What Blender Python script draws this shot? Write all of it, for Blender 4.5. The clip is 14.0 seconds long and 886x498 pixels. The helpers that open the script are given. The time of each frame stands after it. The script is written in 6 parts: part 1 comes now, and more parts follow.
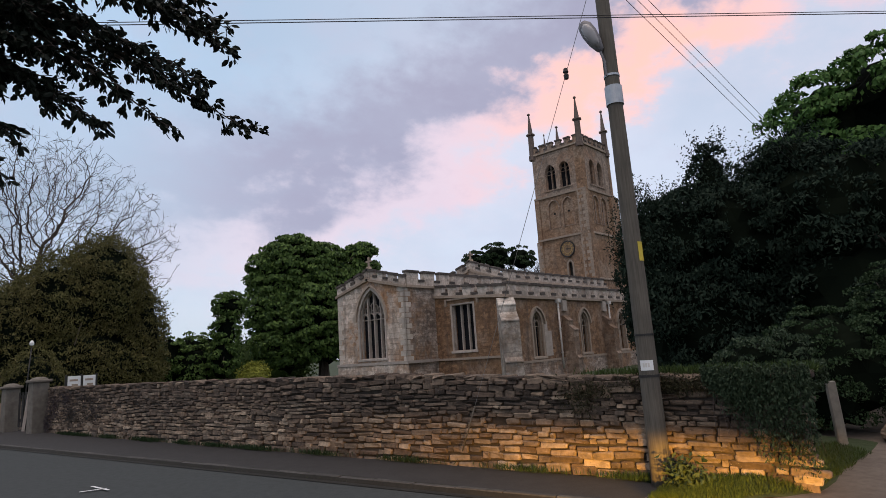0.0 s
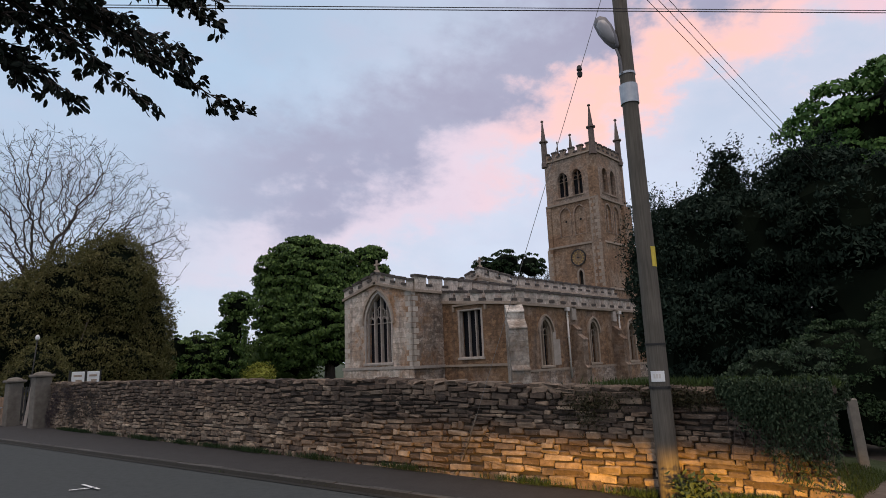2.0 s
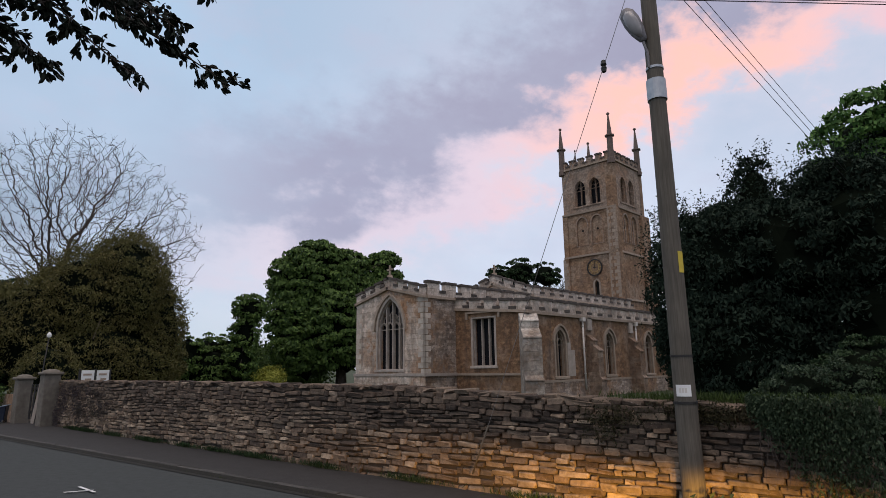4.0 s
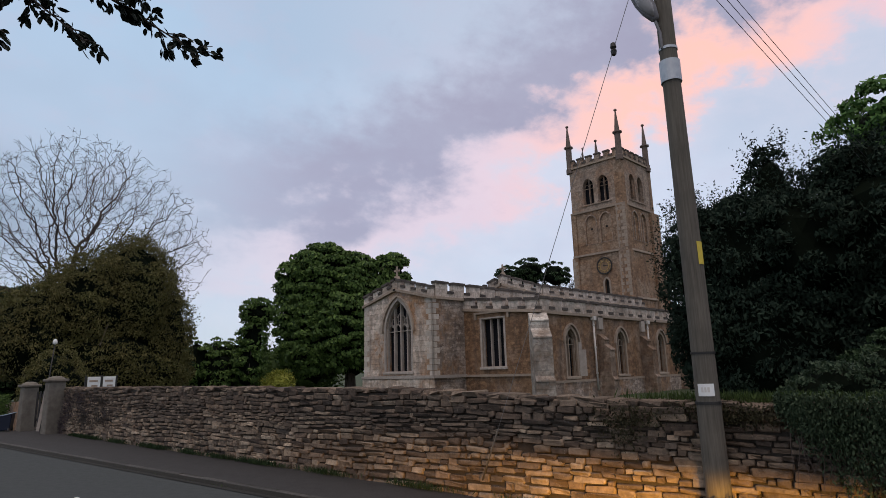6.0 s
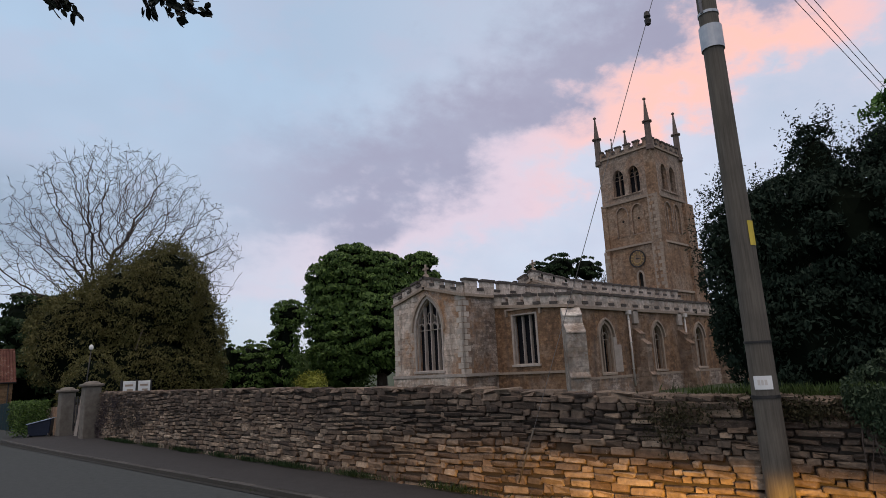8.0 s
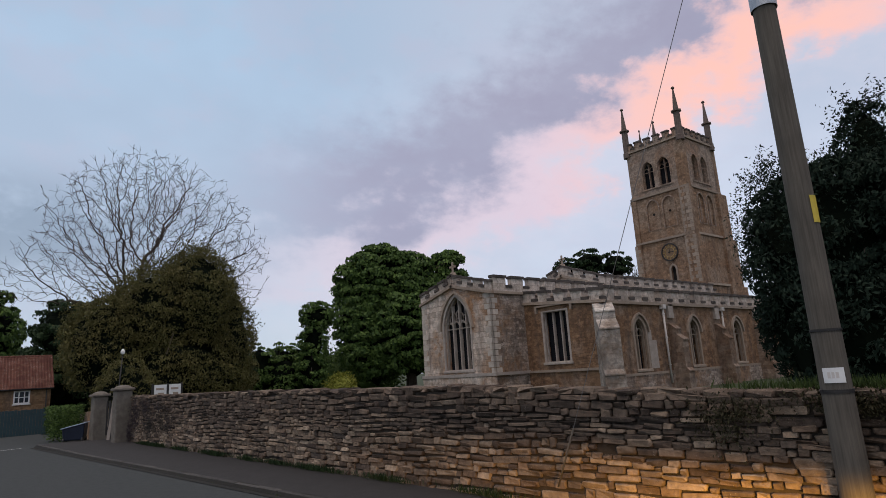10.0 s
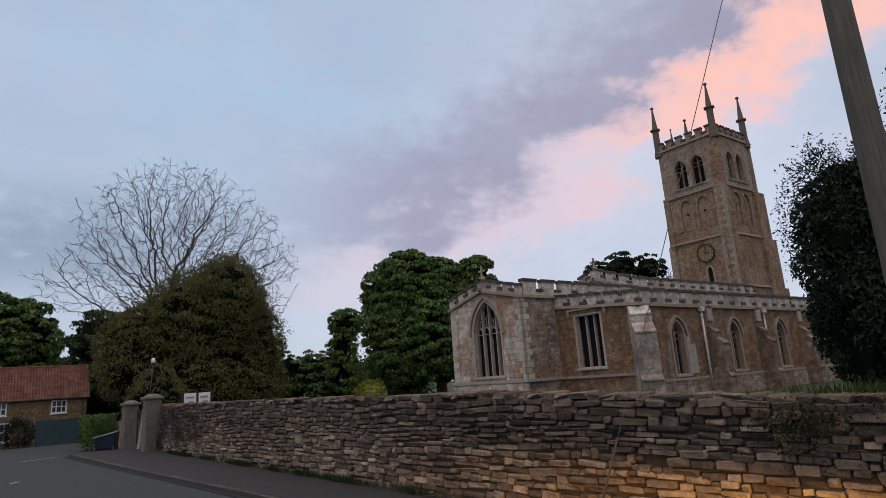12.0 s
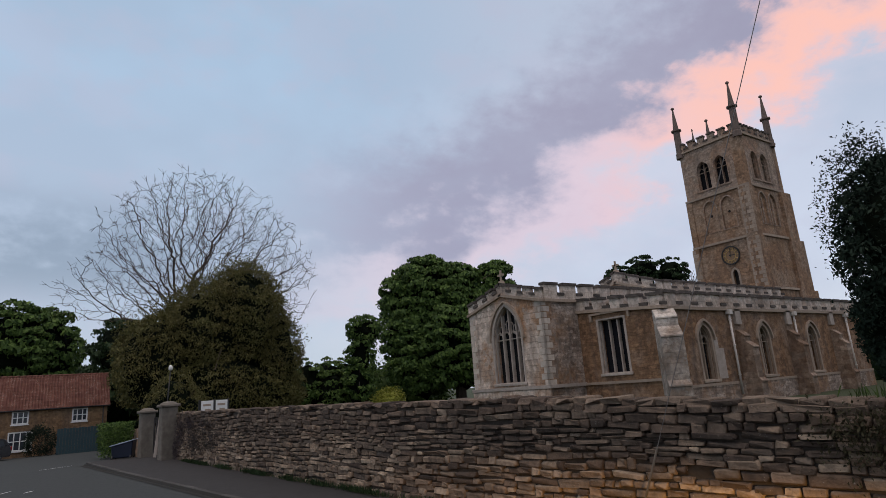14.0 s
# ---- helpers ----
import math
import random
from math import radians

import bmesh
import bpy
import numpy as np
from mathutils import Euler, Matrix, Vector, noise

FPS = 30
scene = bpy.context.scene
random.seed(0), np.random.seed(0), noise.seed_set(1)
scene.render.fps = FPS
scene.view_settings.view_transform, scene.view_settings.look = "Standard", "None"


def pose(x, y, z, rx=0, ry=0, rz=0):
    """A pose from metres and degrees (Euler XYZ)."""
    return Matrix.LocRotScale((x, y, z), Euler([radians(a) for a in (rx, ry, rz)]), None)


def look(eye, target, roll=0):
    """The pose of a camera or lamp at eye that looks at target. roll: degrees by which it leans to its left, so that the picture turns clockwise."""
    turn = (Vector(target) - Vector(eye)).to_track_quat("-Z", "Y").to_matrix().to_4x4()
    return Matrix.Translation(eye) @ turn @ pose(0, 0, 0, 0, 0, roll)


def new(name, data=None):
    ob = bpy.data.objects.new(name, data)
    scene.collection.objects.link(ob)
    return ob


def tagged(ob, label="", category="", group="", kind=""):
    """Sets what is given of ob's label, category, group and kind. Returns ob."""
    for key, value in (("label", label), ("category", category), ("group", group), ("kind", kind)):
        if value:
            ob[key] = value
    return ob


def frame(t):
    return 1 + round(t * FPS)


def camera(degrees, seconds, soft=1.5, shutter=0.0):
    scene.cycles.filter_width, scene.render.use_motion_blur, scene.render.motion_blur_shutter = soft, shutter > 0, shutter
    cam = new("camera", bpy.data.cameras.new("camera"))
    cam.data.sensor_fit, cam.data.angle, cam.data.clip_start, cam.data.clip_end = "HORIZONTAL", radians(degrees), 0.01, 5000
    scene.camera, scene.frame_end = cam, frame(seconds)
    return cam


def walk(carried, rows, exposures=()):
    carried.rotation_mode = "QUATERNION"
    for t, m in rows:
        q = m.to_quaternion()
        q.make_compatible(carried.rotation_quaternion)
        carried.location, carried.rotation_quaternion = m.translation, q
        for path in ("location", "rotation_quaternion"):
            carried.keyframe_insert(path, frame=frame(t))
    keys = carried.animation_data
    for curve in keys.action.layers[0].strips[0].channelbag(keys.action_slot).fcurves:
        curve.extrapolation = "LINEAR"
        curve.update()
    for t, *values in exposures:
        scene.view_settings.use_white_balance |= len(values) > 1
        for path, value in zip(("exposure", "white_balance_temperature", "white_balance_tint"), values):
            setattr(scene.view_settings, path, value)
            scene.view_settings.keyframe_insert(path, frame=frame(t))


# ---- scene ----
cam = camera(74.1, 14.0, soft=0.55)
PATH = [
    (0, (1.02, -1.882, 2.173), (-0.29, -0.41, 2.519), -3.9),
    (0.5, (1.004, -1.806, 2.158), (-0.31, -0.34, 2.513), -2.7),
    (1, (0.944, -1.707, 2.149), (-0.375, -0.246, 2.507), -2.2),
    (1.5, (0.89, -1.614, 2.139), (-0.432, -0.159, 2.502), -2.6),
    (2, (0.836, -1.52, 2.134), (-0.497, -0.075, 2.503), -2.3),
    (2.5, (0.759, -1.426, 2.133), (-0.594, -0.003, 2.511), -1.6),
    (3, (0.663, -1.322, 2.125), (-0.697, 0.093, 2.513), -0.7),
    (5.5, (0.285, -0.818, 2.11), (-1.094, 0.573, 2.513), -1.4),
    (6, (0.201, -0.721, 2.107), (-1.183, 0.665, 2.51), -1.6),
    (6.5, (0.111, -0.619, 2.103), (-1.278, 0.763, 2.505), -2.2),
    (7, (0.026, -0.519, 2.098), (-1.373, 0.852, 2.5), -2.7),
    (7.5, (-0.065, -0.422, 2.086), (-1.491, 0.922, 2.489), -2.7),
    (10, (-0.627, 0.052, 2.041), (-2.137, 1.298, 2.449), -3.5),
    (10.5, (-0.755, 0.165, 2.037), (-2.279, 1.393, 2.448), -3.6),
    (11, (-0.88, 0.264, 2.031), (-2.416, 1.476, 2.448), -3.9),
    (11.5, (-1.018, 0.368, 2.023), (-2.563, 1.564, 2.448), -4.1),
    (12, (-1.147, 0.47, 2.014), (-2.711, 1.638, 2.451), -3.9),
    (12.5, (-1.271, 0.555, 2.004), (-2.847, 1.703, 2.45), -3.6),
    (13, (-1.404, 0.637, 1.993), (-2.99, 1.769, 2.444), -3.7),
    (13.5, (-1.544, 0.714, 1.989), (-3.137, 1.834, 2.445), -3.9),
    (14, (-1.681, 0.806, 1.976), (-3.274, 1.923, 2.44), -4.1),
]

walk(cam, [(t, look(eye, aim, roll)) for t, eye, aim, roll in PATH], [(0, 0.11), (3, 0.06), (7.5, 0.0), (14, -0.10)])

# ---- sky, sun, lamps ----
world = bpy.data.worlds.new("dusk_sky")
scene.world = world
world.use_nodes = True
wt = world.node_tree
wt.nodes.clear()


def wmath(op, a, b=None, c=None):
    n = wt.nodes.new("ShaderNodeMath")
    n.operation = op
    for i, x in enumerate((a, b, c)):
        if x is None:
            continue
        if isinstance(x, (int, float)):
            n.inputs[i].default_value = x
        else:
            wt.links.new(x, n.inputs[i])
    return n.outputs[0]


def wstep(x, lo, hi):
    n = wt.nodes.new("ShaderNodeMapRange")
    n.interpolation_type = "SMOOTHSTEP"
    wt.links.new(x, n.inputs[0])
    n.inputs[1].default_value, n.inputs[2].default_value = lo, hi
    return n.outputs[0]


def wmix(fac, a, b):
    n = wt.nodes.new("ShaderNodeMix")
    n.data_type = "RGBA"
    if isinstance(fac, (int, float)):
        n.inputs[0].default_value = fac
    else:
        wt.links.new(fac, n.inputs[0])
    for i, x in ((6, a), (7, b)):
        if isinstance(x, tuple):
            n.inputs[i].default_value = (*x, 1)
        else:
            wt.links.new(x, n.inputs[i])
    return n.outputs[2]


coord = wt.nodes.new("ShaderNodeTexCoord")
sep = wt.nodes.new("ShaderNodeSeparateXYZ")
wt.links.new(coord.outputs["Generated"], sep.inputs[0])
az = wmath("DEGREES", wmath("ARCTAN2", wmath("MULTIPLY", sep.outputs[0], -1.0), sep.outputs[1]))
el = wmath("DEGREES", wmath("ARCSINE", sep.outputs[2]))
comb = wt.nodes.new("ShaderNodeCombineXYZ")
wt.links.new(wmath("MULTIPLY_ADD", el, 0.06, wmath("MULTIPLY", az, -0.012)), comb.inputs[0])
wt.links.new(wmath("MULTIPLY_ADD", az, 0.035, wmath("MULTIPLY", el, 0.014)), comb.inputs[1])


def wnoise(scale, detail, rough, z):
    n = wt.nodes.new("ShaderNodeTexNoise")
    wt.links.new(comb.outputs[0], n.inputs["Vector"])
    n.noise_dimensions = "4D"
    n.inputs["W"].default_value = z
    n.inputs["Scale"].default_value, n.inputs["Detail"].default_value, n.inputs["Roughness"].default_value = scale, detail, rough
    return n.outputs[0]


n1, n2, n3 = wnoise(1.9, 6, 0.6, 3.1), wnoise(4.2, 6, 0.55, 7.7), wnoise(1.0, 4, 0.5, 1.3)
n4 = wnoise(7.5, 5, 0.6, 5.2)
# a long streak of lit cloud that climbs to the right in a slow curve, with the grey bank over it
curve = wmath("MULTIPLY_ADD", wstep(az, 66.0, 12.0), 17.0, 9.6)
warp = wmath("MULTIPLY_ADD", n1, 17.0, wmath("MULTIPLY_ADD", n2, 13.0, wmath("MULTIPLY_ADD", n4, 8.0, -19.0)))
line = wmath("ADD", wmath("SUBTRACT", el, curve), warp)
front = wmath("MULTIPLY", wstep(az, 76.0, 54.0), wstep(az, -60.0, -20.0))
right = wstep(az, 50.0, 20.0)
pink = wmath("MULTIPLY", wmath("MULTIPLY", wstep(line, -5.2, -0.2), wstep(line, 5.5, 0.0)), front)
halo = wmath("MULTIPLY", wmath("MULTIPLY", wstep(line, -10.0, -2.0), wstep(line, 6.0, 0.0)), front)
bank = wmath("MULTIPLY", wmath("MULTIPLY", wstep(line, -0.5, 5.5), wstep(line, 17.0, 7.0)), front)
glow = wmath("MULTIPLY", wmath("MULTIPLY", wstep(az, 42.0, 25.0), wstep(az, 2.0, 16.0)), pink)
SKY_LOW, SKY_HIGH = (0.42, 0.47, 0.565), (0.35, 0.47, 0.61)
base = wmix(wstep(el, 6.0, 34.0), SKY_LOW, SKY_HIGH)
base = wmix(wmath("MULTIPLY", wstep(az, 66.0, 40.0), 0.75), base, (0.52, 0.54, 0.63))
base = wmix(wmath("MULTIPLY", wstep(n3, 0.40, 0.62), 0.40), base, (0.30, 0.36, 0.46))
base = wmix(wmath("MULTIPLY", wstep(n2, 0.44, 0.64), 0.34), base, (0.42, 0.42, 0.52))
low_bank = wmath("MULTIPLY", wmath("MULTIPLY", wstep(el, 20.0, 14.0), wstep(el, 7.0, 12.0)), wmath("MULTIPLY", wstep(az, 62.0, 86.0), wstep(n2, 0.30, 0.52)))
base = wmix(wmath("MULTIPLY", low_bank, 0.75), base, (0.19, 0.24, 0.31))
base = wmix(wmath("MULTIPLY", halo, 0.32), base, (0.63, 0.56, 0.62))
base = wmix(wmath("MULTIPLY", bank, wmath("MULTIPLY_ADD", n2, 0.5, 0.62)), base, (0.285, 0.265, 0.35))
base = wmix(wmath("MULTIPLY", pink, wmath("MULTIPLY_ADD", right, 0.42, 0.36)), base, (0.74, 0.46, 0.49))
base = wmix(wmath("MULTIPLY", glow, 0.85), base, (0.88, 0.475, 0.365))
base = wmix(wmath("MULTIPLY", wstep(el, 38.0, 60.0), 0.8), base, (0.56, 0.49, 0.45))
nishita = wt.nodes.new("ShaderNodeTexSky")
nishita.sky_type, nishita.sun_disc = "NISHITA", False
nishita.sun_elevation, nishita.sun_rotation = radians(55), radians(160)
add = wt.nodes.new("ShaderNodeMix")
add.data_type, add.blend_type = "RGBA", "ADD"
add.inputs[0].default_value = 0.02
wt.links.new(base, add.inputs[6])
wt.links.new(nishita.outputs[0], add.inputs[7])
bg = wt.nodes.new("ShaderNodeBackground")
wt.links.new(add.outputs[2], bg.inputs[0])
# an overcast sky is brighter overhead than at the horizon
wt.links.new(wmath("MULTIPLY_ADD", wstep(el, 38.0, 75.0), 1.15, 1.20), bg.inputs[1])
wout = wt.nodes.new("ShaderNodeOutputWorld")
wt.links.new(bg.outputs[0], wout.inputs[0])

sun = new("sun", bpy.data.lights.new("sun", "SUN"))
sun.data.energy, sun.data.angle, sun.data.color = 0.88, radians(45), (1.0, 0.78, 0.64)
sun.matrix_world = look((5, -9, 30), (0, 0, 0))

# dipped headlights of a vehicle standing on the road, out of view
for hx, hy, tx, power in ((1.6, 2.2, -2.3, 5000), (0.6, 2.0, -4.4, 3000), (0.0, 1.6, -7.2, 2000)):
    head = new("headlight_beam", bpy.data.lights.new("headlight_beam", "SPOT"))
    head.data.energy, head.data.color, head.data.spot_size, head.data.spot_blend = power, (1.0, 0.50, 0.075), radians(24), 1.0
    head.data.shadow_soft_size = 0.10
    head.matrix_world = look((hx, hy, 0.55), (tx, 7.5, 0.08)) @ Matrix.Diagonal((1.9, 0.50, 1.0, 1.0))

# ---- materials ----


def material(name, rough=0.85, metal=0.0, spec=0.3):
    m = bpy.data.materials.new(name)
    m.use_nodes = True
    b = m.node_tree.nodes["Principled BSDF"]
    b.inputs["Roughness"].default_value, b.inputs["Metallic"].default_value = rough, metal
    b.inputs["Specular IOR Level"].default_value = spec
    return m, m.node_tree, b


class Net:
    """Small wrapper round a node tree to keep material code short."""

    def __init__(self, m, tree, bsdf):
        self.m, self.t, self.b = m, tree, bsdf
        tc = tree.nodes.new("ShaderNodeTexCoord")
        geo = tree.nodes.new("ShaderNodeNewGeometry")
        self.pos, self.obj = geo.outputs["Position"], tc.outputs["Object"]
        self.island = geo.outputs["Random Per Island"]
        info = tree.nodes.new("ShaderNodeObjectInfo")
        self.rand = info.outputs["Random"]

    def noise(self, scale, detail=4, rough=0.55, vec=None, stretch=None):
        n = self.t.nodes.new("ShaderNodeTexNoise")
        v = vec or self.pos
        if stretch:
            mp = self.t.nodes.new("ShaderNodeMapping")
            self.t.links.new(v, mp.inputs[0])
            mp.inputs["Scale"].default_value = stretch
            v = mp.outputs[0]
        self.t.links.new(v, n.inputs["Vector"])
        n.inputs["Scale"].default_value, n.inputs["Detail"].default_value, n.inputs["Roughness"].default_value = scale, detail, rough
        return n.outputs[0]

    def step(self, x, lo, hi):
        n = self.t.nodes.new("ShaderNodeMapRange")
        self.t.links.new(x, n.inputs[0])
        n.inputs[1].default_value, n.inputs[2].default_value = lo, hi
        return n.outputs[0]

    def mul(self, a, b):
        n = self.t.nodes.new("ShaderNodeMath")
        n.operation = "MULTIPLY"
        for i, x in enumerate((a, b)):
            if isinstance(x, (int, float)):
                n.inputs[i].default_value = x
            else:
                self.t.links.new(x, n.inputs[i])
        return n.outputs[0]

    def mix(self, fac, a, b, kind="MIX"):
        n = self.t.nodes.new("ShaderNodeMix")
        n.data_type, n.blend_type = "RGBA", kind
        if isinstance(fac, (int, float)):
            n.inputs[0].default_value = fac
        else:
            self.t.links.new(fac, n.inputs[0])
        for i, x in ((6, a), (7, b)):
            if isinstance(x, tuple):
                n.inputs[i].default_value = (*x, 1)
            else:
                self.t.links.new(x, n.inputs[i])
        return n.outputs[2]

    def color(self, c):
        self.t.links.new(c, self.b.inputs["Base Color"])

    def bump(self, h, strength=0.4, dist=0.02):
        n = self.t.nodes.new("ShaderNodeBump")
        n.inputs["Strength"].default_value, n.inputs["Distance"].default_value = strength, dist
        self.t.links.new(h, n.inputs["Height"])
        self.t.links.new(n.outputs[0], self.b.inputs["Normal"])


def masonry(name, c1, c2, c3, joint, bw, bh, squash=0.0):
    """Coursed stone seen from far: blocks of uneven tone with joints, patches and lichen."""
    net = Net(*material(name, 0.92, 0, 0.2))
    t = net.t
    # blocks run along x+y so that walls both ways are coursed
    sp = t.nodes.new("ShaderNodeSeparateXYZ")
    t.links.new(net.pos, sp.inputs[0])
    ad = t.nodes.new("ShaderNodeMath")
    t.links.new(sp.outputs[0], ad.inputs[0])
    t.links.new(sp.outputs[1], ad.inputs[1])
    cb = t.nodes.new("ShaderNodeCombineXYZ")
    wob, shift = net.noise(1.3, 3), net.noise(2.6, 3)
    mx = t.nodes.new("ShaderNodeMath")
    mx.operation = "MULTIPLY_ADD"
    t.links.new(shift, mx.inputs[0])
    mx.inputs[1].default_value = squash * 1.6
    t.links.new(ad.outputs[0], mx.inputs[2])
    t.links.new(mx.outputs[0], cb.inputs[0])
    mz = t.nodes.new("ShaderNodeMath")
    mz.operation = "MULTIPLY_ADD"
    t.links.new(wob, mz.inputs[0])
    mz.inputs[1].default_value = squash
    t.links.new(sp.outputs[2], mz.inputs[2])
    t.links.new(mz.outputs[0], cb.inputs[1])
    br = t.nodes.new("ShaderNodeTexBrick")
    t.links.new(cb.outputs[0], br.inputs["Vector"])
    br.inputs["Scale"].default_value = 1.0
    br.inputs["Brick Width"].default_value, br.inputs["Row Height"].default_value = bw, bh
    br.inputs["Mortar Size"].default_value, br.inputs["Mortar Smooth"].default_value = 0.007, 0.8
    br.inputs["Color1"].default_value, br.inputs["Color2"].default_value, br.inputs["Mortar"].default_value = (*c1, 1), (*c2, 1), (*joint, 1)
    big = net.noise(0.35, 4, 0.6)
    small = net.noise(5.0, 5, 0.65)
    blot = net.noise(1.1, 5, 0.7)
    c = net.mix(net.step(big, 0.46, 0.60), br.outputs[0], c3)
    mid = net.noise(2.2, 4, 0.6)
    c = net.mix(0.75, c, net.mix(net.step(small, 0.28, 0.72), (0.34, 0.31, 0.29), (1.5, 1.45, 1.4)), "MULTIPLY")
    c = net.mix(net.mul(net.step(blot, 0.52, 0.60), 0.55), c, c1)
    c = net.mix(net.mul(net.step(mid, 0.50, 0.62), 0.60), c, tuple(x * 0.50 for x in c2))
    streak = net.noise(1.0, 4, 0.6, stretch=(1.6, 1.6, 0.22))
    c = net.mix(net.mul(net.step(streak, 0.52, 0.72), 0.55), c, (0.085, 0.07, 0.062))
    net.color(c)
    h = net.mix(0.4, br.outputs["Fac"], small)
    net.bump(h, 0.9, 0.05)
    return net.m


def plain(name, c1, c2, scale=6.0, rough=0.8, metal=0.0, bump=0.2, dist=0.005, stretch=None, spec=0.3, vary=0.0):
    net = Net(*material(name, rough, metal, spec))
    a, b = net.noise(scale, 5, 0.6, stretch=stretch), net.noise(scale * 0.13, 3, 0.55)
    c = net.mix(net.step(a, 0.3, 0.7), c1, c2)
    c = net.mix(net.mul(net.step(b, 0.4, 0.7), 0.35), c, tuple(x * 0.6 for x in c1))
    if vary:
        c = net.mix(net.mul(net.rand, vary), c, tuple(x * 0.45 for x in c1))
    net.color(c)
    net.bump(a, bump, dist)
    return net.m


def foliage(name, dark, light, tint, rough=0.65, spec=0.15):
    net = Net(*material(name, rough, 0, spec))
    patch = net.noise(0.5, 3, 0.6)
    c = net.mix(net.island, dark, light)
    c = net.mix(net.mul(net.step(patch, 0.4, 0.7), 0.6), c, tint)
    net.color(c)
    return net.m


def rubble(name, tones, by_island=False):
    """Weathered stones of a dry field wall, each of its own tone, with lichen and soot."""
    net = Net(*material(name, 0.93, 0, 0.2))
    pick = net.island if by_island else net.rand
    ramp = net.t.nodes.new("ShaderNodeValToRGB")
    ramp.color_ramp.elements.remove(ramp.color_ramp.elements[1])
    ramp.color_ramp.elements[0].color = (*tones[0], 1)
    for i, c in enumerate(tones[1:]):
        e = ramp.color_ramp.elements.new((i + 1) / (len(tones) - 1))
        e.color = (*c, 1)
    net.t.links.new(pick, ramp.inputs[0])
    grain, fine, soot = net.noise(9, 5, 0.65), net.noise(38, 4, 0.6), net.noise(0.8, 4, 0.6)
    c = net.mix(0.6, ramp.outputs[0], net.mix(net.step(grain, 0.3, 0.7), (0.30, 0.27, 0.25), (1.7, 1.62, 1.5)), "MULTIPLY")
    c = net.mix(net.mul(net.step(fine, 0.64, 0.70), 0.5), c, (0.36, 0.33, 0.29))
    c = net.mix(net.mul(net.step(soot, 0.48, 0.64), 0.5), c, (0.062, 0.049, 0.04))
    net.color(c)
    net.bump(net.mix(0.5, grain, fine), 1.0, 0.035)
    return net.m


M_IRON = masonry("ironstone", (0.29, 0.175, 0.10), (0.165, 0.098, 0.060), (0.27, 0.195, 0.145), (0.15, 0.10, 0.07), 0.42, 0.17, 0.6)
M_LIME = masonry("limestone", (0.64, 0.545, 0.465), (0.43, 0.345, 0.28), (0.33, 0.195, 0.115), (0.33, 0.265, 0.22), 0.75, 0.33, 0.12)
M_RUBBLE = masonry("grey_rubble", (0.46, 0.385, 0.33), (0.19, 0.145, 0.115), (0.26, 0.165, 0.105), (0.085, 0.07, 0.06), 0.40, 0.16, 0.45)
M_TOWER_TOP = masonry("tower_ashlar", (0.375, 0.30, 0.245), (0.265, 0.20, 0.155), (0.30, 0.20, 0.14), (0.23, 0.18, 0.15), 0.5, 0.25, 0.08)
M_TOWER = masonry("tower_ironstone", (0.325, 0.205, 0.128), (0.21, 0.13, 0.082), (0.31, 0.23, 0.17), (0.19, 0.145, 0.115), 0.45, 0.2, 0.2)
M_AISLE_BUTT = masonry("stained_buttress_stone", (0.34, 0.27, 0.215), (0.18, 0.125, 0.09), (0.17, 0.115, 0.08), (0.16, 0.12, 0.095), 0.5, 0.3, 0.15)
M_BUTT = masonry("patched_buttress_stone", (0.56, 0.52, 0.47), (0.40, 0.36, 0.32), (0.22, 0.175, 0.14), (0.24, 0.2, 0.17), 0.9, 0.5, 0.15)
M_PARAPET = masonry("parapet_stone", (0.56, 0.49, 0.43), (0.45, 0.385, 0.33), (0.36, 0.295, 0.245), (0.30, 0.245, 0.205), 0.9, 0.47, 0.03)
M_DRESS = plain("dressed_stone", (0.40, 0.32, 0.25), (0.27, 0.20, 0.15), 4.0, 0.9, bump=0.5, dist=0.02, vary=0.45)
M_PALE = plain("pale_stone", (0.47, 0.405, 0.355), (0.30, 0.25, 0.21), 3.5, 0.9, bump=0.5, dist=0.02, vary=0.35)
M_QUOIN = plain("quoin_stone", (0.62, 0.54, 0.46), (0.42, 0.345, 0.285), 4.0, 0.9, bump=0.5, dist=0.02, vary=0.5)
M_PILLAR = plain("weathered_pillar_stone", (0.17, 0.15, 0.125), (0.10, 0.086, 0.072), 5.0, 0.95, bump=0.5, dist=0.02)
M_COPE = plain("sooty_coping", (0.055, 0.046, 0.042), (0.13, 0.11, 0.095), 3.0, 0.95, bump=0.5, dist=0.02, vary=0.3)
M_LEAD = plain("lead_roof", (0.20, 0.20, 0.21), (0.28, 0.28, 0.29), 2.0, 0.6, 0.3)
M_GLASS = plain("leaded_glass", (0.006, 0.006, 0.008), (0.014, 0.014, 0.017), 12.0, 0.6, 0.0, 0.3, 0.003, spec=0.08)
# near-black for solid backings: the shade inside openings, painted
M_DARK = plain("painted_void", (0.012, 0.011, 0.010), (0.02, 0.018, 0.016), 3.0, 0.95)
M_IRONWORK = plain("painted_iron", (0.03, 0.03, 0.032), (0.05, 0.045, 0.04), 14.0, 0.5, 0.4)
M_PIPE = plain("grey_lead_pipe", (0.62, 0.57, 0.53), (0.50, 0.46, 0.42), 7.0, 0.7, 0.0)
M_PINNACLE = plain("sooty_pinnacle_stone", (0.17, 0.13, 0.11), (0.10, 0.076, 0.066), 4.0, 0.95, bump=0.4, dist=0.02)
M_GOLD = plain("gilt", (0.42, 0.27, 0.10), (0.5, 0.33, 0.14), 9.0, 0.45, 0.6)
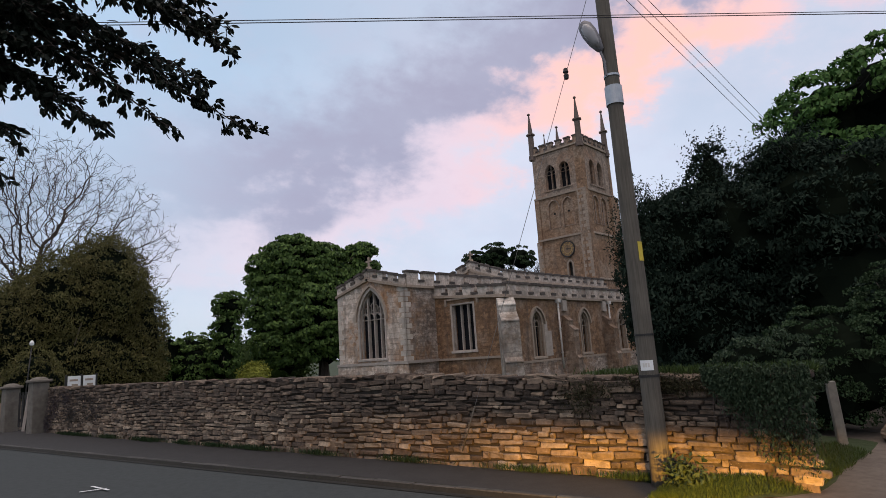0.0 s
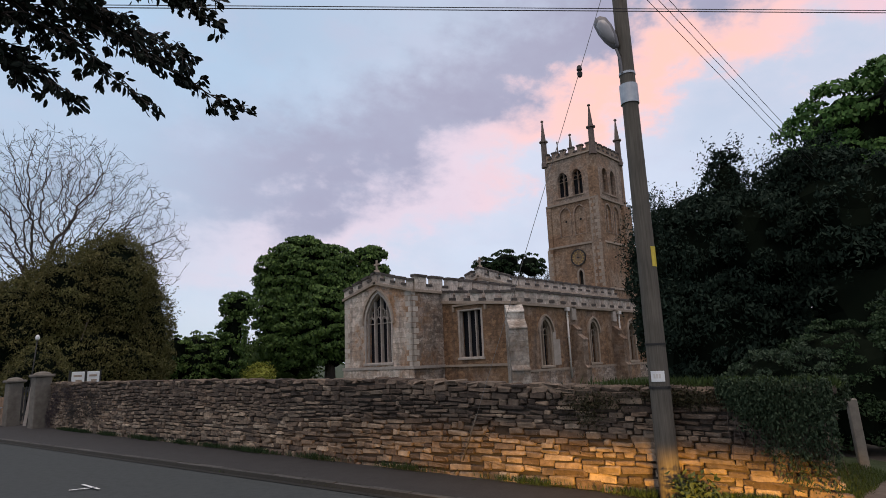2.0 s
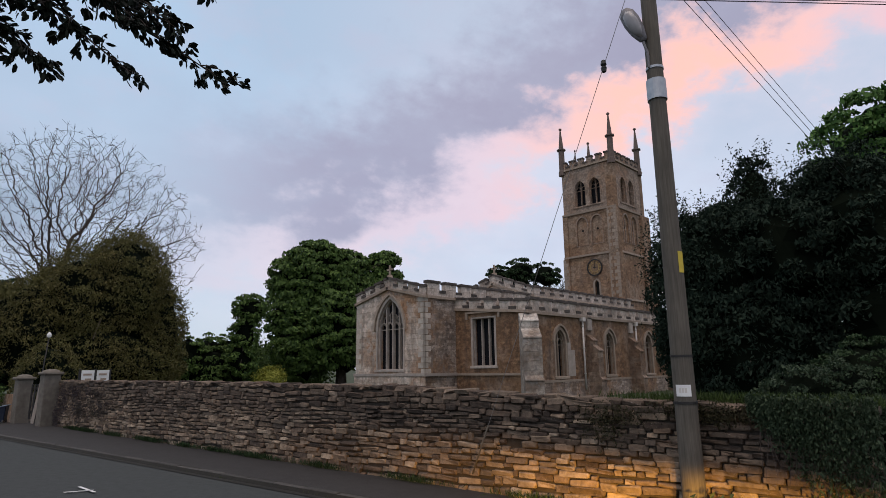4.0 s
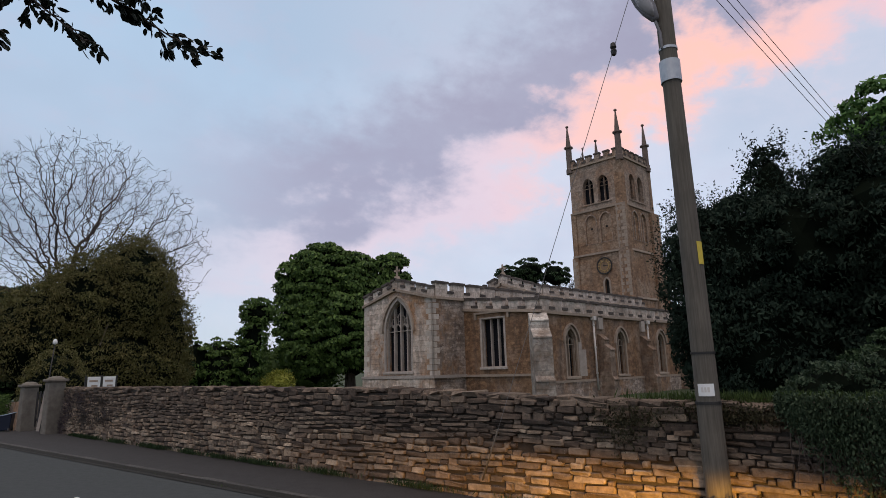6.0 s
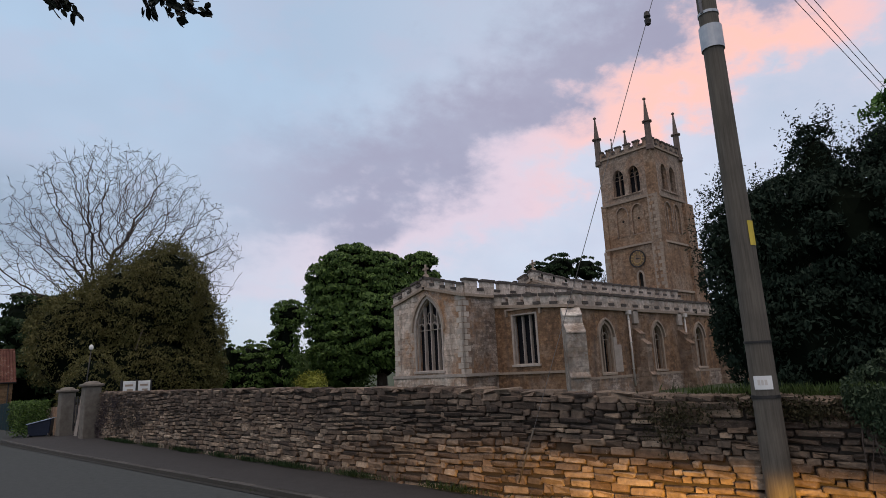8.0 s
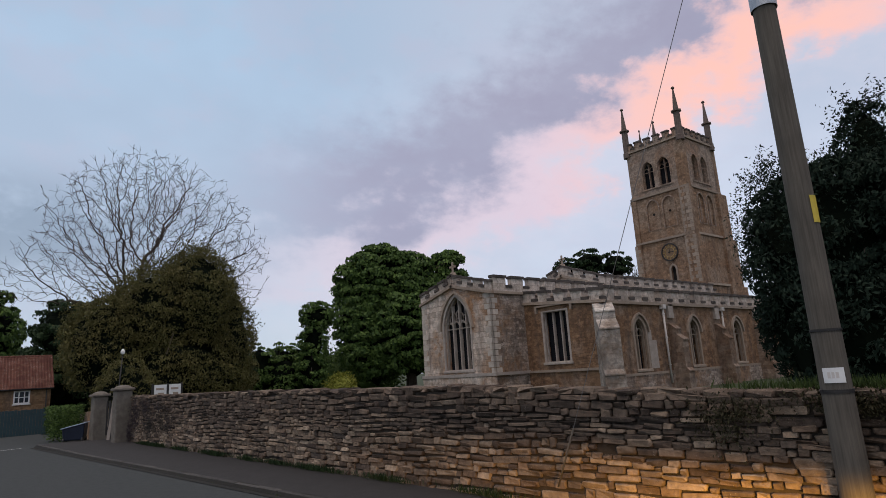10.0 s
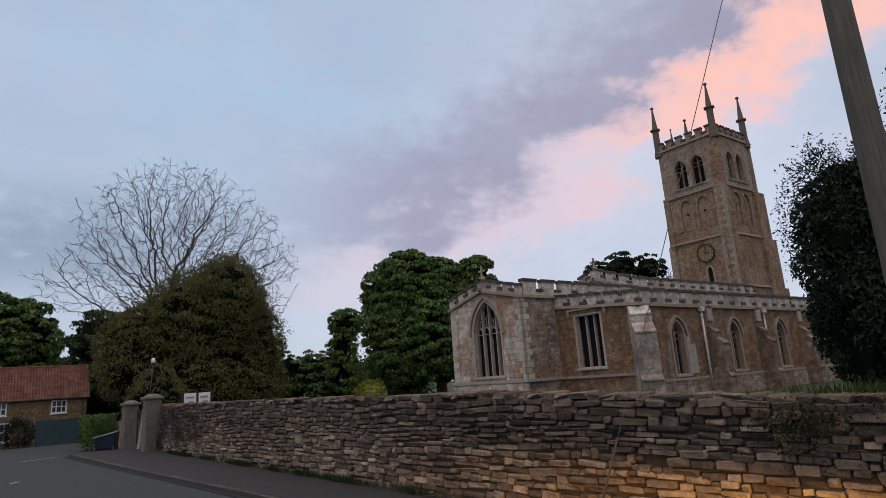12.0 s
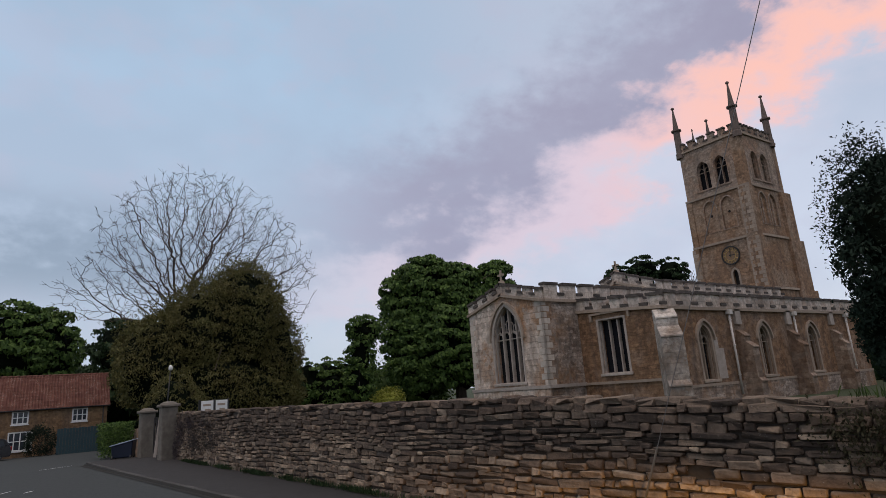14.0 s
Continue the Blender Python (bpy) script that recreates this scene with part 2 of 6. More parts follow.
STONES = [(0.062, 0.047, 0.039), (0.125, 0.09, 0.066), (0.19, 0.14, 0.103), (0.30, 0.232, 0.172), (0.095, 0.07, 0.053), (0.36, 0.285, 0.215), (0.078, 0.061, 0.051), (0.21, 0.158, 0.118)]
DARK_STONES = [(0.045, 0.036, 0.031), (0.085, 0.063, 0.049), (0.12, 0.09, 0.07), (0.17, 0.13, 0.10), (0.07, 0.053, 0.043), (0.22, 0.175, 0.135)]
M_STONE = rubble("field_stone", STONES)
M_STONE_I = rubble("field_stone_run", STONES, True)
M_DARK_STONE = rubble("dark_field_stone", DARK_STONES)
M_DARK_STONE_I = rubble("dark_field_stone_run", DARK_STONES, True)
M_MORTAR = plain("earth_mortar", (0.035, 0.028, 0.022), (0.06, 0.048, 0.038), 14.0, 0.95, bump=0.6, dist=0.02)
M_ROAD = plain("asphalt", (0.038, 0.042, 0.042), (0.056, 0.060, 0.059), 45.0, 0.95, bump=0.35, dist=0.006, spec=0.15)
M_PAVE = plain("worn_pavement", (0.023, 0.021, 0.0205), (0.037, 0.034, 0.033), 30.0, 0.95, bump=0.35, dist=0.006)
M_KERB = plain("kerb_stone", (0.042, 0.039, 0.036), (0.095, 0.088, 0.08), 9.0, 0.9, bump=0.4, dist=0.008, vary=0.5)
M_GUTTER_SHADE = plain("gutter_dirt_and_shade", (0.012, 0.011, 0.009), (0.022, 0.020, 0.016), 14.0, 0.95, bump=0.5, dist=0.01)
M_EARTH = plain("drive_earth", (0.10, 0.078, 0.062), (0.145, 0.118, 0.097), 7.0, 0.95, bump=0.5, dist=0.02)
M_GRASSBED = plain("turf", (0.022, 0.034, 0.011), (0.04, 0.05, 0.02), 7.0, 0.95, bump=0.6, dist=0.03)
M_PAINT = plain("road_paint", (0.68, 0.68, 0.66), (0.5, 0.5, 0.5), 30.0, 0.7)
M_POLE = plain("weathered_pole", (0.070, 0.061, 0.050), (0.130, 0.114, 0.092), 16.0, 0.85, bump=0.6, dist=0.006, stretch=(3, 3, 0.12))
M_STEEL = plain("galvanised_steel", (0.34, 0.35, 0.37), (0.45, 0.45, 0.46), 9.0, 0.45, 0.7)
M_LAMP = plain("grey_lamp_housing", (0.13, 0.12, 0.13), (0.19, 0.18, 0.18), 9.0, 0.5, 0.2)
M_LENS = plain("cloudy_lamp_bowl", (0.34, 0.32, 0.32), (0.27, 0.25, 0.25), 5.0, 0.25, spec=0.5)
M_WHITE = plain("white_paint", (0.72, 0.72, 0.70), (0.62, 0.61, 0.60), 12.0, 0.6)
M_YELLOW = plain("yellow_plate", (0.62, 0.47, 0.06), (0.52, 0.40, 0.05), 12.0, 0.5)
M_INK = plain("black_print", (0.03, 0.03, 0.03), (0.05, 0.05, 0.05), 12.0, 0.6)
M_WIRE = plain("black_cable", (0.035, 0.032, 0.035), (0.05, 0.046, 0.05), 12.0, 0.6)
M_STAY = plain("steel_stay_wire", (0.17, 0.15, 0.14), (0.23, 0.21, 0.195), 12.0, 0.5, 0.5)
M_BARK = plain("bark", (0.055, 0.042, 0.034), (0.095, 0.075, 0.06), 9.0, 0.95, bump=0.7, dist=0.03, stretch=(3, 3, 0.5))
M_TWIG = plain("twig_bark", (0.055, 0.042, 0.036), (0.08, 0.06, 0.05), 5.0, 0.9)
M_TILE = plain("red_pantile", (0.10, 0.04, 0.028), (0.15, 0.06, 0.042), 5.0, 0.85, bump=0.4, dist=0.01, vary=0.5)
M_COTTAGE = masonry("cottage_stone", (0.26, 0.165, 0.09), (0.17, 0.105, 0.06), (0.22, 0.15, 0.10), (0.2, 0.15, 0.11), 0.35, 0.16, 0.2)
M_DOORBLUE = plain("blue_green_boards", (0.025, 0.05, 0.06), (0.035, 0.065, 0.075), 6.0, 0.7)
M_PANE = plain("window_pane", (0.02, 0.024, 0.03), (0.035, 0.04, 0.05), 3.0, 0.12, spec=0.6)
M_BIN = plain("dark_blue_plastic", (0.008, 0.012, 0.026), (0.012, 0.017, 0.034), 7.0, 0.5)
M_LID = plain("light_blue_lid", (0.30, 0.36, 0.46), (0.24, 0.30, 0.40), 7.0, 0.4)
M_CONCRETE = plain("concrete_post", (0.20, 0.18, 0.15), (0.14, 0.125, 0.105), 10.0, 0.95, bump=0.5, dist=0.008)
F_CHESTNUT = foliage("chestnut_leaf", (0.016, 0.036, 0.010), (0.105, 0.165, 0.038), (0.05, 0.085, 0.02))
F_PURPLE = foliage("wall_plant_leaf", (0.035, 0.028, 0.032), (0.07, 0.055, 0.06), (0.045, 0.045, 0.03))
F_DRY = foliage("dry_moss_and_shade", (0.018, 0.015, 0.008), (0.05, 0.042, 0.02), (0.03, 0.03, 0.012))
F_CHESTNUT2 = foliage("fresh_chestnut_leaf", (0.03, 0.075, 0.018), (0.09, 0.17, 0.04), (0.055, 0.10, 0.022))
F_YEW = foliage("yew_leaf", (0.008, 0.014, 0.010), (0.028, 0.043, 0.029), (0.017, 0.027, 0.018), 0.8, spec=0.06)
F_BROWN = foliage("budding_leaf", (0.055, 0.052, 0.017), (0.13, 0.112, 0.038), (0.092, 0.094, 0.029))
# near-black leaf for crown cores: inner shade put into the colour
F_PAINTED_SHADE = foliage("painted_leaf_shade", (0.003, 0.005, 0.003), (0.006, 0.009, 0.005), (0.004, 0.006, 0.003), 0.9, spec=0.03)
F_DARK = foliage("dark_leaf", (0.012, 0.026, 0.01), (0.034, 0.058, 0.022), (0.02, 0.036, 0.014))
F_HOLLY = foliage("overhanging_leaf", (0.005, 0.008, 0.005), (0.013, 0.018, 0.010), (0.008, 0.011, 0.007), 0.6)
F_IVY = foliage("ivy_leaf", (0.012, 0.025, 0.012), (0.045, 0.065, 0.035), (0.03, 0.045, 0.022))
F_GOLD = foliage("golden_leaf", (0.12, 0.14, 0.02), (0.24, 0.24, 0.04), (0.17, 0.18, 0.03))
F_GRASS = foliage("grass_blade", (0.02, 0.036, 0.009), (0.055, 0.085, 0.02), (0.04, 0.055, 0.014))

# ---- building helpers ----


def mesh_of(bm, name):
    me = bpy.data.meshes.new(name)
    bm.to_mesh(me)
    bm.free()
    return me


def part(name, bm, mat, parent, label=""):
    """A bmesh as one mesh object under a thing or a part, in world coordinates."""
    me = bm if isinstance(bm, bpy.types.Mesh) else mesh_of(bm, name)
    if not me.materials:
        me.materials.append(mat)
    ob = new(name, me)
    if parent:
        ob.parent = parent
        ob.matrix_parent_inverse = parent.matrix_world.inverted()
    if label:
        ob["label"] = label
    return ob


def thing(name, label, category, at=(0, 0, 0), group="", kind=""):
    ob = new(name)
    ob.matrix_world = Matrix.Translation(at)
    ob.empty_display_size = 0.2
    return tagged(ob, label, category, group, kind)


def solid(name, bm, mat, label, category, group="", kind=""):
    return tagged(part(name, bm, mat, None), label, category, group, kind)


def box(bm, x0, x1, y0, y1, z0, z1, m=None, taper=1.0, bev=0.0):
    g = bmesh.ops.create_cube(bm, size=1.0)["verts"]
    cx, cy = (x0 + x1) / 2, (y0 + y1) / 2
    for v in g:
        k = taper if v.co.z > 0 else 1.0
        v.co = Vector((cx + v.co.x * (x1 - x0) * k, cy + v.co.y * (y1 - y0) * k, z0 + (v.co.z + 0.5) * (z1 - z0)))
    if bev:
        es = list({e for v in g for e in v.link_edges})
        r = bmesh.ops.bevel(bm, geom=es, offset=bev, segments=1, affect="EDGES")
        g = list({v for f in r["faces"] for v in f.verts} | {v for v in g if v.is_valid})
    if m:
        for v in g:
            v.co = m @ v.co
    return g


def boxes(*dims, m=None, bev=0.0):
    bm = bmesh.new()
    for d in dims:
        box(bm, *d, m=m, bev=bev)
    return bm


def cyl(bm, p0, p1, r0, r1, n=12, caps=True):
    p0, p1 = Vector(p0), Vector(p1)
    q = (p1 - p0).to_track_quat("Z", "Y")
    rings = []
    for p, r in ((p0, r0), (p1, r1)):
        rings.append([bm.verts.new(p + q @ Vector((r * math.cos(2 * math.pi * i / n), r * math.sin(2 * math.pi * i / n), 0))) for i in range(n)])
    for i in range(n):
        bm.faces.new((rings[0][i], rings[0][(i + 1) % n], rings[1][(i + 1) % n], rings[1][i])).smooth = n > 6
    if caps:
        bm.faces.new(rings[0][::-1])
        bm.faces.new(rings[1])


def lathe(bm, at, profile, n=12):
    """profile: (radius, height) from bottom to top."""
    at = Vector(at)
    rings = [[bm.verts.new(at + Vector((r * math.cos(2 * math.pi * i / n), r * math.sin(2 * math.pi * i / n), z))) for i in range(n)] for r, z in profile]
    for a, b in zip(rings, rings[1:]):
        for i in range(n):
            bm.faces.new((a[i], a[(i + 1) % n], b[(i + 1) % n], b[i]))
    bm.faces.new(rings[0][::-1])
    bm.faces.new(rings[-1])


def frame_of(origin, u, n):
    """A matrix whose x runs along u, y along the inward normal n and z up."""
    u, n = Vector(u).normalized(), Vector(n).normalized()
    m = Matrix.Identity(4)
    for i in range(3):
        m[i][0], m[i][1], m[i][2], m[i][3] = u[i], n[i], (0, 0, 1)[i], origin[i]
    return m


def slab(bm, outer, holes, depth, m, y0=0.0):
    """A flat outline in (x, z), with holes, given thickness along y."""
    loops = [outer, *holes]
    edges = []
    front = []
    for lp in loops:
        vs = [bm.verts.new((x, y0, z)) for x, z in lp]
        front.append(vs)
        edges += [bm.edges.new((vs[i], vs[(i + 1) % len(vs)])) for i in range(len(vs))]
    r = bmesh.ops.triangle_fill(bm, use_beauty=True, use_dissolve=False, edges=edges)
    faces = [f for f in r["geom"] if isinstance(f, bmesh.types.BMFace)]
    back = [[bm.verts.new((v.co.x, y0 + depth, v.co.z)) for v in vs] for vs in front]
    twin = {a: b for va, vb in zip(front, back) for a, b in zip(va, vb)}
    for f in faces:
        bm.faces.new([twin[v] for v in f.verts][::-1])
    for va, vb in zip(front, back):
        for i in range(len(va)):
            j = (i + 1) % len(va)
            bm.faces.new((va[i], va[j], vb[j], vb[i]))
    vs = [v for lp in front + back for v in lp]
    for v in vs:
        v.co = m @ v.co
    bmesh.ops.recalc_face_normals(bm, faces=[f for f in bm.faces if all(v in set(vs) for v in f.verts)] if len(bm.faces) < 2000 else bm.faces)


def arch(x0, x1, z0, spring, apex, n=7):
    """A pointed opening, counter-clockwise from the foot."""
    cx, h, w = (x0 + x1) / 2, apex - spring, (x1 - x0) / 2
    r = (w * w + h * h) / (2 * w)
    pts = [(x0, z0), (x1, z0)]
    top = math.asin(min(1.0, h / r))
    for i in range(n + 1):
        a = top * i / n
        pts.append((x1 - r + r * math.cos(a), spring + r * math.sin(a)))
    for i in range(n - 1, -1, -1):
        a = top * i / n
        pts.append((x0 + r - r * math.cos(a), spring + r * math.sin(a)))
    return pts


def grow(pts, d):
    """An outline pushed outwards from its own middle."""
    cx = sum(p[0] for p in pts) / len(pts)
    out = []
    for i, (x, z) in enumerate(pts):
        (xa, za), (xb, zb) = pts[i - 1], pts[(i + 1) % len(pts)]
        tx, tz = xb - xa, zb - za
        k = math.hypot(tx, tz) or 1
        out.append((x + d * tz / k, z - d * tx / k))
    return out


def leaves(name, spots, size, seed, aspect=0.5, droop=0.0, fold=0.15, outward=None):
    """One mesh of many small pointed leaves at the spots (n x 3)."""
    rng = np.random.default_rng(seed)
    n = len(spots)
    d = rng.normal(size=(n, 3))
    if outward is not None:
        d = d * 0.75 + outward
    d[:, 2] -= droop
    d /= np.linalg.norm(d, axis=1, keepdims=True) + 1e-9
    s = np.cross(d, rng.normal(size=(n, 3)))
    s /= np.linalg.norm(s, axis=1, keepdims=True) + 1e-9
    up = np.cross(d, s)
    ln = size * rng.uniform(0.6, 1.3, (n, 1))
    v = np.empty((n, 4, 3))
    v[:, 0] = spots
    v[:, 1] = spots + d * ln * 0.5 + s * ln * aspect * 0.5 + up * ln * fold
    v[:, 2] = spots + d * ln
    v[:, 3] = spots + d * ln * 0.5 - s * ln * aspect * 0.5 + up * ln * fold
    me = bpy.data.meshes.new(name)
    me.vertices.add(4 * n)
    me.vertices.foreach_set("co", v.ravel())
    idx = (np.arange(n)[:, None] * 4 + np.array([0, 1, 2, 0, 2, 3])[None, :]).ravel()
    me.loops.add(6 * n)
    me.loops.foreach_set("vertex_index", idx)
    me.polygons.add(2 * n)
    me.polygons.foreach_set("loop_start", np.arange(2 * n) * 3)
    me.update(calc_edges=True)
    return me


def crown_spots(lobes, clumps, per, spread, seed, shell=0.35, rough=0.16, low=-0.8):
    """Places of leaves in clumps about lobes (x, y, z, rx, ry, rz)."""
    rng = np.random.default_rng(seed)
    lobes = np.array(lobes, float)
    area = (lobes[:, 3] * lobes[:, 4] * lobes[:, 5]) ** (2 / 3)
    which = rng.choice(len(lobes), clumps, p=area / area.sum())
    d = rng.normal(size=(clumps, 3))
    d /= np.linalg.norm(d, axis=1, keepdims=True)
    d[:, 2] = np.where(d[:, 2] < low, -d[:, 2], d[:, 2])
    r = 1 - shell * rng.random(clumps) ** 1.6 + rough * rng.normal(size=clumps) * 0.6
    c = lobes[which, :3] + d * lobes[which, 3:] * r[:, None]
    spots = np.repeat(c, per, axis=0) + rng.normal(size=(clumps * per, 3)) * spread
    out = np.repeat(d, per, axis=0)
    return spots, out


def tiered_spots(lobes, lumps, per, r, seed, flat=0.6, gap=0.8, low=-0.75):
    """Leaf places and normals on many small domed tufts spread over the lobes."""
    rng = np.random.default_rng(seed)
    lobes = np.array(lobes, float)
    area = (lobes[:, 3] * lobes[:, 4] * lobes[:, 5]) ** (2 / 3)
    cs, ds = [], []
    for _ in range(lumps * 30):
        k = rng.choice(len(lobes), p=area / area.sum())
        d = rng.normal(size=3)
        d /= np.linalg.norm(d)
        if d[2] < low:
            continue
        c = lobes[k, :3] + d * lobes[k, 3:] * rng.uniform(0.84, 1.0)
        inside = (((c - lobes[:, :3]) / lobes[:, 3:]) ** 2).sum(axis=1)
        inside[k] = 1
        if inside.min() < 0.72:
            continue
        if cs and ((np.array(cs) - c) ** 2).sum(axis=1).min() < (gap * r) ** 2:
            continue
        cs.append(c)
        ds.append(d)
        if len(cs) >= lumps:
            break
    cs, ds = np.repeat(np.array(cs), per, axis=0), np.repeat(np.array(ds), per, axis=0)
    e = rng.normal(size=cs.shape)
    e /= np.linalg.norm(e, axis=1, keepdims=True)
    e = e * 0.95 + ds * 0.55 + np.array([0, 0, 0.45])
    e /= np.linalg.norm(e, axis=1, keepdims=True)
    size = np.repeat(rng.uniform(0.7, 1.25, len(cs) // per), per)[:, None]
    spots = cs + e * np.array([r, r, r * flat]) * size * rng.uniform(0.7, 1.08, (len(cs), 1))
    return spots, e


def shingle_leaves(name, spots, normals, size, seed, aspect=0.6, loose=0.45):
    """Leaves that lie over one another, hanging down along the surface they clothe."""
    rng = np.random.default_rng(seed)
    n = len(spots)
    nn = normals + loose * rng.normal(size=(n, 3))
    nn /= np.linalg.norm(nn, axis=1, keepdims=True)
    ax = np.array([0, 0, -1.0]) + 0.75 * rng.normal(size=(n, 3))
    ax -= nn * (ax * nn).sum(axis=1, keepdims=True)
    ax /= np.linalg.norm(ax, axis=1, keepdims=True) + 1e-9
    s = np.cross(nn, ax)
    ln = size * rng.uniform(0.6, 1.3, (n, 1))
    v = np.empty((n, 4, 3))
    v[:, 0] = spots - ax * ln * 0.5
    v[:, 1] = spots + s * ln * aspect * 0.5 - nn * ln * 0.08
    v[:, 2] = spots + ax * ln * 0.5 - nn * ln * 0.18
    v[:, 3] = spots - s * ln * aspect * 0.5 - nn * ln * 0.08
    me = bpy.data.meshes.new(name)
    me.vertices.add(4 * n)
    me.vertices.foreach_set("co", v.ravel())
    idx = (np.arange(n)[:, None] * 4 + np.array([0, 1, 2, 0, 2, 3])[None, :]).ravel()
    me.loops.add(6 * n)
    me.loops.foreach_set("vertex_index", idx)
    me.polygons.add(2 * n)
    me.polygons.foreach_set("loop_start", np.arange(2 * n) * 3)
    me.update(calc_edges=True)
    return me


def tube_mesh(name, runs, sides=5):
    """runs: lists of (point, radius); one joined mesh of tapered tubes."""
    vs, fs = [], []
    for run in runs:
        base = len(vs)
        for i, (p, r) in enumerate(run):
            a = Vector(run[max(i - 1, 0)][0])
            b = Vector(run[min(i + 1, len(run) - 1)][0])
            q = (b - a).to_track_quat("Z", "Y")
            for k in range(sides):
                t = 2 * math.pi * k / sides
                vs.append(Vector(p) + q @ Vector((r * math.cos(t), r * math.sin(t), 0)))
        for i in range(len(run) - 1):
            for k in range(sides):
                a, b = base + i * sides + k, base + i * sides + (k + 1) % sides
                fs.append((a, b, b + sides, a + sides))
    me = bpy.data.meshes.new(name)
    me.from_pydata(vs, [], fs)
    me.update()
    return me


def core_mesh(name, lobes, k, seed):
    """The dense inside of a crown: uneven rounded masses a little smaller than the lobes."""
    bm = bmesh.new()
    for x, y, z, rx, ry, rz in lobes:
        g = bmesh.ops.create_icosphere(bm, subdivisions=3, radius=1.0)["verts"]
        for v in g:
            d = v.co.normalized()
            r = k * (1 + 0.22 * noise.noise(d * 2.3 + Vector((x, y, seed))) + 0.12 * noise.noise(d * 6.0 + Vector((y, x, seed))))
            v.co = Vector((x + d.x * rx * r, y + d.y * ry * r, z + d.z * rz * r))
    return mesh_of(bm, name)

# ---- ground, road, pavement ----
WALL_M = frame_of((-29.6, 5.92, 0), (math.cos(radians(3.9)), math.sin(radians(3.9)), 0), (-math.sin(radians(3.9)), math.cos(radians(3.9)), 0))


def fall(x):
    """The village street drops gently past the gate."""
    return -0.72 * min(1.0, max(0.0, (-33.0 - x) / 27.0))


def kerb_y(x):
    return 6.16 + (x + 4.14) * 0.1105


def sheet(xs, rows, zf):
    """A grid: for each x a list of y values; zf(x, y) the height."""
    bm = bmesh.new()
    prev = None
    for x in xs:
        col = [bm.verts.new((x, y, zf(x, y))) for y in rows(x)]
        if prev:
            for i in range(len(col) - 1):
                bm.faces.new((prev[i], col[i], col[i + 1], prev[i + 1]))
        prev = col
    return bm


far_x = [-2500, -400, -120, -90, -75, -60, -54, -48, -42, -37, -33, -20, -10, 0, 20, 60, 400, 2500]
solid("ground", sheet(far_x, lambda x: [-2500, -300, -80, -20, 0, 20, 60, 120, 400, 2500], lambda x, y: -0.34 + fall(x)), M_GRASSBED,
      "dark green turf of the fields round the village", "ground", kind="structure")
road_x = [-70, -64, -60, -54, -48, -42, -37, -33, -29, -24, -19, -14, -9, -4, 0, 4, 10, 20, 40]
solid("road", sheet(road_x, lambda x: [-9.0, -5.5, -2.0, 1.0, kerb_y(max(x, -33)) - 0.1] if x > -34 else [-14.0, -6.0, -2.0, 4.0, 5.2],
                    lambda x, y: -0.185 + fall(x) + 0.03 * math.exp(-((y + 2) / 3) ** 2)), M_ROAD,
      "worn grey asphalt village road", "road", kind="structure")
pave_x = [-33.2, -31, -28, -25, -22, -19, -16, -13, -10, -7, -4.5, -2.6]
bm = sheet(pave_x, lambda x: [kerb_y(x) + 0.12, kerb_y(x) + 0.9, 6.3 + (x + 29.6) * 0.068], lambda x, y: -0.105 + 0.05 * max(0, (-26 - x) / 7))
solid("pavement", bm, M_PAVE, "dark worn asphalt footway beside the churchyard wall", "pavement", kind="structure")

# dark gutter dirt; its raised edge paints shade over the kerb face
bm = sheet(pave_x, lambda x: [kerb_y(x) - 0.24, kerb_y(x) - 0.10, kerb_y(x) - 0.042], lambda x, y: -0.172 + (0.064 if y > kerb_y(x) - 0.06 else 0.0))
solid("gutter_dirt", bm, M_GUTTER_SHADE, "dark gutter dirt with the kerb face's shade painted in", "gutter", kind="structure")

# kerb of separate stones
kerb = thing("kerb", "row of grey kerb stones along the footway", "kerb", (-18, 4.8, -0.2), kind="structure")
bm = bmesh.new()
box(bm, -0.46, 0.46, -0.07, 0.07, -0.2, 0.0, bev=0.015)
kerb_mesh = mesh_of(bm, "kerb_stone")
x = -33.0
while x < -1.8:
    o = part("kerb_stone", kerb_mesh, M_KERB, kerb)
    o.matrix_world = pose(x + 0.46, kerb_y(x + 0.46) + 0.03, -0.095 + random.uniform(-0.008, 0.008) + 0.05 * max(0, (-26 - x) / 7), 0, random.uniform(-0.6, 0.6), 6.2)
    x += 0.93


def wall_y(x):
    return 5.92 + (x + 29.6) * 0.0682


def yard_z(x, y):
    near = max(0.0, 1 - (y - wall_y(x)) / 6.0)
    right = max(0.0, min(1.0, (x + 4.2) / 1.5))
    return 0.15 + 1.35 * near * right + 0.05 * math.sin(x * 0.9 + y * 0.6) + 0.10 * near


solid("churchyard_ground", sheet([-75, -60, -50, -42, -36, -33, -29, -25, -21, -17, -13, -10, -7, -5, -3.5, -2.2],
                                 lambda x: [wall_y(max(x, -33)) + d for d in (0.35, 1.2, 2.4, 4, 7, 12, 18, 30, 60, 110)], yard_z), M_GRASSBED,
      "rough green grass of the churchyard behind the wall", "ground", kind="structure")


def verge_edge(y):
    """Where the grass ends against the drive."""
    return -2.3 + (y - 6.5) * 0.95 if y < 7.9 else -1.0 + (y - 7.9) * 0.1


def verge_z(x, y):
    bank = max(0.0, min(1.0, (y - 6.3) / 1.3)) * max(0.0, min(1.0, (x + 3.0) / 0.7)) * max(0.0, min(1.0, (verge_edge(y) - x) / 0.5))
    return -0.09 + 0.13 * bank + 0.015 * math.sin(5 * x + 3 * y)


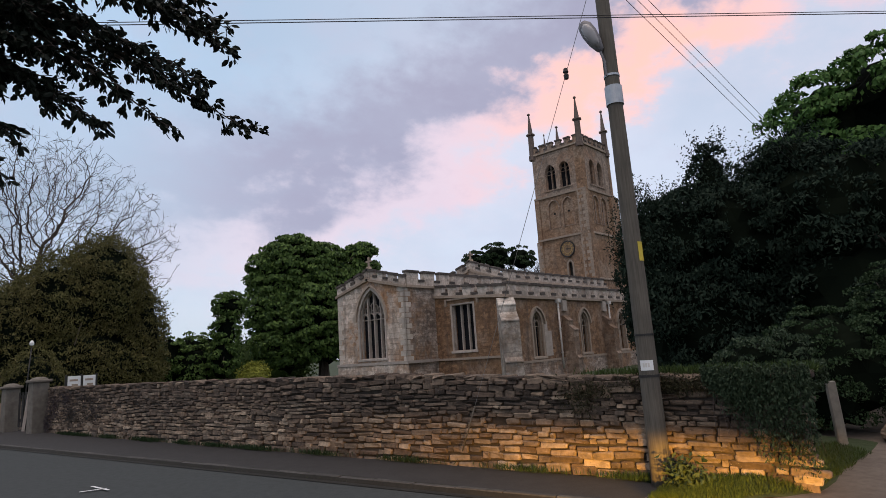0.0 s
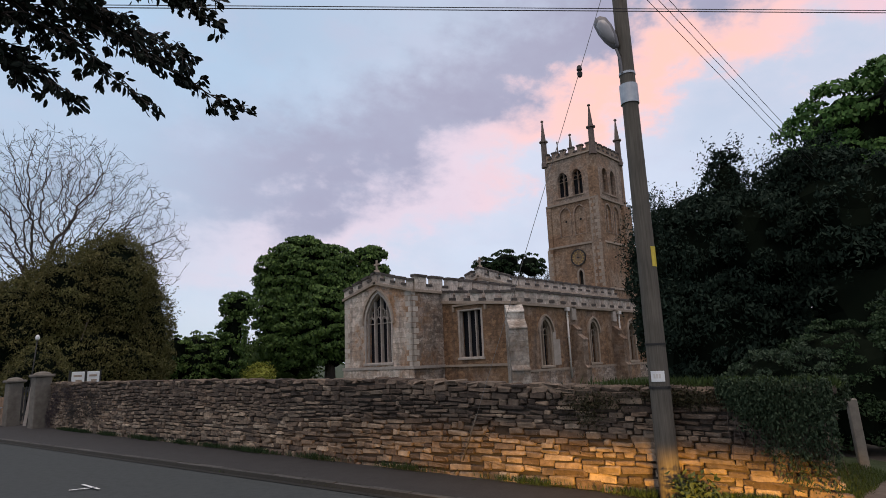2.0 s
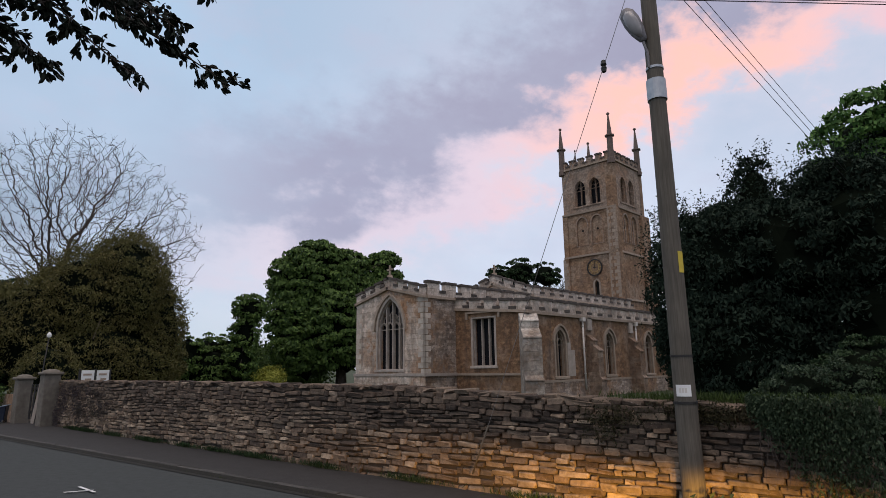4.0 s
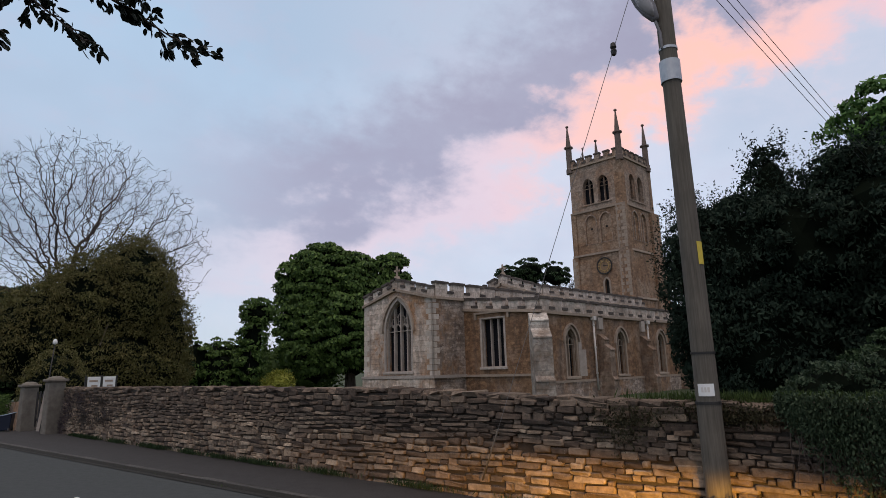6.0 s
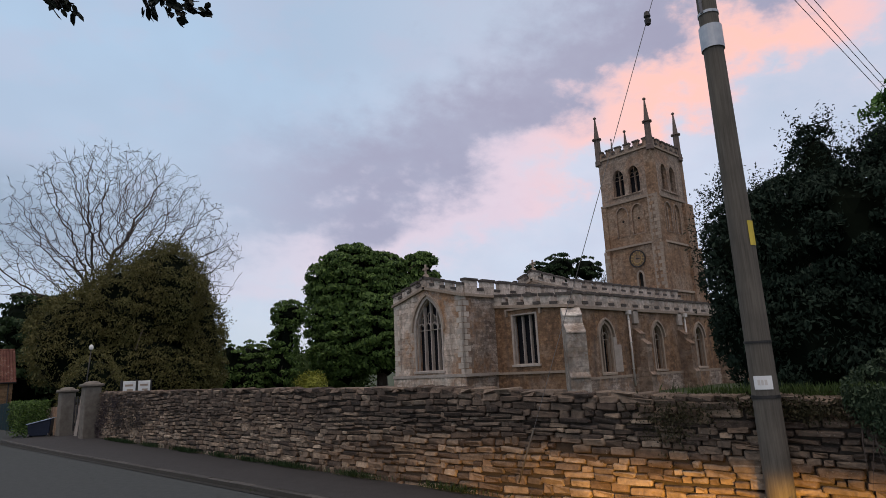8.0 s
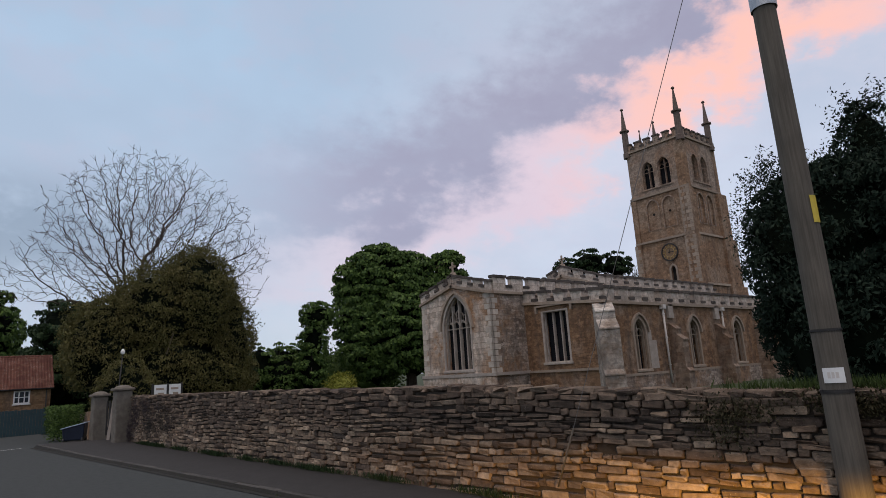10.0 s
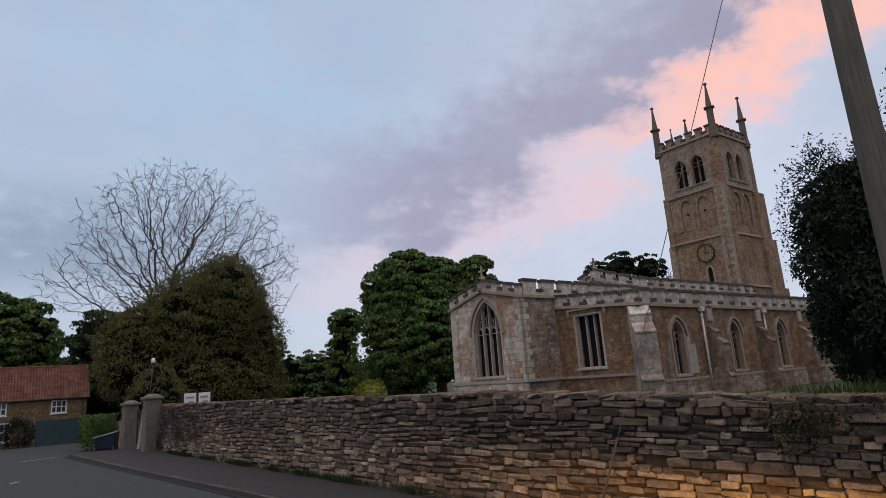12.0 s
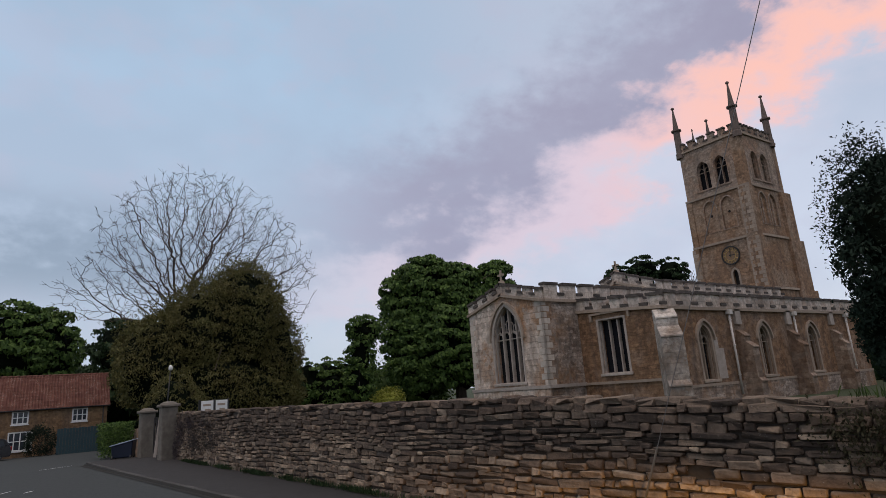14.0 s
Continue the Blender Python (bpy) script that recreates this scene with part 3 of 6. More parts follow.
bm = bmesh.new()
prev = None
for y in (6.5, 6.7, 6.9, 7.1, 7.3, 7.5, 7.7, 7.9, 8.5, 9.5, 10.5, 12.0):
    row = [bm.verts.new((-3.0 + (verge_edge(y) + 3.0) * k / 8, y, verge_z(-3.0 + (verge_edge(y) + 3.0) * k / 8, y))) for k in range(9)]
    if prev:
        for k in range(8):
            bm.faces.new((prev[k], prev[k + 1], row[k + 1], row[k]))
    prev = row
solid("grass_verge", bm, M_GRASSBED, "green grass verge sloping up to the wall foot", "verge", kind="structure")
solid("driveway", sheet([-3.0, -2.0, -0.9, 0.2, 1.5, 4.0, 9.0], lambda x: [6.2 + 0.08 * x, 7.0, 9.0, 12.0, 18.0], lambda x, y: -0.11 + 0.012 * (y - 6)), M_EARTH,
      "bare brown earth drive beside the wall", "driveway", kind="structure")
bm = bmesh.new()
for x0, y0, x1, y1 in ((-13.23, 2.38, -13.02, 2.84), (-13.66, 2.75, -12.78, 2.79), (-24.78, 0.2, -25.2, 0.45), (-24.15, 0.78, -24.47, 1.02), (-32.95, 1.23, -33.45, 2.47)):
    d = Vector((x1 - x0, y1 - y0, 0)).normalized() * 0.03
    p = [(x0 - d.y, y0 + d.x), (x0 + d.y, y0 - d.x), (x1 + d.y, y1 - d.x), (x1 - d.y, y1 + d.x)]
    bm.faces.new([bm.verts.new((a, b, -0.148)) for a, b in p])
solid("road_marking", bm, M_PAINT, "worn white paint marks on the asphalt", "road marking", kind="structure")

# ---- churchyard wall: core, then its stones ----
WALL_LEN = 28.6


def wall_top(s):
    return 1.80 - 0.04 * max(0, s - 9) / 9 - 0.15 * max(0.0, min(1.0, (s - 20) / 5.5))


def wall_foot(s):
    return -0.13


road_wall = thing("churchyard_wall", "long weathered limestone and ironstone rubble boundary wall", "wall", (-15.5, 6.9, -0.1), kind="structure")
bm = bmesh.new()
outline = [(0, -0.3), (WALL_LEN, -0.3), (WALL_LEN, wall_top(WALL_LEN) - 0.07)] + [(s, wall_top(s) - 0.09) for s in range(28, -1, -2)]
slab(bm, outline, [], 0.36, WALL_M, 0.05)
part("wall_core", bm, M_MORTAR, road_wall, "dark earthy joints")
rng = random.Random(11)
stone_meshes = []
for k in range(14):
    bm = bmesh.new()
    g = bmesh.ops.create_cube(bm, size=1.0)["verts"]
    for v in g:
        v.co += Vector((rng.uniform(-0.05, 0.05), 0, rng.uniform(-0.17, 0.15)))
    bmesh.ops.bevel(bm, geom=bm.edges[:], offset=0.15, segments=1, affect="EDGES", clamp_overlap=True)
    for v in bm.verts:
        a = abs(v.co.x)
        if a > 0.3:
            v.co.x = math.copysign(0.42 + (a - 0.3) * 0.38, v.co.x)
        v.co += Vector((rng.uniform(-0.02, 0.02), rng.uniform(-0.12, 0.12), rng.uniform(-0.09, 0.09)))
    bm.normal_update()
    for f in bm.faces:
        f.smooth = abs(f.normal.y) < 0.85
    stone_meshes.append(mesh_of(bm, "stone"))
near_stones, far_stones = [], []
HOLES = [(23.56, 0.82, 0.26, 0.09)]
z = -0.14
while z < 1.75:
    t = z / 1.7
    h = rng.choice((0.06, 0.08, 0.10, 0.12)) if t > 0.5 else (rng.choice((0.08, 0.10, 0.13)) if t > 0.28 else rng.choice((0.10, 0.13, 0.17)))
    s = rng.uniform(0, 0.2)
    while s < WALL_LEN - 0.1:
        ln = rng.choice((rng.uniform(0.10, 0.20), rng.uniform(0.18, 0.38), rng.uniform(0.28, 0.60)))
        mid = s + ln / 2
        wob = 0.05 * math.sin(mid * 0.55 + z * 2) + 0.025 * math.sin(mid * 1.9 + 4 * z)
        zz, hh = z + wob + rng.uniform(-0.014, 0.014), h * rng.uniform(0.74, 1.12)
        if zz + hh < wall_top(mid) - 0.02 and zz + hh > wall_foot(mid):
            if not any(abs(mid - a) < c / 2 + 0.02 and abs(zz + hh / 2 - b) < d / 2 + 0.02 for a, b, c, d in HOLES):
                deep = 0.16
                proud = rng.uniform(-0.022, 0.026)
                m = WALL_M @ Matrix.Translation((mid, 0.06 - proud, zz + hh / 2)) @ Euler((0, radians(rng.uniform(-3.2, 3.2)), radians(rng.uniform(-3.5, 3.5)))).to_matrix().to_4x4() @ Matrix.Diagonal((ln - rng.uniform(0.004, 0.03), deep, hh - rng.uniform(0.002, 0.02), 1))
                # stones above an uneven line near z 1.0 take the darker tones
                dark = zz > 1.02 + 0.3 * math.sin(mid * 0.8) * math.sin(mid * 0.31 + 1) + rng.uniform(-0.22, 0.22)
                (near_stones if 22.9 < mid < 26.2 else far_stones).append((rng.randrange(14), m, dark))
        s += ln + rng.uniform(0.0, 0.012)
    z += h
# rough upright cap stones
s = 0.0
while s < WALL_LEN:
    ln = rng.uniform(0.14, 0.42)
    h = rng.uniform(0.07, 0.13)
    far_stones.append((rng.randrange(14), WALL_M @ Matrix.Translation((s + ln / 2, 0.22, wall_top(s) - 0.045 + rng.uniform(-0.01, 0.02))) @ Euler((0, radians(rng.uniform(-3, 3)), radians(rng.uniform(-3, 3)))).to_matrix().to_4x4() @ Matrix.Diagonal((ln - 0.012, 0.46 + rng.uniform(-0.05, 0.05), h, 1)), True))
    s += ln
if len(near_stones) > 300:
    far_stones += near_stones[300:]
    near_stones = near_stones[:300]


def join_stones(name, items, mat, parent, label):
    vs, fs, base = [], [], 0
    geo = [(np.array([v.co[:] for v in m.vertices]), [tuple(p.vertices) for p in m.polygons], [p.use_smooth for p in m.polygons]) for m in stone_meshes]
    soft = []
    for k, m, *_ in items:
        co, faces, flags = geo[k]
        soft += flags
        a = np.array(m)
        vs.append(co @ a[:3, :3].T + a[:3, 3])
        fs += [tuple(i + base for i in f) for f in faces]
        base += len(co)
    me = bpy.data.meshes.new(name)
    me.from_pydata(np.concatenate(vs).tolist(), [], fs)
    me.polygons.foreach_set("use_smooth", soft)
    me.update()
    return tagged(part(name, me, mat, parent, label), kind="stuff")


join_stones("stones", [i for i in far_stones if not i[2]], M_STONE_I, road_wall, "weathered rubble stones")
join_stones("stones", [i for i in far_stones if i[2]], M_DARK_STONE_I, road_wall, "darker stones of the upper courses")

# ---- church ----
church = thing("church", "medieval stone parish church with battlements and a tall west tower", "church", (-29, 40, 0.7))
GZ = -0.1
EAST = lambda x, y: frame_of((x, y, 0), (1, 0, 0), (0, 1, 0))       # wall facing the road, x along the world's x
SOUTH = lambda x, y: frame_of((x, y, 0), (0, 1, 0), (-1, 0, 0))     # wall facing +x, its x along the world's y


def window(m, x0, x1, z0, spring, apex, lights, mat=M_PALE, deep=0.32, flat=False, tracery=True, ring=0.16):
    """A window part: surround, glass, mullions and tracery in an opening of the wall with frame m."""
    win = part("window", bmesh.new(), mat, church)
    line = [(x0, z0), (x1, z0), (x1, apex), (x0, apex)] if flat else arch(x0, x1, z0, spring, apex)
    bm = bmesh.new()
    slab(bm, grow(line, ring), [grow(line, -0.002)], 0.12, m, -0.025)
    slab(bm, grow(line, 0.0), [grow(line, -0.05)], 0.16, m, deep * 0.35)
    win.data = mesh_of(bm, "surround")
    win.data.materials.append(mat)
    win["label"] = "pale dressed stone window surround"
    bm = bmesh.new()
    slab(bm, grow(line, 0.0), [], 0.04, m, deep + 0.06)
    part("glass", bm, M_GLASS, win, "dark leaded glass")
    bm = bmesh.new()
    box(bm, x0 - 0.22, x1 + 0.22, -0.10, 0.30, z0 - 0.16, z0 - 0.004, m=m, bev=0.02)
    part("sill", bm, mat, win)
    w = (x1 - x0) / lights
    for k in range(1, lights):
        bm = bmesh.new()
        xm = x0 + k * w
        if flat:
            top = apex
        else:
            r = ((x1 - x0) / 2) ** 2
            hw, hh = (x1 - x0) / 2, apex - spring
            rr = (hw * hw + hh * hh) / (2 * hw)
            off = abs(xm - (x0 + x1) / 2)
            top = spring + math.sqrt(max(0.0, rr * rr - (rr - hw + off) ** 2))
        box(bm, xm - 0.042, xm + 0.042, deep * 0.5, deep + 0.05, z0, top, m=m, bev=0.015)
        part("mullion", bm, mat, win)
    if tracery and not flat:
        bm = bmesh.new()
        for k in range(lights):
            a, b = x0 + k * w + 0.05, x0 + (k + 1) * w - 0.05
            sp = spring + 0.12 if lights > 2 else spring - 0.1
            tri = arch(a, b, sp - 0.02, sp, sp + (b - a) * 0.75, 4)
            slab(bm, grow(tri, 0.05), [tri], 0.10, m, deep * 0.6)
        if lights > 2:
            for k in range(2 * lights - 3):
                a = x0 + (k + 1.0) * w / 2 + 0.03
                b = a + w / 2 - 0.06 + 0.03
                sp = spring + 0.72 - 0.16 * abs(k - (2 * lights - 4) / 2)
                tri = arch(a, b, sp, sp + 0.3, sp + 0.5, 4)
                slab(bm, grow(tri, 0.028), [tri], 0.07, m, deep * 0.66)
        part("tracery", bm, mat, win)
    return win


def hood(m, x0, x1, spring, apex, mat=M_DRESS):
    """A drip mould over an arch."""
    a = arch(x0, x1, spring - 0.25, spring, apex, 8)
    outer, inner = grow(a, 0.34)[2:], grow(a, 0.22)[2:]
    bm = bmesh.new()
    slab(bm, outer + inner[::-1], [], 0.16, m, -0.13)
    part("hood_mould", bm, mat, church)


def battlement(m, length, z0, low, high, merlon, gap, slope=0.0, deep=0.30, mat=M_PARAPET, start=0.0, proud=0.06):
    """A crenellated parapet with its string course and copings; slope: rise per metre along it."""
    bm = bmesh.new()
    pts = [(0, z0)]
    s, up = start, True
    prof = []
    while s < length - 0.01:
        e = min(length, s + (merlon if up else gap))
        zz = high if up else low
        prof += [(s, zz + slope * s), (e, zz + slope * e)]
        s, up = e, not up
    outline = [(0, z0), (length, z0 + slope * length)] + prof[::-1]
    slab(bm, outline, [], deep, m, -proud)
    part("parapet", bm, mat, church, "pale stone battlement")
    bm = bmesh.new()
    slab(bm, [(-0.1, z0 - 0.10), (length + 0.1, z0 - 0.10 + slope * length), (length + 0.1, z0 + 0.06 + slope * length), (-0.1, z0 + 0.06)], [], deep + 0.12, m, -proud - 0.10)
    part("string_course", bm, M_DRESS, church)
    for (a, za), (b, zb) in zip(prof[::2], prof[1::2]):
        bm = bmesh.new()
        tall = za - slope * a > (low + high) / 2
        if tall:
            slab(bm, [(a - 0.05, za - 0.07), (b + 0.05, zb - 0.07), (b + 0.05, zb + 0.09), (a - 0.05, za + 0.09)], [], deep + 0.12, m, -proud - 0.07)
        else:
            slab(bm, [(a - 0.03, za - 0.13), (b + 0.03, zb - 0.13), (b + 0.03, zb + 0.03), (a - 0.03, za + 0.03)], [], deep + 0.14, m, -proud - 0.06)
        part("coping", bm, M_COPE, church)


def quoins(m_list, z0, z1, mat=M_DRESS, h=0.30, long=0.55, short=0.32, proud=0.025):
    """Alternating corner stones; m_list: pairs of a wall frame and a sign, the corner at its x = 0."""
    k, z = 0, z0
    shapes = {}
    while z < z1 - 0.1:
        for i, (m, sign) in enumerate(m_list):
            ln = long if (k + i) % 2 else short
            key = (i, ln)
            if key not in shapes:
                bm = bmesh.new()
                a, b = sorted((-proud * sign, ln * sign))
                box(bm, a, b, -proud, 0.12, 0.012, h - 0.012, bev=0.012)
                shapes[key] = mesh_of(bm, "quoin")
                shapes[key].materials.append(mat)
            o = part("quoin", shapes[key], mat, church)
            o.matrix_world = m @ Matrix.Translation((0, 0, z))
        z += h
        k += 1


def buttress(m, w, stages, mat=M_LIME):
    """stages: (foot, shoulder, depth, depth above): stacked blocks with sloped tops, standing on the wall frame's outer side."""
    side = [(-0.05, stages[0][0])]
    z = stages[0][0]
    for z0, z1, d, d2 in stages:
        side += [(d, z), (d, z1 - 0.10), (d + 0.05, z1 - 0.07), (d + 0.05, z1)]
        z = z1 + 0.55 * (d - d2) + 0.12
        side.append((d2, z))
    side.append((-0.05, z))
    turn = Matrix(((0, 1, 0, -w / 2), (-1, 0, 0, 0), (0, 0, 1, 0), (0, 0, 0, 1)))
    bm = bmesh.new()
    slab(bm, side, [], w, m @ turn)
    return part("buttress", bm, mat, church, "stone buttress with sloped weatherings")


# chancel
CX0, CX1, CY0, CY1 = -32.42, -25.67, 24.1, 35.3
E = EAST(0, CY0)
east_win = arch(-30.15, -27.62, 2.05, 4.55, 6.62, 9)
bm = bmesh.new()
slab(bm, [(CX0, GZ), (CX1, GZ), (CX1, 6.5), (-29.08, 7.36), (CX0, 6.5)], [east_win], 0.7, E)
part("chancel_wall", bm, M_LIME, church, "pale weathered limestone east wall")
window(E, -30.15, -27.62, 2.05, 4.55, 6.62, 4, deep=0.42)
hood(E, -30.15, -27.62, 4.55, 6.62)
S = SOUTH(CX1, 0)
bm = bmesh.new()
slab(bm, [(CY0 + 0.7, GZ), (CY1, GZ), (CY1, 6.5), (CY0 + 0.7, 6.5)], [], 0.6, S)
part("chancel_wall", bm, M_RUBBLE, church, "grey rubble side wall")
bm = bmesh.new()
slab(bm, [(CY0 + 0.002, GZ), (CY0 + 0.699, GZ), (CY0 + 0.699, 6.5), (CY0 + 0.002, 6.5)], [], 0.02, S, -0.02)
part("chancel_wall", bm, M_RUBBLE, church)
bm = bmesh.new()
slab(bm, [(CY0 + 0.7, GZ), (CY1, GZ), (CY1, 6.5), (CY0 + 0.7, 6.5)], [], 0.6, SOUTH(CX0 + 0.6, 0))
part("chancel_wall", bm, M_RUBBLE, church)
quoins([(EAST(CX1, CY0), -1), (SOUTH(CX1, CY0), 1)], 1.75, 6.3, M_QUOIN, 0.34)
quoins([(EAST(CX0, CY0), 1)], 1.75, 6.3, M_QUOIN, 0.34)
half = (CX1 - CX0) / 2
rise = (7.36 - 6.5) / half
battlement(EAST(CX0, CY0), half, 6.5, 6.86, 7.15, 0.62, 0.38, rise)
battlement(EAST(-29.08, CY0), half, 7.36, 7.72, 8.02, 0.62, 0.38, -rise)
battlement(SOUTH(CX1, CY0 + 0.28), CY1 - CY0 - 0.3, 6.5, 6.92, 7.45, 1.05, 0.48)
bm = bmesh.new()
slab(bm, [(CX0 - 0.1, GZ), (CX1 + 0.12, GZ), (CX1 + 0.12, 1.62), (CX0 - 0.1, 1.62)], [], 0.1, E, -0.098)
part("plinth", bm, M_LIME, church)
bm = bmesh.new()
slab(bm, [(CX0 - 0.16, 1.62), (CX1 + 0.18, 1.62), (CX1 + 0.18, 1.80), (CX0 - 0.16, 1.80)], [], 0.14, E, -0.14)
slab(bm, [(CY0, 1.62), (26.92, 1.62), (26.92, 1.80), (CY0, 1.80)], [], 0.12, S, -0.12)
part("plinth_course", bm, M_PALE, church)
bm = bmesh.new()
for xx, zz0 in ((-29.08, 8.04),):
    box(bm, xx - 0.2, xx + 0.2, CY0 + 0.0, CY0 + 0.26, zz0, zz0 + 0.2, taper=0.7)
    box(bm, xx - 0.055, xx + 0.055, CY0 + 0.08, CY0 + 0.18, zz0 + 0.2, zz0 + 0.86)
    box(bm, xx - 0.26, xx + 0.26, CY0 + 0.082, CY0 + 0.178, zz0 + 0.5, zz0 + 0.62)
part("gable_cross", bm, M_DRESS, church)
bm = bmesh.new()
slab(bm, [(CX0 + 0.3, 6.4), (CX1 - 0.3, 6.4), (-29.08, 7.5)], [], CY1 - CY0 - 0.6, EAST(0, CY0 + 0.5))
part("chancel_roof", bm, M_LEAD, church)

# south aisle
AX, AY0, AY1 = -19.9, 26.93, 50.2
E = EAST(0, AY0)
bm = bmesh.new()
slab(bm, [(CX1, GZ), (AX, GZ), (AX, 5.30), (CX1, 5.85)], [[(-24.2, 2.2), (-22.45, 2.2), (-22.45, 5.12), (-24.2, 5.12)]], 0.65, E)
part("aisle_wall", bm, M_IRON, church, "orange-brown ironstone east wall of the aisle")
win = window(E, -24.2, -22.45, 2.2, 0, 5.12, 3, flat=True, deep=0.34, mat=M_PALE)
bm = bmesh.new()
for bx0, bx1, bz0, bz1 in ((-24.72, -21.93, 5.44, 5.55), (-24.72, -24.58, 5.1, 5.439), (-22.07, -21.93, 5.1, 5.439)):
    box(bm, bx0, bx1, -0.14, 0.02, bz0, bz1, m=E)
part("hood_mould", bm, M_DRESS, church)
S = SOUTH(AX, 0)
bays = (30.18, 36.25, 42.2)
holes = [arch(c - 0.56, c + 0.56, 1.5, 3.55, 4.36) for c in bays] + [arch(46.0, 46.45, 1.9, 2.5, 2.8, 4)]
bm = bmesh.new()
slab(bm, [(AY0 + 0.65, GZ), (AY1, GZ), (AY1, 5.25), (AY0 + 0.65, 5.25)], holes, 0.65, S)
part("aisle_wall", bm, M_IRON, church, "orange-brown ironstone south wall of the aisle")
bm = bmesh.new()
slab(bm, [(AY0 + 0.002, GZ), (AY0 + 0.649, GZ), (AY0 + 0.649, 5.25), (AY0 + 0.002, 5.25)], [], 0.03, S, -0.03)
part("aisle_wall", bm, M_IRON, church)
for c in bays:
    window(S, c - 0.56, c + 0.56, 1.5, 3.55, 4.36, 2, mat=M_DRESS, deep=0.36)
    hood(S, c - 0.56, c + 0.56, 3.55, 4.36)
bm = bmesh.new()
slab(bm, holes[-1], [], 0.05, S, 0.3)
part("window", bm, M_GLASS, church, "small dark lancet")
bm = bmesh.new()
slab(bm, [(30.95, 1.5), (31.75, 1.5), (31.75, 3.1), (31.3, 3.1), (31.3, 3.7), (30.95, 3.7)], [], 0.05, S, -0.02)
part("stone_patch", bm, M_PALE, church)
battlement(EAST(CX1, AY0), AX - CX1 + 0.06, 5.85, 6.08, 6.52, 0.76, 0.48, -0.55 / (AX - CX1))
battlement(SOUTH(AX, AY0 + 0.26), AY1 - AY0 - 0.26, 5.25, 5.56, 6.08, 0.86, 0.50)
bm = bmesh.new()
slab(bm, [(CX1, 1.62), (AX + 0.12, 1.62), (AX + 0.12, 1.76), (CX1, 1.76)], [], 0.1, E, -0.1)
slab(bm, [(AY0 + 0.002, 1.16), (AY1, 1.16), (AY1, 1.30), (AY0 + 0.002, 1.30)], [], 0.1, S, -0.1)
part("plinth_course", bm, M_DRESS, church)
bm = bmesh.new()
slab(bm, [(AY0, GZ), (AY1, GZ), (AY1, 1.16), (AY0, 1.16)], [], 0.07, S, -0.07)
part("plinth", bm, M_RUBBLE, church)
quoins([(EAST(AX, AY0), -1), (SOUTH(AX, AY0), 1)], 1.8, 5.1, M_QUOIN, 0.32)
# corner buttress set diagonally, then one between each pair of windows
c45 = math.sqrt(0.5)
DIAG = frame_of((AX - 0.1, AY0 + 0.1, 0), (c45, c45, 0), (-c45, c45, 0))
buttress(DIAG, 1.05, [(GZ, 1.4, 1.65, 1.45), (1.4, 3.75, 1.42, 0.72), (3.75, 4.72, 0.70, 0.10)], M_BUTT)
for yb in (33.55, 39.35, 45.2):
    buttress(SOUTH(AX, yb), 0.62, [(GZ, 1.25, 0.95, 0.85), (1.25, 3.1, 0.82, 0.45), (3.1, 3.75, 0.45, 0.08)], M_AISLE_BUTT)
    bm = bmesh.new()
    box(bm, -0.27, 0.27, -0.16, 0.02, 4.4, 5.24, m=SOUTH(AX, yb))
    part("pilaster", bm, M_PALE, church)
for yp in (32.7, 40.05, 47.4):
    bm = bmesh.new()
    m = SOUTH(AX, yp)
    cyl(bm, m @ Vector((0, -0.13, 0.6)), m @ Vector((0, -0.13, 5.0)), 0.06, 0.06, 10)
    for zz in (1.6, 3.2, 4.6):
        cyl(bm, m @ Vector((0, -0.13, zz)), m @ Vector((0, -0.13, zz + 0.08)), 0.085, 0.085, 10)
    box(bm, -0.16, 0.16, -0.28, -0.02, 4.95, 5.2, m=m)
    part("downpipe", bm, M_PIPE, church, "pale grey lead downpipe")
bm = bmesh.new()
slab(bm, [(CX1, 5.7), (AX - 0.35, 5.35), (AX - 0.35, 5.2), (CX1, 5.2)], [], AY1 - AY0 - 0.7, EAST(0, AY0 + 0.6))
part("aisle_roof", bm, M_LEAD, church)

# nave
NX0, NX1, NY0, NY1 = -32.9, -25.62, 35.3, 51.86
bm = bmesh.new()
E = EAST(0, NY0)
slab(bm, [(NX0, GZ), (NX1, GZ), (NX1, 7.4), (-29.25, 8.7), (NX0, 7.4)], [], 0.6, E)
part("nave_wall", bm, M_LIME, church)
bm = bmesh.new()
slab(bm, [(NY0 + 0.6, GZ), (NY1, GZ), (NY1, 7.35), (NY0 + 0.6, 7.35)], [], 0.6, SOUTH(NX1, 0))
part("nave_wall", bm, M_LIME, church)
nrise = 1.3 / ((NX1 - NX0) / 2)
battlement(EAST(NX0, NY0), (NX1 - NX0) / 2, 7.4, 7.75, 8.1, 0.7, 0.4, nrise)
battlement(EAST(-29.26, NY0), (NX1 - NX0) / 2, 8.7, 9.05, 9.4, 0.7, 0.4, -nrise)
battlement(SOUTH(NX1, NY0 + 0.3), NY1 - NY0 - 0.4, 7.35, 7.75, 8.12, 0.85, 0.5)
bm = bmesh.new()
slab(bm, [(NX0, 7.3), (NX1, 7.3), (-29.25, 8.75)], [], NY1 - NY0 - 0.6, EAST(0, NY0 + 0.5))
part("nave_roof", bm, M_LEAD, church)
bm = bmesh.new()
xx = -29.25
box(bm, xx - 0.2, xx + 0.2, NY0 + 0.0, NY0 + 0.3, 9.38, 9.58, taper=0.7)
box(bm, xx - 0.06, xx + 0.06, NY0 + 0.1, NY0 + 0.2, 9.58, 10.25)
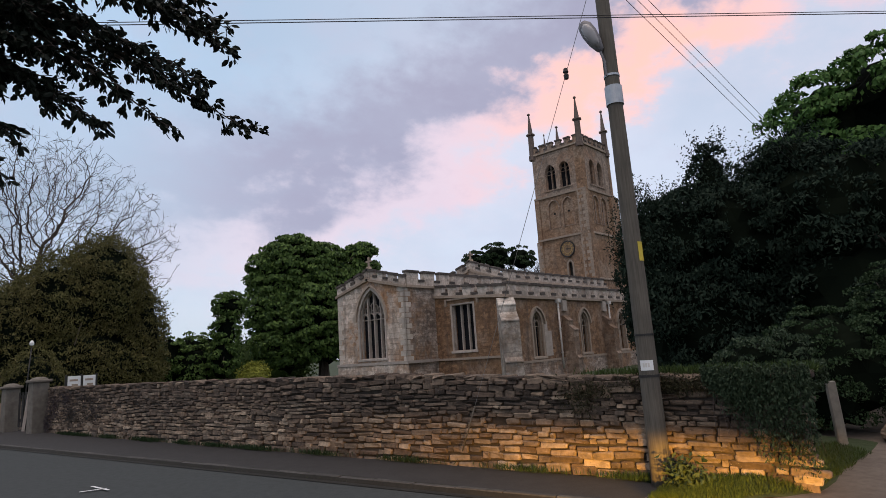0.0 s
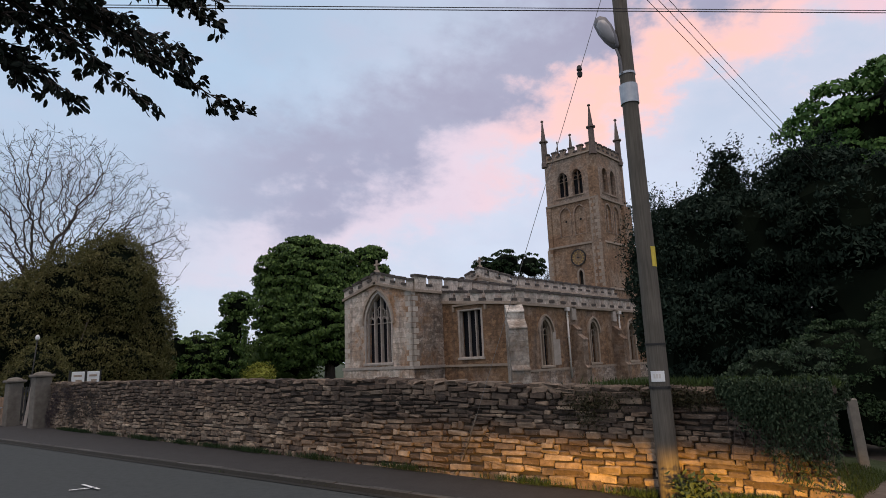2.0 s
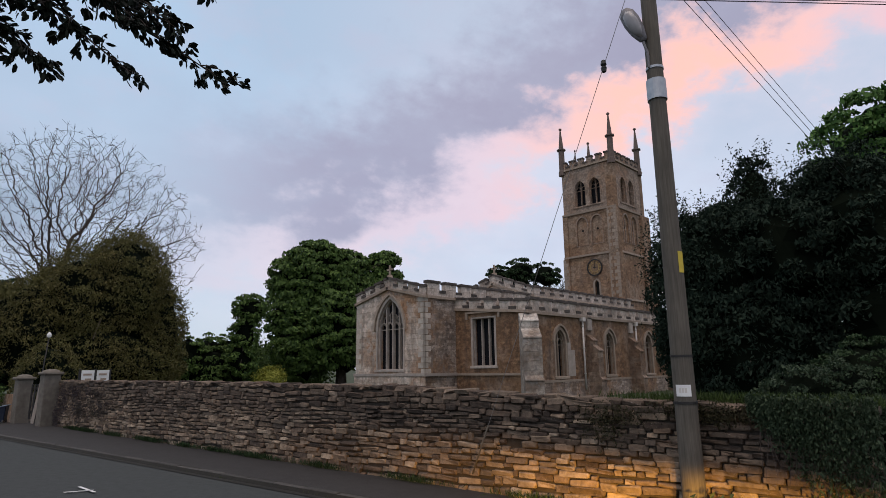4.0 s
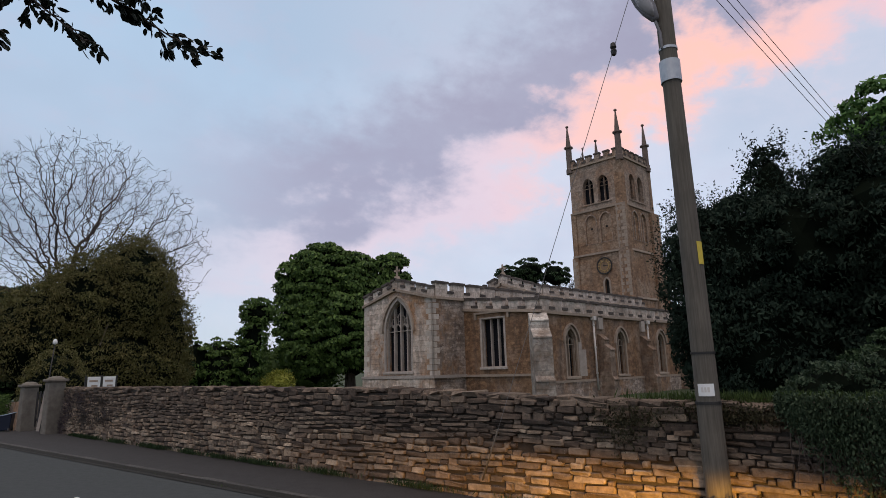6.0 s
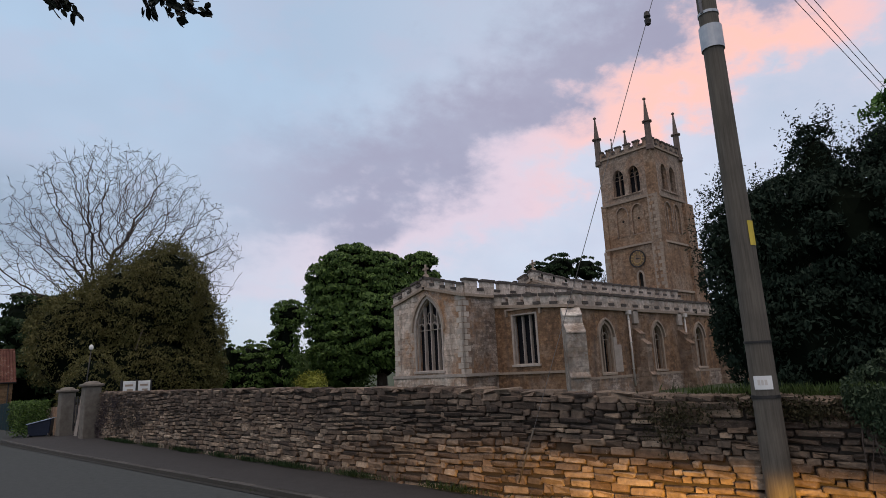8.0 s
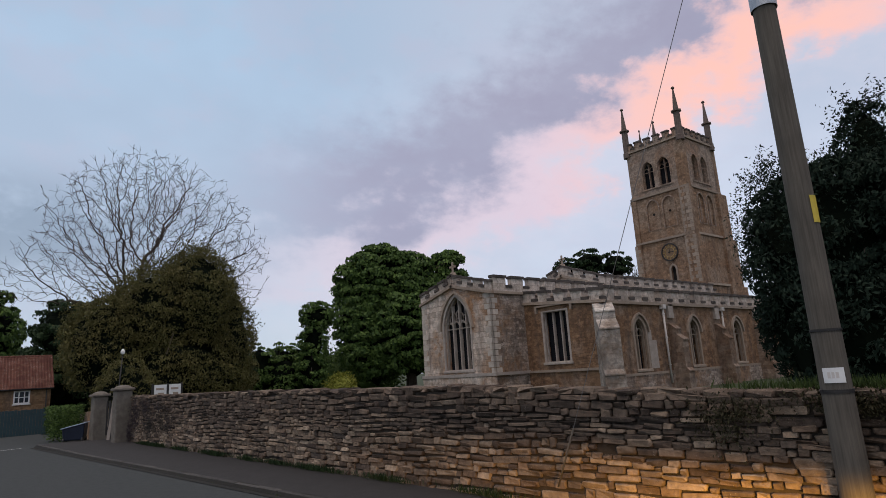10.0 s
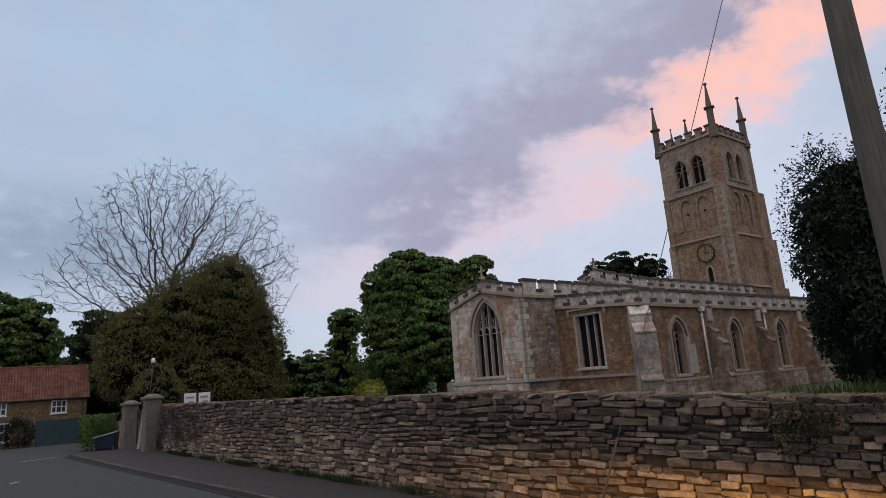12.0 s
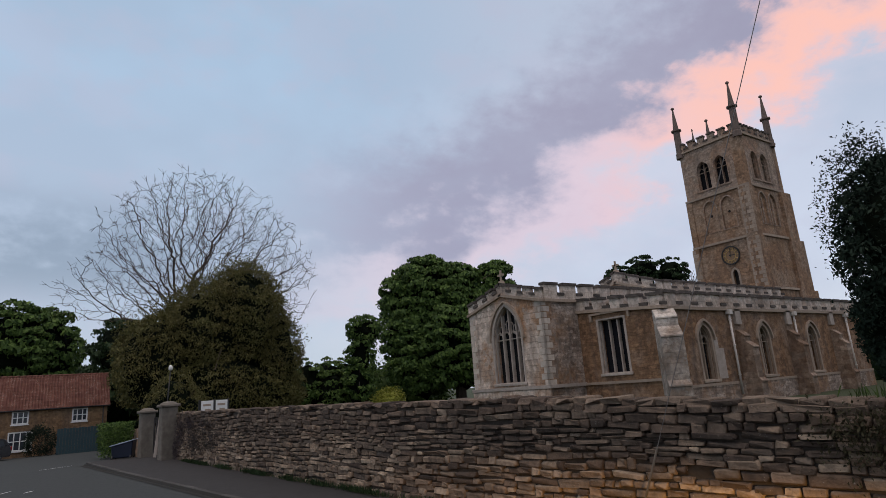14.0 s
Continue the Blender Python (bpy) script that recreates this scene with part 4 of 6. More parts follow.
box(bm, xx - 0.28, xx + 0.28, NY0 + 0.1, NY0 + 0.2, 9.88, 10.0)
part("gable_cross", bm, M_DRESS, church)

# tower
TX0, TX1, TY0, TY1 = -32.72, -26.78, 51.86, 57.75
TE, TS = EAST(0, TY0), SOUTH(TX1, 0)
tyc, txc = (TY0 + TY1) / 2, (TX0 + TX1) / 2


def belfry(m, c):
    """A pair of two-light bell openings, and the blind pair under it."""
    out = []
    for dx in (-0.86, 0.86):
        out.append((c + dx - 0.62, c + dx + 0.62))
    return out


def tower_side(m, c, x0, x1, label, clock):
    pair = belfry(m, c)
    bm = bmesh.new()
    slab(bm, [(x0, 17.85), (x1, 17.85), (x1, 22.85), (x0, 22.85)], [arch(a, b, 18.55, 20.45, 21.35) for a, b in pair], 0.7, m)
    part("belfry_wall", bm, M_TOWER_TOP, church, "greyer weathered belfry stage")
    bm = bmesh.new()
    slab(bm, [(x0, 13.25), (x1, 13.25), (x1, 17.85), (x0, 17.85)], [arch(a, b, 14.35, 16.55, 17.35) for a, b in pair], 0.7, m)
    part("tower_wall", bm, M_TOWER, church)
    bm = bmesh.new()
    slit = [arch(c + 0.18, c + 0.68, 8.95, 10.15, 10.6, 4)] if clock else []
    slab(bm, [(x0, GZ), (x1, GZ), (x1, 13.25), (x0, 13.25)], slit, 0.7, m)
    part("tower_wall", bm, M_TOWER, church, label)
    for a, b in pair:
        window(m, a, b, 18.55, 20.45, 21.35, 2, mat=M_TOWER_TOP, deep=0.45, ring=0.10)
        line = arch(a, b, 14.35, 16.55, 17.35)
        bm = bmesh.new()
        slab(bm, line, [], 0.1, m, 0.14)
        blind = part("blind_arch", bm, M_TOWER, church, "blind stone arch")
        bm = bmesh.new()
        slab(bm, grow(line, 0.11), [grow(line, -0.01)], 0.12, m, -0.05)
        box(bm, (a + b) / 2 - 0.05, (a + b) / 2 + 0.05, 0.04, 0.16, 14.35, 16.9, m=m) if not clock else None
        part("surround", bm, M_TOWER_TOP, blind)
        # no hole is cut: a near-black disc paints its shade
        bm = bmesh.new()
        cyl(bm, m @ Vector(((a + b) / 2, 0.13, 15.9)), m @ Vector(((a + b) / 2, 0.16, 15.9)), 0.13, 0.13, 8)
        part("pierced_hole", bm, M_DARK, blind)
    if clock:
        bm = bmesh.new()
        slab(bm, slit[0], [], 0.05, m, 0.3)
        w = part("window", bm, M_DARK, church, "slit opening with its dark inside painted on a panel")
        bm = bmesh.new()
        slab(bm, grow(slit[0], 0.18), [grow(slit[0], -0.01)], 0.1, m, -0.03)
        part("surround", bm, M_DRESS, w)
    for zs, pr in ((17.85, 0.14), (13.25, 0.16), (8.5, 0.16)):
        bm = bmesh.new()
        slab(bm, [(x0 - pr, zs - 0.1), (x1 + pr, zs - 0.1), (x1 + pr, zs + 0.1), (x0 - pr, zs + 0.1)], [], pr + 0.05, m, -pr)
        part("string_course", bm, M_DRESS, church)


tower_side(TE, txc, TX0, TX1, "orange-brown ironstone tower face with a clock", True)
tower_side(SOUTH(TX1, 0), tyc, TY0 + 0.7, TY1, "orange-brown ironstone tower face", False)
bm = bmesh.new()
slab(bm, [(TY0 + 0.002, GZ), (TY0 + 0.699, GZ), (TY0 + 0.699, 22.85), (TY0 + 0.002, 22.85)], [], 0.03, TS, -0.03)
part("tower_wall", bm, M_TOWER_TOP, church)
bm = bmesh.new()
slab(bm, [(TX0, GZ), (TX1, GZ), (TX1, 22.85), (TX0, 22.85)], [], 0.7, EAST(0, TY1 - 0.7 + 0.7))
slab(bm, [(TY0 + 0.7, GZ), (TY1, GZ), (TY1, 22.85), (TY0 + 0.7, 22.85)], [], 0.7, SOUTH(TX0 + 0.7, 0))
part("tower_wall", bm, M_TOWER, church)
bm = boxes((TX0 + 0.3, TX1 - 0.3, TY0 + 0.9, TY1 - 0.1, 22.3, 22.6))
part("tower_roof", bm, M_LEAD, church)
battlement(EAST(TX0, TY0), TX1 - TX0, 22.85, 23.25, 23.72, 0.62, 0.42, mat=M_TOWER_TOP)
battlement(SOUTH(TX1, TY0 + 0.25), TY1 - TY0 + 0.35, 22.85, 23.25, 23.72, 0.62, 0.42, mat=M_TOWER_TOP)
battlement(EAST(TX0, TY1 + 0.45), TX1 - TX0, 22.85, 23.25, 23.72, 0.62, 0.42, mat=M_TOWER_TOP)
battlement(SOUTH(TX0 + 0.3, TY0 + 0.25), TY1 - TY0 + 0.35, 22.85, 23.25, 23.72, 0.62, 0.42, mat=M_TOWER_TOP)


def pinnacle(x, y, z0, zc, z1, r):
    p = part("pinnacle", bmesh.new(), M_PINNACLE, church, "slender crocketed stone pinnacle")
    bm = bmesh.new()
    lathe(bm, (x, y, 0), [(r * 1.25, z0), (r * 1.2, z0 + 0.5), (r, z0 + 0.6), (r * 0.95, zc - 0.12), (r * 1.5, zc - 0.05), (r * 1.5, zc + 0.08), (r * 0.85, zc + 0.16), (r * 0.22, z1 - 0.32), (r * 0.2, z1 - 0.28)], 8)
    p.data = mesh_of(bm, "shaft")
    p.data.materials.append(M_PINNACLE)
    bm = bmesh.new()
    lathe(bm, (x, y, 0), [(r * 0.2, z1 - 0.3), (r * 0.55, z1 - 0.2), (r * 0.5, z1 - 0.1), (r * 0.12, z1)], 8)
    part("finial", bm, M_PINNACLE, p)


for x, y in ((TX0 + 0.05, TY0 + 0.1), (TX1 - 0.05, TY0 + 0.1), (TX1 - 0.05, TY1 + 0.1), (TX0 + 0.05, TY1 + 0.1)):
    pinnacle(x, y, 22.4, 25.35, 27.95, 0.33)
for x, y in ((txc, TY0 + 0.1), (TX1 - 0.05, tyc), (txc, TY1 + 0.5), (TX0 + 0.05, tyc)):
    if (x, y) == (txc, TY1 + 0.5) or x == TX0 + 0.05:
        pinnacle(x, y, 22.9, 24.6, 26.2, 0.17)
# clasping corner buttresses with pale quoins
for x, y, tops in ((TX1, TY0, ((GZ, 8.4, 0.62), (8.4, 13.1, 0.45), (13.1, 17.7, 0.30), (17.7, 22.4, 0.12))), (TX0, TY0, ((GZ, 13.1, 0.22), (13.1, 17.7, 0.12))), (TX1, TY1 + 0.3, ((GZ, 5.0, 2.6), (5.0, 8.4, 2.2), (8.4, 13.1, 1.5), (13.1, 17.7, 0.8)))):
    for z0, z1, d in tops:
        bm = bmesh.new()
        if y > TY0 + 2:
            box(bm, x - 0.9, x + 0.3, y - 0.9, y + d, z0, z1)
        else:
            box(bm, x - (0.75 if x == TX1 else d), x + (d * 0.6 if x == TX1 else 0.45), y - d, y + 0.6, z0, z1)
        part("buttress", bm, M_TOWER, church, "stage of a stepped corner buttress")
for z0, z1, d in ((8.6, 13.0, 0.45), (13.4, 17.6, 0.30)):
    quoins([(EAST(TX1 + d * 0.6, TY0 - d), -1)], z0, z1, M_DRESS, 0.34, 0.52, 0.26, 0.02)
    quoins([(EAST(TX1 - 0.75, TY0 - d), 1)], z0, z1, M_DRESS, 0.34, 0.30, 0.14, 0.02)
quoins([(EAST(TX0 - 0.2, TY0 - 0.22), 1)], 8.6, 13.0, M_DRESS, 0.34, 0.55, 0.3, 0.03)
quoins([(EAST(TX1 + 0.37, TY0 - 0.62), -1)], 4.5, 8.3, M_DRESS, 0.34, 0.52, 0.26, 0.02)
# clock
clock = part("clock", bmesh.new(), M_IRONWORK, church, "round skeleton clock with gilt numerals")
bm = bmesh.new()
C = Matrix.Translation((-29.42, TY0, 11.88))
ring = [(math.cos(2 * math.pi * i / 32), math.sin(2 * math.pi * i / 32)) for i in range(32)]
slab(bm, [(0.86 * a, 0.86 * b) for a, b in ring], [[(0.76 * a, 0.76 * b) for a, b in ring]], 0.10, C, -0.14)
clock.data = mesh_of(bm, "clock_rim")
clock.data.materials.append(M_IRONWORK)
bm = bmesh.new()
slab(bm, [(0.5 * a, 0.5 * b) for a, b in ring], [[(0.45 * a, 0.45 * b) for a, b in ring]], 0.05, C, -0.11)
part("inner_ring", bm, M_GOLD, clock)
bm = bmesh.new()
slab(bm, [(0.77 * a, 0.77 * b) for a, b in ring], [], 0.03, C, -0.05)
part("dial", bm, plain("weathered_dial", (0.26, 0.17, 0.10), (0.20, 0.13, 0.08), 5.0, 0.8), clock)
for k in range(12):
    bm = bmesh.new()
    box(bm, -0.03, 0.03, -0.12, -0.06, 0.53, 0.73, m=C @ pose(0, 0, 0, 0, 30 * k, 0))
    part("numeral_bar", bm, M_GOLD, clock)
for ang, ln, w in ((4, 0.66, 0.035), (92, 0.45, 0.05)):
    bm = bmesh.new()
    box(bm, -w, w, -0.18, -0.145, -0.12, ln, m=C @ pose(0, 0, 0, 0, ang, 0), taper=0.5)
    part("pointer", bm, M_IRONWORK, clock)

# ---- pole, lamp, wires ----
PX, PY = -3.07, 7.50
pole = thing("utility_pole", "tall weathered wooden pole beside the wall", "utility pole", (PX, PY, -0.1))
bm = bmesh.new()
lathe(bm, (PX, PY, 0), [(0.168, -0.2), (0.160, 0.6), (0.150, 2.0), (0.138, 4.5), (0.125, 7.0), (0.115, 9.6), (0.09, 9.66)], 20)
for f in bm.faces:
    f.smooth = True
part("shaft", bm, M_POLE, pole)
view = math.atan2(-1.9 - PY, 0.5 - PX)       # the side turned to the road
VX = Matrix.Translation((PX, PY, 0)) @ Matrix.Rotation(view + math.pi / 2, 4, "Z")


def wrap(z0, z1, r, a0, a1, n=10):
    """A curved plate round the pole between two angles, its middle to the road."""
    bm = bmesh.new()
    lo, hi = [], []
    for i in range(n + 1):
        a = radians(-90 + a0 + (a1 - a0) * i / n)
        for lst, z in ((lo, z0), (hi, z1)):
            lst.append([bm.verts.new(VX @ Vector((rr * math.cos(a), rr * math.sin(a), z))) for rr in (r, r - 0.012)])
    for i in range(n):
        for k, flip in ((0, False), (1, True)):
            q = (lo[i][k], lo[i + 1][k], hi[i + 1][k], hi[i][k])
            bm.faces.new(q[::-1] if flip else q)
        bm.faces.new((hi[i][0], hi[i + 1][0], hi[i + 1][1], hi[i][1]))
        bm.faces.new((lo[i][1], lo[i + 1][1], lo[i + 1][0], lo[i][0]))
    return bm


part("number_plate", wrap(1.67, 1.83, 0.165, -40, 34), M_WHITE, pole, "small white plate")
for a0, a1 in ((-24, -14), (-10, -1), (3, 13)):
    part("plate_print", wrap(1.72, 1.785, 0.167, a0, a1, 3), M_PIPE, pole, "grey bar of print")
part("strap", wrap(1.56, 1.60, 0.163, -180, 180, 24), M_IRONWORK, pole)
part("strap", wrap(2.22, 2.25, 0.158, -180, 180, 24), M_IRONWORK, pole)
part("warning_plate", wrap(3.44, 3.76, 0.152, 34, 76), M_YELLOW, pole, "yellow warning plate")
part("steel_sleeve", wrap(6.22, 6.56, 0.150, -180, 180, 24), M_STEEL, pole, "pale galvanised sleeve")
part("strap", wrap(6.74, 6.78, 0.137, -180, 180, 24), M_STEEL, pole)
lamp = thing("street_lamp", "grey street lamp with a cloudy bowl fixed to the pole", "street lamp", (PX, PY, 7.0))
L = Vector((-3.24, 7.36, 7.55))
bm = bmesh.new()
lm = look((-3.24, 7.30, 7.52), (-3.05, 7.42, 6.6)) @ pose(0, 0, 0, 90, 0, 0)
lathe(bm, (0, 0, 0), [(0.03, -0.34), (0.07, -0.30), (0.125, -0.12), (0.145, 0.08), (0.13, 0.24), (0.07, 0.33), (0.02, 0.35)], 16)
for v in bm.verts:
    v.co = Matrix.Translation((-3.25, 7.28, 7.52)) @ Euler((radians(10), radians(-22), 0)).to_matrix().to_4x4() @ Vector((v.co.x * 0.95, v.co.y * 0.62, v.co.z))
for f in bm.faces:
    f.smooth = True
part("housing", bm, M_LAMP, lamp)
bm = bmesh.new()
lathe(bm, (0, 0, 0), [(0.02, -0.26), (0.09, -0.12), (0.115, 0.06), (0.10, 0.20), (0.03, 0.28)], 16)
for v in bm.verts:
    v.co = Matrix.Translation((-3.235, 7.235, 7.51)) @ Euler((radians(10), radians(-22), 0)).to_matrix().to_4x4() @ Vector((v.co.x * 0.9, v.co.y * 0.6, v.co.z))
for f in bm.faces:
    f.smooth = True
part("bowl", bm, M_LENS, lamp, "cloudy glass bowl")
part("bracket", tube_mesh("bracket", [[((-3.14, 7.32, 7.2), 0.022), ((-3.10, 7.36, 7.0), 0.024), ((-3.10, 7.37, 6.75), 0.022)]], 8), M_LAMP, lamp)


def cable(name, a, b, sag, r, mat, label, group=""):
    a, b = Vector(a), Vector(b)
    n = 16
    run = [(a.lerp(b, i / n) - Vector((0, 0, 4 * sag * (i / n) * (1 - i / n))), r) for i in range(n + 1)]
    return tagged(part(name, tube_mesh(name, [run], 6), mat, None), label, "cable", group)


stay = thing("stay_wire", "thin steel stay wire from pole top to the wall foot", "stay wire", (-6.95, 7.25, 0.2))
top, foot = Vector((-2.98, 7.50, 9.25)), Vector((-6.98, 7.28, 0.22))
ins = top.lerp(foot, 0.235)
part("wire", tube_mesh("wire", [[(top, 0.0052), (ins, 0.0052)], [(ins, 0.0052), (foot, 0.0052)]], 6), M_STAY, stay)
bm = bmesh.new()
lathe(bm, ins, [(0.012, -0.12), (0.04, -0.10), (0.052, -0.03), (0.03, 0.0), (0.052, 0.03), (0.04, 0.10), (0.012, 0.12)], 10)
part("insulator", bm, M_IRONWORK, stay, "dark egg insulator")
bm = bmesh.new()
a, b = top.lerp(foot, 0.905), foot
cyl(bm, a, b, 0.015, 0.015, 8)
part("guard", bm, M_POLE, stay, "grey-brown stay guard tube")
for dz, rad in ((0.0, 0.007), (0.04, 0.006)):
    cable("overhead_cable", (-24.9, -20.6, 5.985 + dz), (15.0, 27.1, 7.97 + dz), 0.0, rad, M_WIRE, "dark overhead cable crossing above the road", "overhead cables")
for k in range(3):
    cable("service_cable", (PX + 0.11 + 0.03 * k, PY, 8.60 + 0.22 * k), (-0.94 - 0.21 * k, 30.0, 4.08 + 0.65 * k), 0.0, 0.0065, M_WIRE, "thin service cable from pole top into the trees", "service cables")

# ---- trees ----


def tree(name, label, trunk, spots_out, size, mat, seed, aspect=0.55, droop=0.1, category="tree", limbs=7, core=None, ck=0.8):
    """trunk: x, y, ground z, top of the trunk, radius."""
    x, y, z0, z1, r = trunk
    t = thing(name, label, category, (x, y, z0))
    rng = random.Random(seed)
    runs = [[((x, y, z0 - 0.3), r * 1.25), ((x + 0.1, y, z0 + (z1 - z0) * 0.4), r * 0.9), ((x, y + 0.1, z1), r * 0.35)]]
    part("trunk", tube_mesh("trunk", runs, 9), M_BARK, t)
    runs = []
    spots, out = spots_out
    for k in range(limbs):
        zz = z0 + (z1 - z0) * rng.uniform(0.3, 0.95)
        e = Vector(spots[rng.randrange(len(spots))])
        a = Vector((x, y, zz))
        runs.append([(a, r * 0.4), (a.lerp(e, 0.5) + Vector((0, 0, 0.4)), r * 0.22), (a.lerp(e, 0.95), r * 0.06)])
    for run in runs:
        part("limb", tube_mesh("limb", [run], 6), M_BARK, t)
    if core:
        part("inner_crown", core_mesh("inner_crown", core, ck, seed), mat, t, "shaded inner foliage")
    part("crown", leaves("crown", spots, size, seed, aspect, droop, outward=out * 0.8), mat, t)
    return t


def bare_tree(name, label, base, height, seed, spread=1.0, levels=6, lean=(0, 0)):
    """A small far tree of forking bare twigs."""
    rng = random.Random(seed)
    twigs = []

    def grow_branch(p, d, ln, r, lv):
        pts = [(p.copy(), r)]
        for i in range(3):
            d = (d + Vector((rng.uniform(-1, 1), rng.uniform(-1, 1), rng.uniform(-0.7, 0.7))) * 0.22).normalized()
            p = p + d * ln / 3
            pts.append((p.copy(), max(0.017, r * (1 - 0.4 * (i + 1) / 3))))
            if lv > 0 and i > 0 and rng.random() < 0.55:
                ax = Vector((rng.uniform(-1, 1), rng.uniform(-1, 1), rng.uniform(-0.2, 0.6))).normalized()
                grow_branch(p, (d + ax * 0.9 * spread).normalized(), ln * rng.uniform(0.5, 0.75), r * 0.42, lv - 1)
        twigs.append(pts)
        if lv > 0:
            for k in range(rng.choice((2, 3))):
                ax = Vector((rng.uniform(-1, 1), rng.uniform(-1, 1), rng.uniform(-0.25, 0.5))).normalized()
                grow_branch(p, (d + ax * 0.65 * spread).normalized(), ln * rng.uniform(0.66, 0.86), r * 0.58, lv - 1)

    t = thing(name, label, "tree", base)
    x, y, z = base
    part("trunk", tube_mesh("trunk", [[((x, y, z - 0.3), 0.5), ((x + 0.1, y, z + height * 0.12), 0.4), ((x, y, z + height * 0.26), 0.33)]], 9), M_BARK, t)
    for k in range(8):
        a = 2.4 * k + rng.uniform(-0.3, 0.3)
        tilt = (0.12, 0.35, 0.5, 0.7, 0.9, 1.0, 0.6, 1.15)[k] * spread
        d = Vector((math.cos(a) * tilt + lean[0], math.sin(a) * tilt + lean[1], 1.0)).normalized()
        grow_branch(Vector((x, y, z + height * rng.uniform(0.16, 0.27))), d, height * (0.225 - 0.05 * tilt), 0.19, levels)
    tagged(part("twig_mass", tube_mesh("twig_mass", twigs, 3), M_TWIG, t), kind="stuff")
    return t


def wide_bare_tree(name, label, base, fork, lobes, goals, step, seed):
    """A bare tree whose branches reach out to fill the lobes of its crown."""
    rng = np.random.default_rng(seed)
    lobes = np.array(lobes, float)
    vol = lobes[:, 3] * lobes[:, 4] * lobes[:, 5]
    k = rng.choice(len(lobes), goals, p=vol / vol.sum())
    d = rng.normal(size=(goals, 3))
    d /= np.linalg.norm(d, axis=1, keepdims=True)
    goal = lobes[k, :3] + d * lobes[k, 3:] * rng.random((goals, 1)) ** 0.42
    base, fork = np.array(base, float), np.array(fork, float)
    rise = int(np.linalg.norm(fork - base) / step)
    node = [base + (fork - base) * i / rise for i in range(rise + 1)]
    parent = [-1] + list(range(rise))
    live = np.ones(goals, bool)
    near, dist = np.zeros(goals, int), np.full(goals, 1e9)
    done = 0
    for _ in range(160):
        for i in range(done, len(node)):
            q = np.linalg.norm(goal - node[i], axis=1)
            m = q < dist
            near[m], dist[m] = i, q[m]
        done = len(node)
        live &= dist > step * 1.5
        if not live.any():
            break
        for i in np.unique(near[live]):
            v = goal[live & (near == i)] - node[i]
            v = (v / np.linalg.norm(v, axis=1, keepdims=True)).mean(axis=0)
            back = node[i] - node[parent[i]] if parent[i] >= 0 else np.array([0, 0, 1.0])
            v = v + 0.28 * back / (np.linalg.norm(back) + 1e-9) + 0.36 * rng.normal(size=3) + np.array([0, 0, 0.10])
            node.append(node[i] + step * v / np.linalg.norm(v))
            parent.append(int(i))
    n = len(node)
    kids = [[] for _ in range(n)]
    for i in range(1, n):
        kids[parent[i]].append(i)
    flow = np.zeros(n)
    for i in range(n - 1, -1, -1):
        flow[i] = sum(flow[j] for j in kids[i]) if kids[i] else 1.0
    rad = 0.0165 * flow ** 0.44
    t = thing(name, label, "tree", tuple(base))
    runs = []
    stack = [(0, -1)]
    while stack:
        i, up = stack.pop()
        run = [(Vector(node[up]), min(rad[up], rad[i] * 1.15))] if up >= 0 else []
        while True:
            run.append((Vector(node[i]), rad[i]))
            if not kids[i]:
                break
            order = sorted(kids[i], key=lambda j: -flow[j])
            stack += [(j, i) for j in order[1:]]
            i = order[0]
        # the last shoot, and a spur beside it
        p, q = run[-2][0], run[-1][0]
        w = (q - p).normalized()
        run.append((q + w * step * 0.9 + Vector(rng.normal(size=3)) * step * 0.25, 0.008))
        runs.append(run)
        for e in range(3):
            runs.append([(q, 0.013), (q + (w + Vector(rng.normal(size=3)) * 0.45).normalized() * step * rng.uniform(0.9, 2.0), 0.008)])
    runs.sort(key=lambda r: -r[0][1] * len(r))
    part("trunk", tube_mesh("trunk", runs[:1], 9), M_BARK, t)
    for r in runs[1:16]:
        part("limb", tube_mesh("limb", [r], 7), M_TWIG, t)
    tagged(part("twig_mass", tube_mesh("twig_mass", runs[16:], 3), M_TWIG, t), kind="stuff")
    return t


def tufted(name, label, trunk, lobes, lumps, per, r, size, mat, seed, aspect=0.6, flat=0.6, ck=0.8, category="tree", limbs=7, gap=0.8, loose=0.45):
    """A tree or shrub whose leaves hang in domed tufts; a near-black core paints the shade in the hollows between them.
    """
    x, y, z0, z1, tr = trunk
    t = thing(name, label, category, (x, y, z0))
    rng = random.Random(seed)
    part("trunk", tube_mesh("trunk", [[((x, y, z0 - 0.3), tr * 1.25), ((x + 0.1, y, z0 + (z1 - z0) * 0.4), tr * 0.9), ((x, y + 0.1, z1), tr * 0.35)]], 9), M_BARK, t)
    spots, e = tiered_spots(lobes, lumps, per, r, seed, flat, gap)
    for k in range(limbs):
        a = Vector((x, y, z0 + (z1 - z0) * rng.uniform(0.3, 0.95)))
        b = Vector(spots[rng.randrange(len(spots))])
        part("limb", tube_mesh("limb", [[(a, tr * 0.4), (a.lerp(b, 0.5) + Vector((0, 0, 0.2 * tr)), tr * 0.22), (a.lerp(b, 0.95), tr * 0.06)]], 6), M_BARK, t)
    part("inner_crown", core_mesh("inner_crown", lobes, ck, seed), F_PAINTED_SHADE, t, "inner foliage coloured near-black for shade")
    part("crown", shingle_leaves("crown", spots, e, size, seed, aspect, loose), mat, t)
    return t


